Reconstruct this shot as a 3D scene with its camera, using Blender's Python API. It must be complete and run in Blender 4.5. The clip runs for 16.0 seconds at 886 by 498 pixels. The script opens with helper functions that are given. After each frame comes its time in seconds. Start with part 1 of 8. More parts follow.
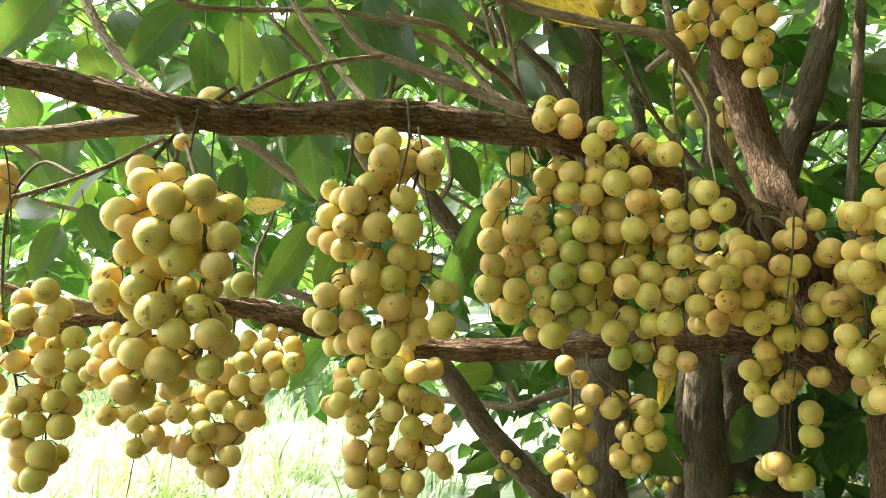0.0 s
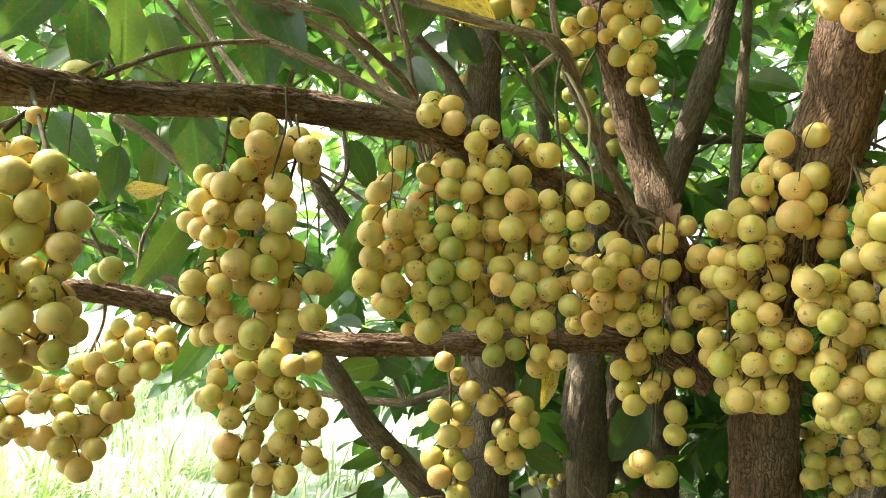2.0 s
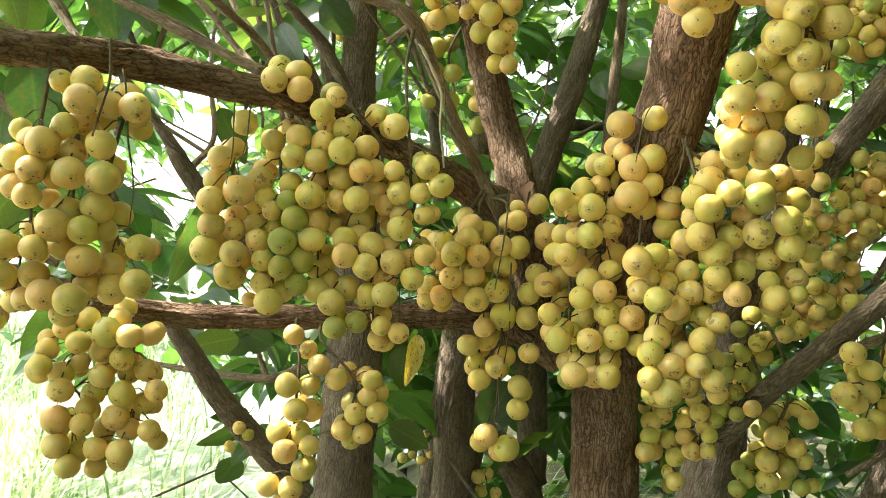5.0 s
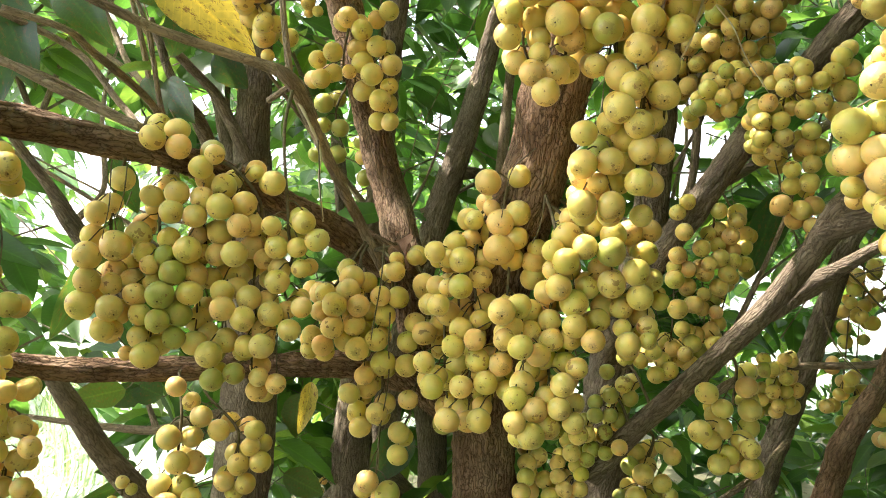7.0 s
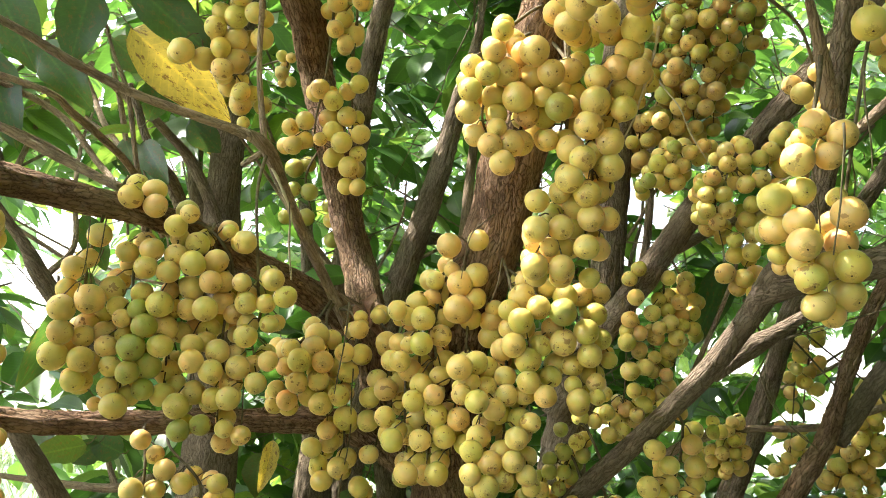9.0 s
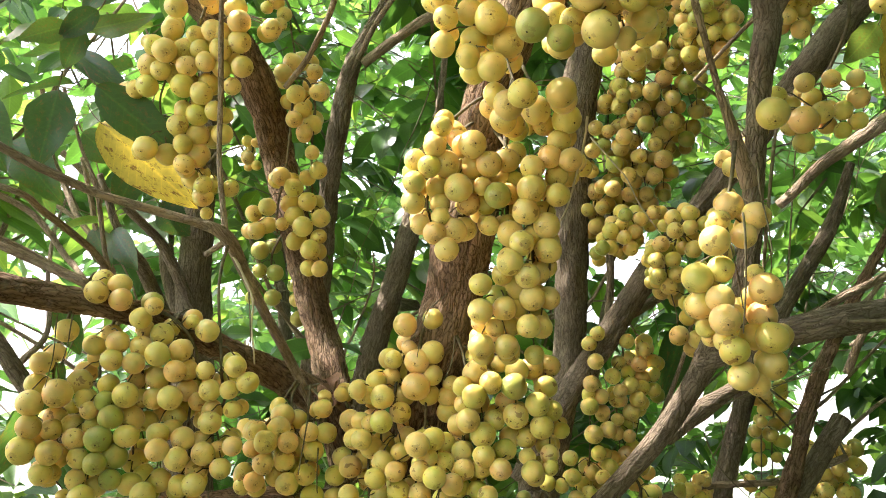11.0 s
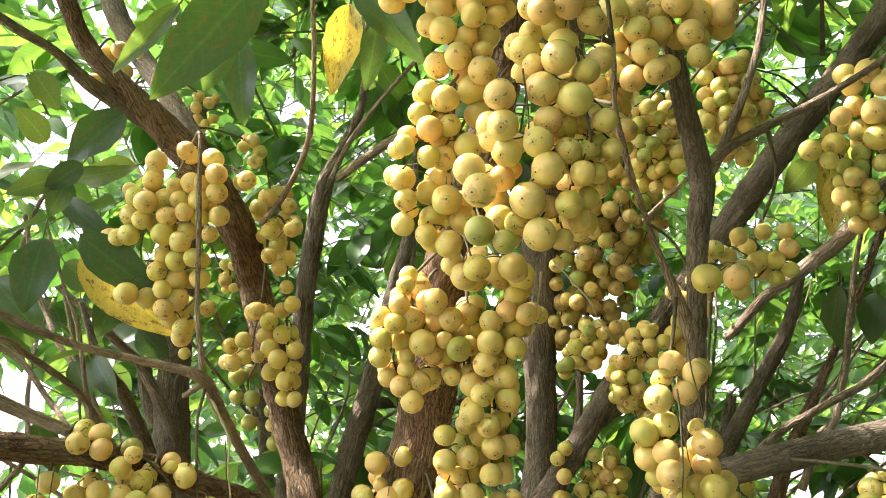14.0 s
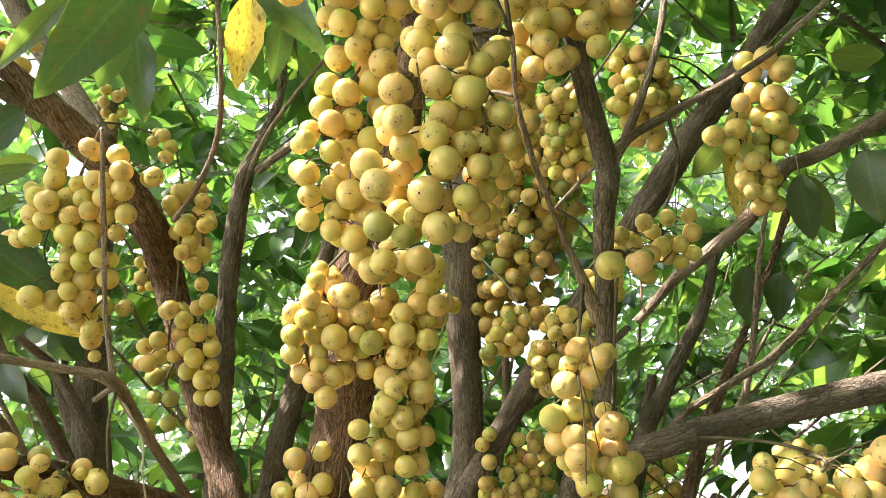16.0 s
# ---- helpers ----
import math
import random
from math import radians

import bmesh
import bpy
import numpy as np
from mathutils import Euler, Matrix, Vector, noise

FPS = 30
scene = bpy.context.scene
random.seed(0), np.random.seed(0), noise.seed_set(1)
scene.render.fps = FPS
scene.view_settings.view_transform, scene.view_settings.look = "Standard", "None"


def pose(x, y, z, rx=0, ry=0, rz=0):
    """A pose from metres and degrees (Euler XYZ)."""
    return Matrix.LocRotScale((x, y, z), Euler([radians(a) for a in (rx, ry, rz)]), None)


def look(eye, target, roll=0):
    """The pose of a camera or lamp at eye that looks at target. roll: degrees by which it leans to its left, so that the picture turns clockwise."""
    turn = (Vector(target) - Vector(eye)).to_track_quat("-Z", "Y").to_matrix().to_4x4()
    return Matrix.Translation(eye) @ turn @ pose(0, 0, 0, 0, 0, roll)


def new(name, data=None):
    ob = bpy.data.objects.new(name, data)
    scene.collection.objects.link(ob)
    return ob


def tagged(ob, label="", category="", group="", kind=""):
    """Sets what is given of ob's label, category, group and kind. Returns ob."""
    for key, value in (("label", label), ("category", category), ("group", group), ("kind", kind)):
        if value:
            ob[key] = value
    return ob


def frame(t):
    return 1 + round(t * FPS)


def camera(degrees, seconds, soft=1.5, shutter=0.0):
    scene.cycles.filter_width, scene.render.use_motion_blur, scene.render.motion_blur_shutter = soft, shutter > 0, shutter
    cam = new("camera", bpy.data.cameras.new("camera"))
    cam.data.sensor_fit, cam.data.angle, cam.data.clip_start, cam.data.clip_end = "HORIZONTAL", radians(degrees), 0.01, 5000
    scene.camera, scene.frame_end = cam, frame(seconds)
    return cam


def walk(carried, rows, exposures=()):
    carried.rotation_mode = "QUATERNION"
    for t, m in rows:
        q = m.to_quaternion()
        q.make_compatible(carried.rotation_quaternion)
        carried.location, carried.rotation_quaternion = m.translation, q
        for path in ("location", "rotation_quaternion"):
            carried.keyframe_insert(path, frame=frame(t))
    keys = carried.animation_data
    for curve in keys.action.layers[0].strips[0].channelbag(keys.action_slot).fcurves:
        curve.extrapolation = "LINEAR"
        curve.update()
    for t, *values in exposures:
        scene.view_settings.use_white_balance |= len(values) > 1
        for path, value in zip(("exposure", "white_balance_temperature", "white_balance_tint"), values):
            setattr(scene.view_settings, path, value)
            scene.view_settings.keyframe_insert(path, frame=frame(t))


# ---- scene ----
cam = camera(57.6, 16.0, 0.9)
METRES, EYE, TILT, LEAN, TURN = 0.6, 1.5, 1.0, 0.0, 0.0
ROWS = [
    (0.0, 0.0, 0.0, 0.0, -0.0, 0.0, -0.0),
    (0.5, 0.0112, 0.0068, -0.0059, -1.4, -0.06, -0.31),
    (1.0, 0.0333, 0.0091, -0.0027, -3.65, -0.02, -1.18),
    (1.5, 0.0554, 0.0098, -0.0004, -5.34, 0.16, -1.96),
    (2.0, 0.0642, 0.0072, -0.0081, -6.3, 0.01, -2.12),
    (2.5, 0.0761, 0.0097, -0.0201, -7.22, -0.51, -2.19),
    (3.0, 0.0972, 0.0168, -0.0267, -8.09, -1.38, -2.26),
    (5.5, 0.212, -0.0015, -0.0186, -14.85, -0.55, -3.92),
    (6.0, 0.2406, -0.0204, -0.0059, -16.61, 0.45, -3.66),
    (6.5, 0.2517, -0.0478, 0.0072, -17.81, 1.66, -3.45),
    (7.0, 0.2449, -0.0832, 0.004, -18.98, 2.38, -3.33),
    (7.5, 0.2262, -0.1146, -0.0078, -19.87, 3.55, -3.81),
    (8.0, 0.2148, -0.1503, -0.0141, -20.47, 5.23, -4.15),
    (8.5, 0.2164, -0.1638, -0.0185, -20.99, 6.23, -4.09),
    (9.0, 0.2202, -0.1745, -0.0174, -21.54, 7.31, -4.11),
    (9.5, 0.2304, -0.1967, -0.0078, -22.21, 9.34, -3.97),
    (12.0, 0.2496, -0.3309, 0.0597, -22.09, 12.18, -0.62),
    (12.5, 0.2478, -0.3465, 0.0788, -22.3, 13.14, -0.83),
    (13.0, 0.2436, -0.378, 0.1029, -22.61, 13.04, -0.38),
    (13.5, 0.2293, -0.4151, 0.153, -23.09, 14.19, -0.05),
    (14.0, 0.219, -0.4371, 0.1827, -23.32, 15.88, -0.21),
    (14.5, 0.2009, -0.4866, 0.1899, -24.37, 15.61, 0.16),
    (15.0, 0.1855, -0.5346, 0.1834, -25.68, 14.48, 2.33),
    (15.5, 0.241, -0.503, 0.1892, -25.87, 13.99, 2.76),
    (16.0, 0.2704, -0.4649, 0.1936, -27.17, 14.86, 2.49),
]
EXPOSURES = [(0.0, 2.03, 6450, 10), (3.0, 2.08, 6420, 10), (6.0, 2.24, 6400, 13), (9.0, 2.23, 6350, 14), (12.5, 2.18, 6300, 17), (16.0, 2.16, 6300, 20)]
walk(cam, [(t, pose(0, 0, EYE, TILT, LEAN, TURN) @ pose(METRES * x, METRES * y, METRES * z, 90 + pitch, roll, yaw)) for t, x, y, z, yaw, pitch, roll in ROWS], EXPOSURES)

# sky and sun: a bright hazy day, the sun high behind the trees
SUN_UP, SUN_ROUND = 55.0, -65.0
world = bpy.data.worlds.new("sky")
scene.world = world
world.use_nodes = True
sky = world.node_tree.nodes.new("ShaderNodeTexSky")
sky.sky_type, sky.sun_disc = "NISHITA", False
sky.sun_elevation, sky.sun_rotation = radians(SUN_UP), radians(SUN_ROUND)
sky.air_density, sky.dust_density, sky.ozone_density = 1.0, 4.0, 0.6
back = world.node_tree.nodes["Background"]
back.inputs["Strength"].default_value = 0.15
haze = world.node_tree.nodes.new("ShaderNodeVectorMath")  # white haze over the whole sky
haze.operation = "ADD"
haze.inputs[1].default_value = (3.0, 3.0, 3.0)
world.node_tree.links.new(sky.outputs[0], haze.inputs[0])
world.node_tree.links.new(haze.outputs[0], back.inputs["Color"])
sun = new("sun", bpy.data.lights.new("sun", "SUN"))
sun.data.energy, sun.data.angle, sun.data.color = 4.2, radians(0.6), (1.0, 0.95, 0.86)
up, rnd = radians(SUN_UP), radians(SUN_ROUND)
sun.matrix_world = look((math.sin(rnd) * math.cos(up) * 20, math.cos(rnd) * math.cos(up) * 20, math.sin(up) * 20), (0, 0, 0))

# ---- materials ----
def material(name, rough=0.6):
    mat = bpy.data.materials.new(name)
    mat.use_nodes = True
    nodes, links = mat.node_tree.nodes, mat.node_tree.links
    shader = nodes["Principled BSDF"]
    shader.inputs["Roughness"].default_value = rough
    return mat, nodes, links, shader


def ramp(nodes, links, source, stops):
    r = nodes.new("ShaderNodeValToRGB")
    while len(r.color_ramp.elements) < len(stops):
        r.color_ramp.elements.new(0.5)
    for e, (p, c) in zip(r.color_ramp.elements, stops):
        e.position, e.color = p, (*c, 1)
    links.new(source, r.inputs["Fac"])
    return r.outputs["Color"]


def noise_tex(nodes, links, coords, scale, detail=4.0, rough=0.6):
    n = nodes.new("ShaderNodeTexNoise")
    n.inputs["Scale"].default_value, n.inputs["Detail"].default_value, n.inputs["Roughness"].default_value = scale, detail, rough
    if coords is not None:
        links.new(coords, n.inputs["Vector"])
    return n.outputs["Fac"]


def mixed(nodes, links, fac, a, b, mode="MIX"):
    m = nodes.new("ShaderNodeMix")
    m.data_type, m.blend_type = "RGBA", mode
    for value, key in ((fac, "Factor"), (a, "A"), (b, "B")):
        slot = [s for s in m.inputs if s.name == key and s.type == ("VALUE" if key == "Factor" else "RGBA")][0]
        if isinstance(value, (int, float)):
            slot.default_value = value
        elif isinstance(value, tuple):
            slot.default_value = (*value, 1)
        else:
            links.new(value, slot)
    return [s for s in m.outputs if s.type == "RGBA"][0]


def bumped(nodes, links, shader, height, strength, distance):
    b = nodes.new("ShaderNodeBump")
    b.inputs["Strength"].default_value, b.inputs["Distance"].default_value = strength, distance
    links.new(height, b.inputs["Height"])
    links.new(b.outputs["Normal"], shader.inputs["Normal"])


def bark_material(name, dark, mid, pale, deep):
    mat, nodes, links, shader = material(name, 0.92)
    shader.inputs["Specular IOR Level"].default_value = 0.2
    tex = nodes.new("ShaderNodeTexCoord")

    def stretched(along):
        m = nodes.new("ShaderNodeMapping")
        m.inputs["Scale"].default_value = (1.0, along, 1.0)
        links.new(tex.outputs["UV"], m.inputs["Vector"])
        return m.outputs["Vector"]

    # long fibres, split into short flakes
    fibre = noise_tex(nodes, links, stretched(0.09), 210, 6, 0.62)
    warp = nodes.new("ShaderNodeTexNoise")
    warp.inputs["Scale"].default_value, warp.inputs["Detail"].default_value = 60, 4
    links.new(stretched(0.6), warp.inputs["Vector"])
    bent = mixed(nodes, links, 0.02, stretched(0.17), warp.outputs["Color"])
    flake, plate = nodes.new("ShaderNodeTexVoronoi"), nodes.new("ShaderNodeTexVoronoi")
    flake.feature = "DISTANCE_TO_EDGE"
    for v in (flake, plate):
        v.inputs["Scale"].default_value, v.inputs["Randomness"].default_value = 185, 1.0
        links.new(bent, v.inputs["Vector"])
    split = ramp(nodes, links, flake.outputs["Distance"], [(0.0, (0.3, 0.3, 0.3)), (0.08, (0.74, 0.74, 0.74)), (0.25, (1, 1, 1))])
    body = mixed(nodes, links, 0.36, fibre, split)
    relief = ramp(nodes, links, body, [(0.4, (0.0, 0.0, 0.0)), (0.54, (0.3, 0.3, 0.3)), (0.66, (0.6, 0.6, 0.6)), (0.78, (1.0, 1.0, 1.0))])
    tone = ramp(nodes, links, relief, [(0.0, (0.3, 0.27, 0.25)), (0.3, (0.72, 0.7, 0.69)), (0.55, (1.0, 0.99, 0.98)), (1.0, (1.3, 1.28, 1.25))])
    tone = mixed(nodes, links, deep, (1, 1, 1), tone)
    lift = ramp(nodes, links, plate.outputs["Color"], [(0.2, (0.8, 0.79, 0.78)), (0.8, (1.2, 1.19, 1.17))])
    tone = mixed(nodes, links, 0.5, tone, lift, "MULTIPLY")
    broad = noise_tex(nodes, links, tex.outputs["Object"], 11, 5, 0.65)
    tone = mixed(nodes, links, 1.0, ramp(nodes, links, broad, [(0.32, dark), (0.5, mid), (0.7, pale)]), tone, "MULTIPLY")
    crust = ramp(nodes, links, noise_tex(nodes, links, tex.outputs["Object"], 38, 6, 0.7), [(0.6, (0, 0, 0)), (0.74, (1, 1, 1))])
    tone = mixed(nodes, links, mixed(nodes, links, 0.3, (0, 0, 0), crust), tone, (0.3, 0.27, 0.21))
    links.new(tone, shader.inputs["Base Color"])
    bumped(nodes, links, shader, relief, 1.0, 0.006 * deep)
    return mat


BARK = bark_material("bark", (0.16, 0.094, 0.054), (0.262, 0.166, 0.1), (0.35, 0.25, 0.162), 0.95)
BARK_DARK = bark_material("grey_bark", (0.158, 0.12, 0.083), (0.245, 0.192, 0.136), (0.34, 0.276, 0.203), 0.7)
BARK_TWIG = bark_material("twig_bark", (0.21, 0.152, 0.1), (0.34, 0.255, 0.173), (0.45, 0.353, 0.256), 0.55)


def skin_material():
    mat, nodes, links, shader = material("fruit_skin", 0.38)
    tex, info = nodes.new("ShaderNodeTexCoord"), nodes.new("ShaderNodeObjectInfo")
    ripe = ramp(nodes, links, info.outputs["Random"], [(0.0, (0.66, 0.56, 0.125)), (0.3, (0.74, 0.58, 0.16)), (0.75, (0.785, 0.572, 0.185)), (1.0, (0.8, 0.52, 0.18))])
    sep = nodes.new("ShaderNodeSeparateColor")
    links.new(info.outputs["Color"], sep.inputs[0])
    # second colour channel mixes in ochre, partly standing in for shade
    skin = mixed(nodes, links, sep.outputs[0], mixed(nodes, links, sep.outputs[1], ripe, (0.5, 0.31, 0.1)), (0.32, 0.36, 0.07))
    # each fruit takes its own cut of the stains
    off = nodes.new("ShaderNodeVectorMath")
    off.operation = "MULTIPLY_ADD"
    links.new(info.outputs["Random"], off.inputs[0])
    off.inputs[1].default_value = (37, 91, 53)
    links.new(tex.outputs["Object"], off.inputs[2])
    at = off.outputs[0]
    blush = ramp(nodes, links, noise_tex(nodes, links, at, 0.9, 2), [(0.35, (0.88, 0.93, 0.85)), (0.65, (1.08, 1.03, 1.03))])
    skin = mixed(nodes, links, 1.0, skin, blush, "MULTIPLY")
    # peach cheek on one side
    cheek = ramp(nodes, links, noise_tex(nodes, links, at, 0.55, 2), [(0.5, (0, 0, 0)), (0.7, (1, 1, 1))])
    skin = mixed(nodes, links, mixed(nodes, links, 0.32, (0, 0, 0), cheek), skin, (0.7, 0.35, 0.11))
    # some fruits are scarred, most are clean
    dice = nodes.new("ShaderNodeTexWhiteNoise")
    dice.noise_dimensions = "1D"
    links.new(info.outputs["Random"], dice.inputs["W"])
    lot = nodes.new("ShaderNodeMath")
    lot.operation = "MULTIPLY_ADD"
    links.new(dice.outputs["Value"], lot.inputs[0])
    lot.inputs[1].default_value = 0.17
    links.new(noise_tex(nodes, links, at, 1.7, 4, 0.55), lot.inputs[2])
    scar = ramp(nodes, links, lot.outputs[0], [(0.765, (0, 0, 0)), (0.785, (1, 1, 1))])
    skin = mixed(nodes, links, mixed(nodes, links, 0.7, (0, 0, 0), scar), skin, (0.24, 0.11, 0.035))
    fleck = ramp(nodes, links, noise_tex(nodes, links, at, 14, 3, 0.6), [(0.68, (0, 0, 0)), (0.74, (1, 1, 1))])
    skin = mixed(nodes, links, mixed(nodes, links, 0.14, (0, 0, 0), fleck), skin, (0.25, 0.14, 0.04))
    # thin scratches
    line = nodes.new("ShaderNodeMapping")
    line.inputs["Scale"].default_value = (1.0, 5.0, 0.6)
    links.new(at, line.inputs["Vector"])
    cut = ramp(nodes, links, noise_tex(nodes, links, line.outputs["Vector"], 2.4, 4, 0.6), [(0.66, (0, 0, 0)), (0.7, (1, 1, 1))])
    skin = mixed(nodes, links, mixed(nodes, links, 0.6, (0, 0, 0), cut), skin, (0.22, 0.11, 0.035))
    # brown weathering round the tip
    pole = nodes.new("ShaderNodeSeparateXYZ")
    links.new(tex.outputs["Object"], pole.inputs[0])
    near = nodes.new("ShaderNodeMath")
    near.operation = "MULTIPLY_ADD"
    links.new(noise_tex(nodes, links, at, 5, 4, 0.7), near.inputs[0])
    near.inputs[1].default_value = 0.55
    links.new(pole.outputs[2], near.inputs[2])
    rub = nodes.new("ShaderNodeMath")
    rub.operation = "ADD"
    rub.inputs[1].default_value = 0.66
    links.new(near.outputs[0], rub.inputs[0])
    worn = ramp(nodes, links, rub.outputs[0], [(0.0, (1, 1, 1)), (0.05, (0, 0, 0))])
    skin = mixed(nodes, links, mixed(nodes, links, 0.35, (0, 0, 0), worn), skin, (0.2, 0.1, 0.035))
    links.new(skin, shader.inputs["Base Color"])
    shader.inputs["Subsurface Weight"].default_value = 0.3
    shader.inputs["Subsurface Radius"].default_value = (0.9, 0.5, 0.12)
    shader.inputs["Subsurface Scale"].default_value = 0.006
    bumped(nodes, links, shader, noise_tex(nodes, links, at, 9, 4, 0.6), 0.07, 0.1)
    return mat


SKIN = skin_material()


def plain_material(name, low, high, scale, rough, bump=0.3):
    mat, nodes, links, shader = material(name, rough)
    tex = nodes.new("ShaderNodeTexCoord")
    n = noise_tex(nodes, links, tex.outputs["Object"], scale, 5, 0.65)
    links.new(ramp(nodes, links, n, [(0.3, low), (0.7, high)]), shader.inputs["Base Color"])
    bumped(nodes, links, shader, n, bump, 0.003)
    return mat


TIP = plain_material("dried_tip", (0.03, 0.018, 0.01), (0.08, 0.045, 0.025), 300, 0.9)
STALK = plain_material("stalk", (0.06, 0.046, 0.02), (0.16, 0.125, 0.06), 120, 0.8)
# pale straw colour, which also paints the sunlight on one stalk
SUNLIT_STRAW = plain_material("sunlit_straw", (0.4, 0.34, 0.22), (0.62, 0.54, 0.36), 90, 0.8)
TWIG = plain_material("thin_twig", (0.1, 0.078, 0.05), (0.24, 0.19, 0.13), 40, 0.9)
DRY = plain_material("dry_leaf", (0.2, 0.1, 0.06), (0.42, 0.24, 0.15), 60, 0.8)


def leaf_material(name, stops, glow, rough=0.32, spots=0.0):
    mat, nodes, links, shader = material(name, rough)
    geo, tex, info = nodes.new("ShaderNodeNewGeometry"), nodes.new("ShaderNodeTexCoord"), nodes.new("ShaderNodeObjectInfo")
    add = nodes.new("ShaderNodeMath")
    add.operation = "ADD"
    links.new(geo.outputs["Random Per Island"], add.inputs[0])
    links.new(info.outputs["Random"], add.inputs[1])
    wrap = nodes.new("ShaderNodeMath")
    wrap.operation = "FRACT"
    links.new(add.outputs[0], wrap.inputs[0])
    tone = ramp(nodes, links, wrap.outputs[0], stops)
    uv = nodes.new("ShaderNodeSeparateXYZ")
    links.new(tex.outputs["UV"], uv.inputs[0])
    # pale midrib and slanting side veins
    wave = nodes.new("ShaderNodeTexWave")
    wave.inputs["Scale"].default_value, wave.inputs["Distortion"].default_value = 4.2, 0.6
    skew = nodes.new("ShaderNodeCombineXYZ")
    side = nodes.new("ShaderNodeMath")
    side.operation = "ABSOLUTE"
    links.new(uv.outputs[0], side.inputs[0])
    lean = nodes.new("ShaderNodeMath")
    lean.operation = "MULTIPLY_ADD"
    links.new(side.outputs[0], lean.inputs[0])
    lean.inputs[1].default_value = -0.35
    links.new(uv.outputs[1], lean.inputs[2])
    links.new(lean.outputs[0], skew.inputs[0])
    links.new(skew.outputs[0], wave.inputs["Vector"])
    vein = ramp(nodes, links, wave.outputs["Fac"], [(0.9, (1, 1, 1)), (0.99, (1.12, 1.12, 1.05))])
    rib = ramp(nodes, links, side.outputs[0], [(0.0, (1.35, 1.35, 1.2)), (0.05, (1, 1, 1))])
    tone = mixed(nodes, links, 1.0, mixed(nodes, links, 1.0, tone, vein, "MULTIPLY"), rib, "MULTIPLY")
    patch = noise_tex(nodes, links, tex.outputs["Object"], 22, 4)
    tone = mixed(nodes, links, 0.5, tone, ramp(nodes, links, patch, [(0.3, (0.75, 0.75, 0.7)), (0.7, (1.2, 1.2, 1.2))]), "MULTIPLY")
    if spots:
        s = ramp(nodes, links, noise_tex(nodes, links, tex.outputs["UV"], 7, 6, 0.75), [(0.53, (0, 0, 0)), (0.6, (1, 1, 1))])
        old = ramp(nodes, links, noise_tex(nodes, links, tex.outputs["Object"], 1.6, 4, 0.6), [(0.58, (0, 0, 0)), (0.68, (1, 1, 1))])
        tone = mixed(nodes, links, mixed(nodes, links, 0.55, (0, 0, 0), old), tone, (0.2, 0.19, 0.025))
        tone = mixed(nodes, links, mixed(nodes, links, spots, (0, 0, 0), s), tone, (0.16, 0.07, 0.02))
    links.new(tone, shader.inputs["Base Color"])
    thin = nodes.new("ShaderNodeBsdfTranslucent")
    links.new(mixed(nodes, links, 1.0, tone, (2.35, 2.35, 1.25), "MULTIPLY"), thin.inputs["Color"])
    shader.inputs["Specular IOR Level"].default_value = 0.75
    mix = nodes.new("ShaderNodeMixShader")
    mix.inputs[0].default_value = glow
    links.new(shader.outputs[0], mix.inputs[1])
    links.new(thin.outputs[0], mix.inputs[2])
    links.new(mix.outputs[0], nodes["Material Output"].inputs["Surface"])
    bumped(nodes, links, shader, wave.outputs["Fac"], 0.04, 0.001)
    return mat


LEAF = leaf_material("leaf", [(0.0, (0.028, 0.07, 0.018)), (0.4, (0.045, 0.108, 0.026)), (0.75, (0.073, 0.145, 0.033)), (0.95, (0.125, 0.19, 0.045))], 0.52)
LEAF_NEAR = leaf_material("old_leaf", [(0.0, (0.028, 0.062, 0.018)), (0.5, (0.045, 0.09, 0.025)), (1.0, (0.085, 0.125, 0.032))], 0.45, 0.36, 0.4)
LEAF_YELLOW = leaf_material("yellow_leaf", [(0.0, (0.42, 0.3, 0.05)), (1.0, (0.5, 0.37, 0.07))], 0.3, 0.55, 0.9)
GRASS = leaf_material("grass", [(0.0, (0.12, 0.2, 0.075)), (0.5, (0.25, 0.33, 0.17)), (1.0, (0.42, 0.46, 0.3))], 0.2, 0.6)


# ---- meshes ----
def mesh_from(name, verts, faces, mats, uvs=None, smooth=True, slots=None):
    me = bpy.data.meshes.new(name)
    me.from_pydata([tuple(v) for v in verts], [], [tuple(f) for f in faces])
    for m in mats:
        me.materials.append(m)
    if uvs is not None:
        layer = me.uv_layers.new(name="UVMap")
        index = np.zeros(len(me.loops), dtype=np.int32)
        me.loops.foreach_get("vertex_index", index)
        layer.data.foreach_set("uv", np.asarray(uvs, dtype=np.float32)[index].ravel())
    if slots is not None:
        me.polygons.foreach_set("material_index", np.asarray(slots, dtype=np.int32))
    me.polygons.foreach_set("use_smooth", np.full(len(me.polygons), smooth) if name not in ("foliage", "undergrowth") else np.asarray(slots) == 0)
    me.update()
    return me


def spline(points, steps):
    """A smooth line through the points (any number of columns)."""
    p = np.asarray(points, dtype=float)
    p = np.vstack([2 * p[0] - p[1], p, 2 * p[-1] - p[-2]])
    out = []
    for i in range(1, len(p) - 2):
        for u in np.linspace(0, 1, steps, endpoint=False):
            a, b, c, d = p[i - 1], p[i], p[i + 1], p[i + 2]
            out.append(0.5 * (2 * b + (c - a) * u + (2 * a - 5 * b + 4 * c - d) * u * u + (3 * b - a - 3 * c + d) * u ** 3))
    out.append(p[-2])
    return np.array(out)


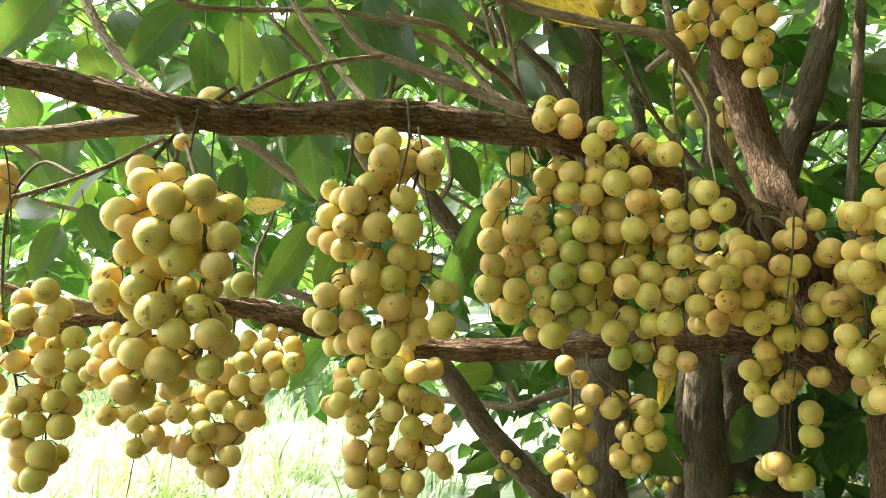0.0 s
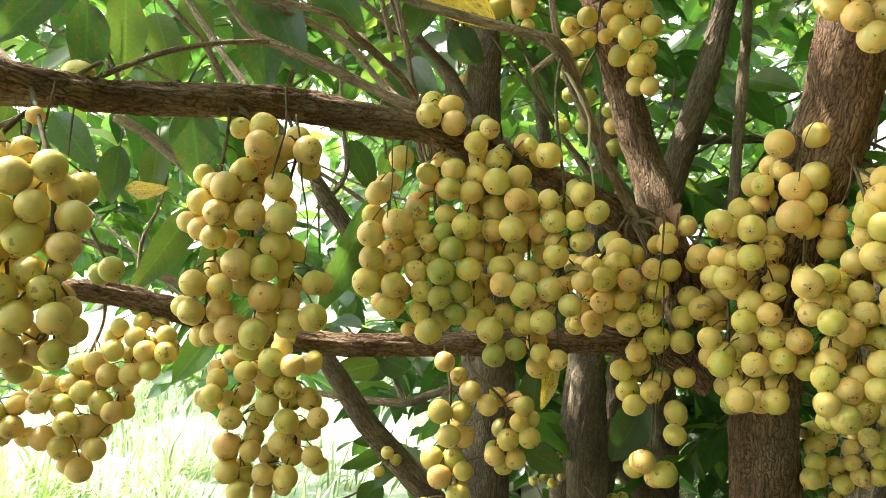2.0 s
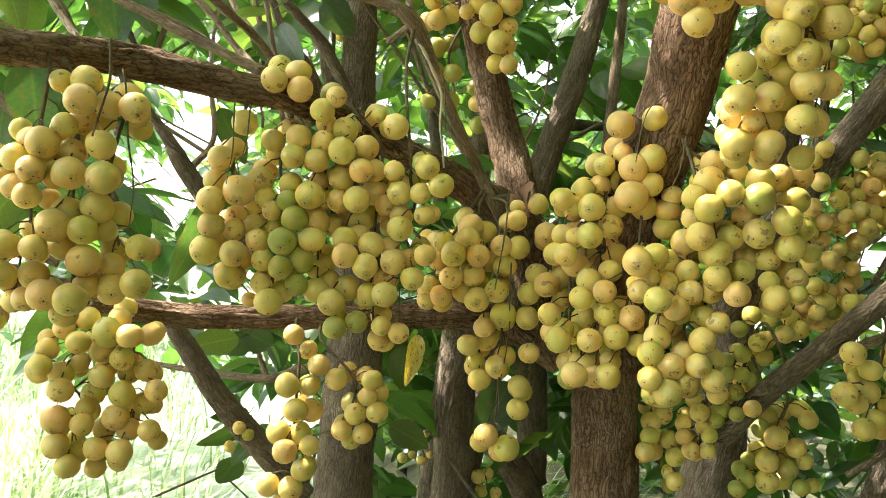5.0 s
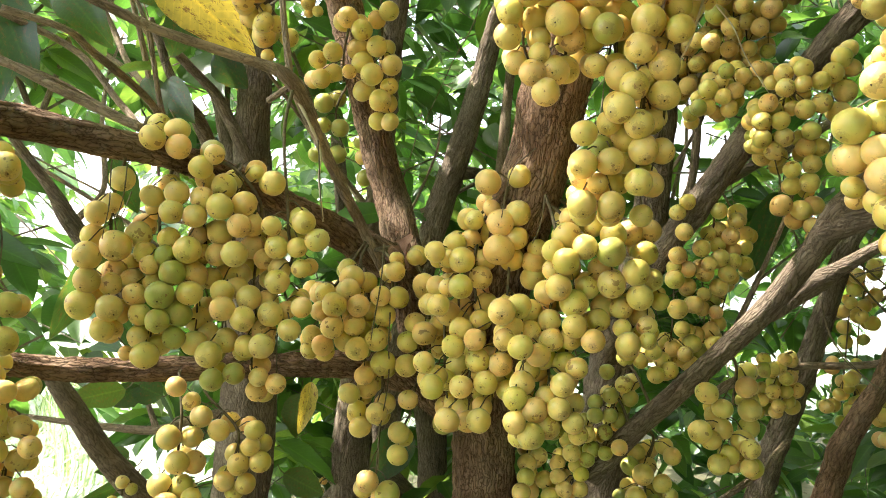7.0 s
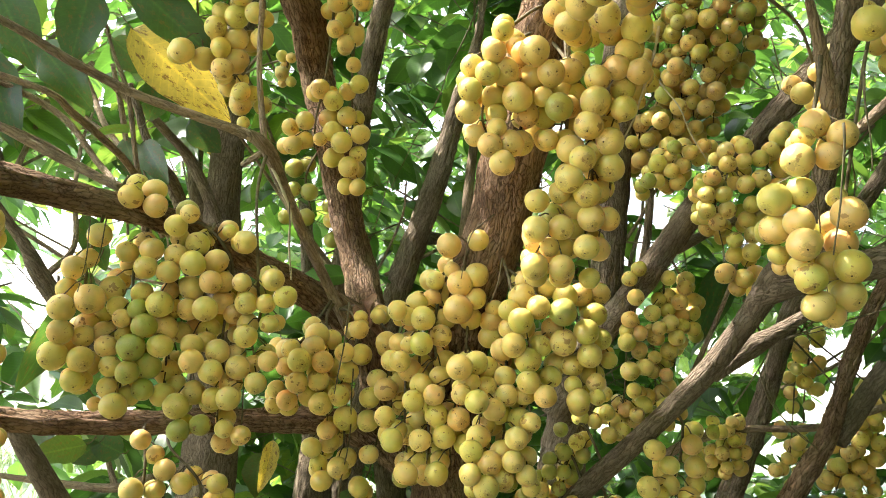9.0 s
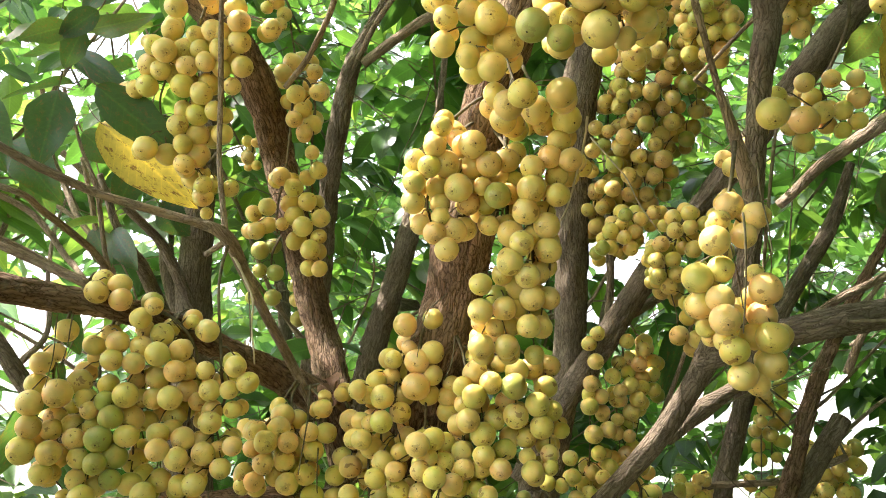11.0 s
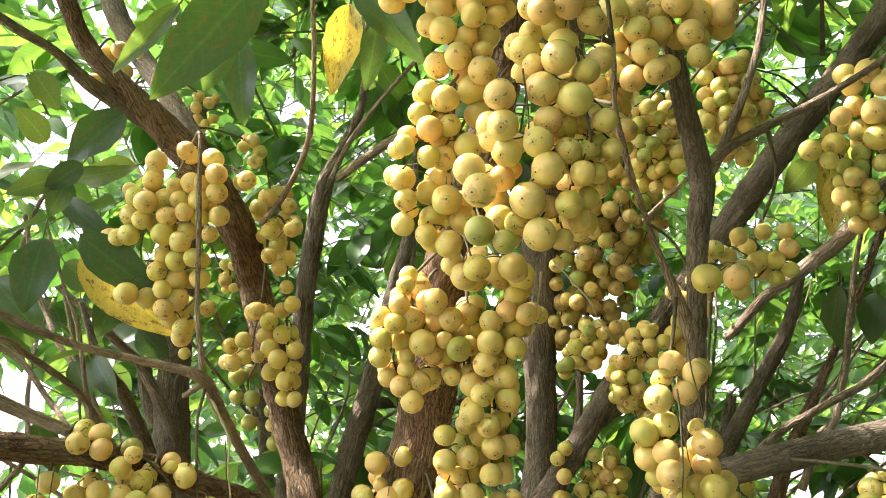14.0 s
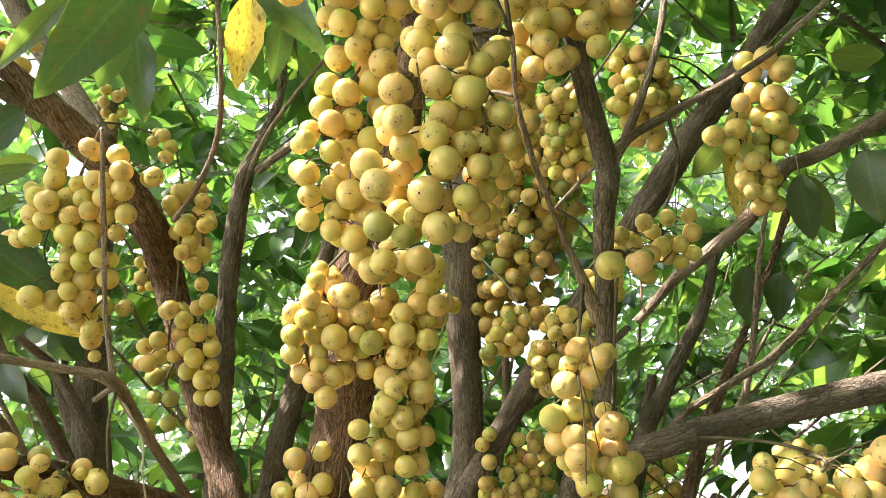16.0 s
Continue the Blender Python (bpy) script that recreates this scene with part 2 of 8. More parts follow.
def tube(line, sides, rough=0.0, seed=0.0, start=0, ridge=0.0):
    """Rings of a tube along a line of x, y, z, radius: vertices, faces and uv in metres."""
    verts, faces, uvs = [], [], []
    ref, run = Vector((0.31, 0.87, 0.39)), 0.0
    n = len(line)
    for i in range(n):
        c = Vector(line[i][:3])
        way = (Vector(line[min(i + 1, n - 1)][:3]) - Vector(line[max(i - 1, 0)][:3])).normalized()
        a = (ref - way * ref.dot(way)).normalized()
        ref, b = a, way.cross(a)
        if i:
            run += (c - Vector(line[i - 1][:3])).length
        r = max(line[i][3], 0.0006)
        for k in range(sides):
            turn = 2 * math.pi * k / sides
            d = a * math.cos(turn) + b * math.sin(turn)
            w = 1.0
            if rough:
                q = c + d * r
                w += rough * (noise.noise(q * 26 + Vector((seed, 0, 0))) + 0.6 * noise.noise(Vector((q.x * 90, q.y * 90, q.z * 45 + seed))) + 0.9 * noise.noise(q * 9))
            if ridge:
                q = Vector((math.cos(turn) * r * 95 + seed, math.sin(turn) * r * 95, run * 17))
                w += ridge / r * (0.4 - 1.9 * abs(noise.noise(q)) - 0.9 * abs(noise.noise(q * 2.3)))
            verts.append(c + d * r * w)
            uvs.append((k / sides * 2 * math.pi * r, run))
        if i:
            for k in range(sides):
                p, q = start + (i - 1) * sides + k, start + (i - 1) * sides + (k + 1) % sides
                faces.append((p, q, q + sides, p + sides))
    first, last = start, start + (n - 1) * sides
    faces.append(tuple(first + k for k in reversed(range(sides))))
    faces.append(tuple(last + k for k in range(sides)))
    return verts, faces, uvs


def part(name, me, parent, label=""):
    ob = new(name, me)
    ob.parent = parent
    return tagged(ob, label)


# ---- ground ----
def ground():
    rng = np.random.default_rng(2)
    n, verts = 60, []
    span = np.sinh(np.linspace(-4.5, 4.5, n)) / math.sinh(4.5) * 300
    for y in span:
        for x in span:
            verts.append((x, y + 4, 0.05 * noise.noise(Vector((x * 0.6, y * 0.6, 0))) if abs(x) < 20 and abs(y) < 20 else 0))
    faces = [(j * n + i, j * n + i + 1, (j + 1) * n + i + 1, (j + 1) * n + i) for j in range(n - 1) for i in range(n - 1)]
    mat = plain_material("meadow", (0.26, 0.33, 0.21), (0.48, 0.52, 0.42), 3, 0.9, 0.6)
    tagged(new("ground", mesh_from("ground", verts, faces, [mat])), "sunlit grassy ground under the trees", "ground", kind="structure")
    # dark floor sheet added under the trees, to cut light bounced up from below
    cols, rows, verts, faces = 80, 108, [], []
    for j in range(rows):
        for i in range(cols):
            u, v = i / (cols - 1), j / (rows - 1)
            far = 4.0 + 4.0 * min(1.0, max(0.0, (u - 0.22) * 6)) + 0.9 * noise.noise(Vector((u * 9, 2, 0))) + 0.3 * noise.noise(Vector((u * 40, 2, 0)))
            y = -9 + v * (far + 9)
            side = -2.4 + 1.1 * noise.noise(Vector((y * 0.6, 7, 0))) + 0.4 * noise.noise(Vector((y * 2.5, 7, 0)))
            x = side + u * (9 - side)
            rim = min(1.0, min(u, 1 - u, 1 - v) * 14)
            verts.append((x, y, 0.03 + 0.028 * rim + 0.05 * noise.noise(Vector((x * 0.6, y * 0.6, 0)))))
    faces = [(j * cols + i, j * cols + i + 1, (j + 1) * cols + i + 1, (j + 1) * cols + i) for j in range(rows - 1) for i in range(cols - 1)]
    floor_mat = plain_material("bounce_cut_dark", (0.05, 0.05, 0.024), (0.12, 0.11, 0.055), 14, 0.95, 0.8)
    tagged(new("bounce_cut_floor", mesh_from("bounce_cut_floor", verts, faces, [floor_mat])), "dark floor sheet added under the trees to cut bounced light", "ground", kind="structure")
    # blades of grass, denser in the sunlit clearing
    verts, faces, uvs = [], [], []
    for k in range(1500):
        # a tuft of arching blades
        x0, y0 = rng.uniform(-8, 2.5), 2.4 + 10 * rng.random() ** 1.3
        if x0 > -0.05 * y0 and rng.random() < 0.7:
            continue
        tall = rng.uniform(0.25, 0.75) * (1 + 0.6 * noise.noise(Vector((x0 * 0.8, y0 * 0.8, 0))))
        sway = 6.28 * noise.noise(Vector((x0 * 0.5, y0 * 0.5, 4)))
        for b in range(int(rng.integers(5, 13))):
            x, y = x0 + rng.normal(0, 0.07), y0 + rng.normal(0, 0.07)
            h, lean, turn = tall * rng.uniform(0.6, 1.25), rng.uniform(0.3, 2.0), sway + rng.normal(0, 0.9)
            w = rng.uniform(0.004, 0.012)
            dx, dy = math.cos(turn), math.sin(turn)
            s = len(verts)
            for u in (0, 0.3, 0.55, 0.8, 1):
                cx, cy, cz = x + dx * lean * h * u * u, y + dy * lean * h * u * u, h * (u - 0.36 * lean * u * u) - 0.02
                ww = w * (1 - u) ** 0.7 + 0.0005
                verts += [(cx - dy * ww, cy + dx * ww, cz), (cx + dy * ww, cy - dx * ww, cz)]
                uvs += [(-0.5, u), (0.5, u)]
            faces += [(s + 2 * i, s + 2 * i + 1, s + 2 * i + 3, s + 2 * i + 2) for i in range(4)]
    tagged(new("grass", mesh_from("grass", verts, faces, [GRASS], uvs)), "tall pale green grass in bright sun", "grass", kind="stuff")


ground()


# ---- trees ----
def tree(label):
    ob = new("fruit_tree")
    return tagged(ob, label, "tree")


tree_a = tree("old fruit tree with rough brown bark and bunches on its limbs")
tree_b = tree("fruit tree with dark upright trunk behind the laden one")
tree_c = tree("grey-brown fruit tree trunk standing in the leafy shade")
tree_d = tree("slender dark trunk of a neighbouring fruit tree")
tree_e = tree("thin pale trunk of a farther orchard tree")
WOOD = []


def limb(parent, name, points):
    if name == "trunk":
        x, y, z, r = points[0]
        points = [(x, y, -0.05, r * 1.25), (x, y, z * 0.45, r * 1.08)] + points
    line = spline(points, 10)
    wide = float(np.max(line[:, 3]))
    # even spacing along the line
    gap = np.r_[0, np.cumsum(np.linalg.norm(np.diff(line[:, :3], axis=0), axis=1))]
    count = max(6, int(gap[-1] / max(0.006, wide * 0.17)))
    at = np.linspace(0, gap[-1], count)
    line = np.stack([np.interp(at, gap, line[:, i]) for i in range(4)], axis=1)
    if wide < 0.02:
        for i in range(len(line)):
            q = Vector(line[i][:3])
            for j in range(3):
                line[i][j] += 0.25 * wide * noise.noise(q * 14 + Vector((j * 7.3, 0, 0)))
    if points[0][3] < 0.004 and points[-1][3] < 0.004:
        rough = 0.04
    else:
        rough = 0.055
    v, f, u = tube(line, 44 if wide > 0.025 else 12, rough, len(WOOD) * 3.7, 0, 0.0042 if wide > 0.025 else 0.0)
    part(name, mesh_from(name, v, f, [BARK_TWIG if wide < 0.014 else BARK if parent is tree_a and wide > 0.024 else BARK_DARK], u), parent)
    WOOD.append(line)


limb(tree_a, "trunk", [(0.666, 1.103, 0.789, 0.059), (0.639, 1.078, 0.97, 0.054), (0.617, 1.062, 1.154, 0.049), (0.598, 1.045, 1.287, 0.045), (0.586, 1.016, 1.386, 0.047), (0.569, 0.964, 1.48, 0.044), (0.577, 0.92, 1.589, 0.044), (0.589, 0.885, 1.677, 0.043), (0.595, 0.853, 1.788, 0.043), (0.6, 0.786, 1.951, 0.037), (0.609, 0.711, 2.064, 0.033), (0.625, 0.672, 2.16, 0.028), (0.628, 0.639, 2.257, 0.025), (0.622, 0.6, 2.386, 0.024), (0.612, 0.552, 2.547, 0.022)])
limb(tree_a, "limb", [(0.539, 1.121, 1.426, 0.043), (0.488, 1.13, 1.528, 0.032), (0.417, 1.129, 1.572, 0.025), (0.321, 1.098, 1.609, 0.021), (0.225, 1.048, 1.641, 0.019), (0.151, 0.997, 1.655, 0.018), (0.079, 0.967, 1.66, 0.018), (-0.045, 0.937, 1.67, 0.02), (-0.156, 0.838, 1.65, 0.017), (-0.202, 0.788, 1.641, 0.016), (-0.239, 0.748, 1.641, 0.015), (-0.295, 0.718, 1.649, 0.013), (-0.336, 0.697, 1.658, 0.013), (-0.374, 0.677, 1.663, 0.013), (-0.418, 0.657, 1.667, 0.012)])
limb(tree_a, "limb", [(-0.231, 0.758, 1.634, 0.012), (-0.276, 0.748, 1.63, 0.011), (-0.319, 0.728, 1.622, 0.009), (-0.36, 0.708, 1.611, 0.008), (-0.437, 0.688, 1.602, 0.008)])
limb(tree_a, "limb", [(0.572, 1.143, 1.345, 0.036), (0.513, 1.152, 1.372, 0.028), (0.444, 1.162, 1.388, 0.022), (0.382, 1.172, 1.388, 0.02), (0.264, 1.192, 1.381, 0.019), (0.056, 1.222, 1.368, 0.018), (-0.072, 1.222, 1.378, 0.018), (-0.188, 1.202, 1.408, 0.018), (-0.318, 1.181, 1.439, 0.016), (-0.434, 1.161, 1.429, 0.013), (-0.531, 1.142, 1.417, 0.012), (-0.616, 1.122, 1.404, 0.011), (-0.72, 1.102, 1.397, 0.007)])
limb(tree_a, "branch", [(-0.372, 1.171, 1.433, 0.008), (-0.455, 1.151, 1.427, 0.008), (-0.521, 1.121, 1.443, 0.011), (-0.558, 1.101, 1.457, 0.007), (-0.594, 1.081, 1.47, 0.007), (-0.672, 1.06, 1.49, 0.006)])
limb(tree_a, "branch", [(0.497, 1.149, 1.545, 0.031), (0.489, 1.198, 1.631, 0.029), (0.463, 1.216, 1.719, 0.027), (0.43, 1.221, 1.836, 0.028), (0.392, 1.236, 1.975, 0.03), (0.357, 1.177, 2.04, 0.032), (0.29, 1.132, 2.132, 0.03), (0.198, 1.103, 2.21, 0.028), (0.117, 1.075, 2.268, 0.018), (0.057, 1.061, 2.323, 0.017), (0.015, 1.035, 2.394, 0.016), (-0.029, 1.001, 2.489, 0.015)])
limb(tree_a, "branch", [(0.204, 1.122, 2.213, 0.018), (0.083, 1.074, 2.249, 0.013), (0.021, 1.025, 2.274, 0.008), (-0.043, 0.982, 2.286, 0.008), (-0.102, 0.959, 2.297, 0.007)])
limb(tree_c, "branch", [(0.261, 1.145, 2.205, 0.019), (0.188, 1.261, 2.372, 0.02), (0.122, 1.36, 2.512, 0.023), (0.072, 1.401, 2.633, 0.023), (0.031, 1.42, 2.807, 0.024)])
limb(tree_a, "branch", [(0.502, 1.161, 1.487, 0.009), (0.445, 1.109, 1.544, 0.008), (0.405, 1.093, 1.609, 0.008), (0.358, 1.058, 1.668, 0.008), (0.315, 1.012, 1.722, 0.009), (0.282, 0.975, 1.763, 0.01), (0.242, 0.967, 1.778, 0.007), (0.154, 0.955, 1.791, 0.006), (0.085, 0.947, 1.806, 0.006), (0.019, 0.937, 1.829, 0.006), (-0.043, 0.924, 1.853, 0.005), (-0.111, 0.904, 1.873, 0.005)])
limb(tree_a, "branch", [(0.28, 0.976, 1.766, 0.005), (0.262, 0.966, 1.87, 0.004), (0.245, 0.912, 2.026, 0.004), (0.236, 0.887, 2.116, 0.003)])
limb(tree_a, "branch", [(0.284, 0.986, 1.761, 0.005), (0.259, 1.019, 1.745, 0.004)])
limb(tree_a, "branch", [(-0.079, 1.113, 1.845, 0.005), (-0.002, 1.128, 1.832, 0.005), (0.027, 1.162, 1.818, 0.006), (0.084, 1.21, 1.786, 0.006), (0.126, 1.265, 1.751, 0.006), (0.185, 1.309, 1.671, 0.006)])
limb(tree_a, "branch", [(-0.053, 1.009, 1.75, 0.005), (-0.002, 1.024, 1.739, 0.005), (0.06, 1.036, 1.712, 0.006), (0.126, 1.058, 1.687, 0.006)])
limb(tree_a, "branch", [(0.028, 1.256, 2.052, 0.003), (0.064, 1.257, 1.955, 0.003), (0.093, 1.255, 1.893, 0.004), (0.118, 1.262, 1.786, 0.004), (0.131, 1.264, 1.742, 0.005), (0.153, 1.268, 1.662, 0.005)])
limb(tree_c, "branch", [(-0.043, 1.588, 2.179, 0.005), (-0.012, 1.597, 2.047, 0.005), (0.023, 1.595, 1.972, 0.006), (0.059, 1.539, 1.894, 0.006), (0.118, 1.475, 1.811, 0.005), (0.181, 1.469, 1.69, 0.006)])
limb(tree_c, "branch", [(0.125, 1.56, 1.945, 0.009), (0.197, 1.594, 1.896, 0.01), (0.238, 1.618, 1.847, 0.012), (0.311, 1.632, 1.714, 0.014)])
limb(tree_b, "branch", [(0.897, 1.238, 1.406, 0.032), (0.954, 1.193, 1.556, 0.025), (1.027, 1.144, 1.687, 0.025), (1.105, 1.116, 1.811, 0.025), (1.185, 1.103, 1.908, 0.024), (1.333, 0.983, 2.149, 0.029), (1.438, 0.916, 2.313, 0.031), (1.56, 0.826, 2.489, 0.029), (1.663, 0.747, 2.656, 0.027), (1.776, 0.655, 2.852, 0.025)])
limb(tree_b, "branch", [(1.084, 1.17, 1.728, 0.01), (1.206, 1.223, 1.782, 0.01), (1.346, 1.267, 1.848, 0.01), (1.515, 1.295, 1.947, 0.01)])
limb(tree_b, "trunk", [(1.019, 1.423, 0.791, 0.07), (0.999, 1.406, 1.022, 0.064), (0.994, 1.385, 1.192, 0.052), (1, 1.379, 1.358, 0.046), (1.04, 1.362, 1.548, 0.039), (1.079, 1.37, 1.718, 0.035), (1.047, 1.294, 2.141, 0.042), (1.069, 1.23, 2.411, 0.038), (1.096, 1.181, 2.7, 0.036), (1.071, 1.083, 3.036, 0.034)])
limb(tree_a, "limb", [(0.744, 0.995, 1.254, 0.021), (0.786, 0.958, 1.318, 0.016), (0.85, 0.886, 1.417, 0.015), (0.889, 0.814, 1.502, 0.015), (0.897, 0.747, 1.571, 0.016), (0.876, 0.671, 1.624, 0.018), (0.865, 0.615, 1.659, 0.015), (0.851, 0.575, 1.727, 0.014), (0.838, 0.548, 1.798, 0.013), (0.827, 0.525, 1.867, 0.013), (0.816, 0.502, 1.922, 0.014), (0.83, 0.496, 1.99, 0.015)])
limb(tree_a, "limb", [(0.884, 0.703, 1.605, 0.018), (0.883, 0.636, 1.618, 0.017), (0.937, 0.561, 1.64, 0.019), (1.051, 0.548, 1.663, 0.02), (1.172, 0.508, 1.686, 0.022), (1.323, 0.453, 1.713, 0.022)])
limb(tree_a, "branch", [(0.817, 0.497, 1.936, 0.015), (0.829, 0.497, 1.99, 0.016), (0.781, 0.461, 2.061, 0.014), (0.737, 0.432, 2.142, 0.012), (0.696, 0.401, 2.187, 0.011), (0.655, 0.369, 2.275, 0.01)])
limb(tree_a, "branch", [(0.828, 0.496, 1.993, 0.013), (0.852, 0.474, 2.029, 0.007), (0.918, 0.453, 2.072, 0.006), (0.999, 0.423, 2.119, 0.005), (1.069, 0.399, 2.166, 0.005), (1.152, 0.358, 2.245, 0.005)])
limb(tree_a, "branch", [(0.845, 0.478, 2.026, 0.006), (0.871, 0.471, 2.081, 0.006), (0.915, 0.466, 2.175, 0.005), (0.945, 0.466, 2.274, 0.005), (0.955, 0.454, 2.366, 0.005)])
limb(tree_a, "branch", [(0.81, 0.525, 1.791, 0.011), (0.734, 0.483, 1.885, 0.004), (0.673, 0.443, 1.951, 0.004), (0.633, 0.408, 2.01, 0.003), (0.603, 0.368, 2.069, 0.003)])
limb(tree_a, "branch", [(0.896, 0.711, 2.013, 0.003), (0.87, 0.606, 2.02, 0.003), (0.836, 0.509, 2.014, 0.003)])
limb(tree_a, "branch", [(0.997, 0.668, 1.827, 0.007), (1.076, 0.643, 1.9, 0.009), (1.174, 0.597, 1.973, 0.013), (1.248, 0.556, 2.067, 0.012), (1.303, 0.534, 2.092, 0.013), (1.402, 0.483, 2.144, 0.013), (1.601, 0.38, 2.251, 0.013), (1.789, 0.285, 2.351, 0.009)])
limb(tree_b, "branch", [(1.426, 1.256, 1.513, 0.016), (1.412, 1.192, 1.645, 0.02), (1.453, 1.172, 1.719, 0.02), (1.515, 1.14, 1.833, 0.018), (1.584, 1.101, 1.964, 0.016), (1.623, 1.073, 2.099, 0.01)])
limb(tree_a, "branch", [(1.012, 0.663, 1.647, 0.004), (1.062, 0.65, 1.688, 0.006), (1.143, 0.621, 1.732, 0.006), (1.219, 0.595, 1.775, 0.007), (1.309, 0.548, 1.863, 0.006), (1.461, 0.456, 2.005, 0.006), (1.611, 0.368, 2.134, 0.005)])
limb(tree_a, "branch", [(1.247, 0.798, 1.607, 0.007), (1.261, 0.77, 1.672, 0.006), (1.303, 0.755, 1.73, 0.007), (1.324, 0.727, 1.858, 0.006), (1.338, 0.704, 1.979, 0.005), (1.361, 0.682, 2.083, 0.003)])
limb(tree_d, "branch", [(0.611, 2.181, 0.717, 0.032), (0.618, 1.948, 1.422, 0.029), (0.619, 1.893, 1.588, 0.028), (0.617, 1.81, 1.845, 0.027), (0.608, 1.741, 2.07, 0.026), (0.611, 1.689, 2.225, 0.025), (0.622, 1.638, 2.366, 0.022), (0.649, 1.598, 2.45, 0.013), (0.685, 1.55, 2.549, 0.011), (0.685, 1.504, 2.69, 0.01), (0.67, 1.437, 2.915, 0.009)])
limb(tree_d, "branch", [(0.65, 1.621, 2.38, 0.011), (0.721, 1.515, 2.429, 0.012), (0.778, 1.423, 2.456, 0.011)])
limb(tree_d, "branch", [(0.612, 1.535, 2.343, 0.007), (0.641, 1.496, 2.424, 0.007), (0.68, 1.398, 2.494, 0.005), (0.75, 1.279, 2.585, 0.005)])
limb(tree_a, "branch", [(0.373, 1.106, 2.06, 0.005), (0.396, 1.027, 2.096, 0.005), (0.412, 0.942, 2.159, 0.005), (0.398, 0.866, 2.235, 0.004), (0.383, 0.825, 2.312, 0.004), (0.362, 0.77, 2.404, 0.004)])
limb(tree_d, "branch", [(0.648, 1.952, 0.91, 0.04), (0.717, 1.84, 1.459, 0.035), (0.74, 1.809, 1.6, 0.032), (0.76, 1.784, 1.714, 0.032), (0.786, 1.756, 1.827, 0.031), (0.819, 1.717, 1.997, 0.028), (0.839, 1.689, 2.131, 0.023), (0.859, 1.665, 2.237, 0.017), (0.867, 1.645, 2.349, 0.01), (0.868, 1.62, 2.503, 0.008)])
limb(tree_c, "trunk", [(0.323, 1.714, 0.685, 0.083), (0.323, 1.709, 0.983, 0.063), (0.329, 1.705, 1.221, 0.06), (0.317, 1.699, 1.579, 0.048), (0.302, 1.695, 1.805, 0.039), (0.299, 1.693, 1.936, 0.035), (0.299, 1.691, 2.031, 0.031), (0.299, 1.687, 2.234, 0.03), (0.293, 1.682, 2.532, 0.027)])
limb(tree_c, "branch", [(0.281, 1.746, 1.753, 0.024), (0.244, 1.744, 1.851, 0.018), (0.234, 1.742, 1.961, 0.017), (0.232, 1.739, 2.145, 0.015)])
limb(tree_d, "trunk", [(0.595, 1.833, 0.755, 0.054), (0.595, 1.83, 0.969, 0.048), (0.588, 1.827, 1.125, 0.046), (0.588, 1.824, 1.278, 0.038), (0.589, 1.84, 1.458, 0.03), (0.597, 1.86, 1.552, 0.024)])
limb(tree_e, "trunk", [(0.913, 3.2, 1.107, 0.034), (0.837, 3.2, 1.656, 0.03), (0.776, 3.2, 2.112, 0.027), (0.728, 3.2, 2.43, 0.025), (0.675, 3.2, 2.907, 0.022)])
limb(tree_d, "branch", [(0.993, 2.294, 1.888, 0.023), (1.123, 2.293, 1.893, 0.014), (1.316, 2.293, 1.905, 0.014)])
limb(tree_b, "branch", [(0.894, 1.761, 1.496, 0.013), (0.896, 1.76, 1.669, 0.012), (0.907, 1.755, 1.911, 0.013), (0.913, 1.752, 2.111, 0.011), (0.907, 1.752, 2.311, 0.011)])
limb(tree_d, "branch", [(0.618, 2.007, 1.109, 0.024), (0.71, 2.008, 1.032, 0.034), (0.794, 2.01, 0.947, 0.039), (0.864, 2.012, 0.807, 0.041), (0.892, 2.017, 0.541, 0.042)])
limb(tree_d, "branch", [(0.863, 2.105, 1.214, 0.044), (0.885, 2.108, 1.067, 0.041), (0.892, 2.111, 0.861, 0.044)])
limb(tree_a, "branch", [(-0.141, 1.395, 1.771, 0.007), (-0.048, 1.398, 1.653, 0.009), (-0.014, 1.398, 1.604, 0.015), (0.045, 1.4, 1.525, 0.016), (0.094, 1.401, 1.467, 0.016)])
limb(tree_a, "branch", [(-0.023, 1.353, 1.364, 0.014), (0.015, 1.354, 1.307, 0.017), (0.081, 1.355, 1.212, 0.02), (0.167, 1.357, 1.118, 0.022), (0.214, 1.358, 1.061, 0.024)])
limb(tree_c, "branch", [(-0.166, 1.735, 1.23, 0.004), (-0.073, 1.71, 1.223, 0.005), (0.031, 1.683, 1.212, 0.007), (0.153, 1.65, 1.208, 0.009), (0.216, 1.675, 1.224, 0.009), (0.322, 1.709, 1.247, 0.009)])
limb(tree_c, "branch", [(0.12, 1.679, 1.303, 0.004), (0.132, 1.676, 1.258, 0.005), (0.151, 1.651, 1.206, 0.007)])
limb(tree_a, "branch", [(-0.393, 1.496, 1.738, 0.009), (-0.33, 1.497, 1.701, 0.01), (-0.257, 1.498, 1.643, 0.01), (-0.225, 1.498, 1.62, 0.009), (-0.13, 1.5, 1.538, 0.009)])
limb(tree_a, "branch", [(-0.32, 1.501, 1.459, 0.008), (-0.257, 1.501, 1.438, 0.008), (-0.215, 1.502, 1.422, 0.008)])
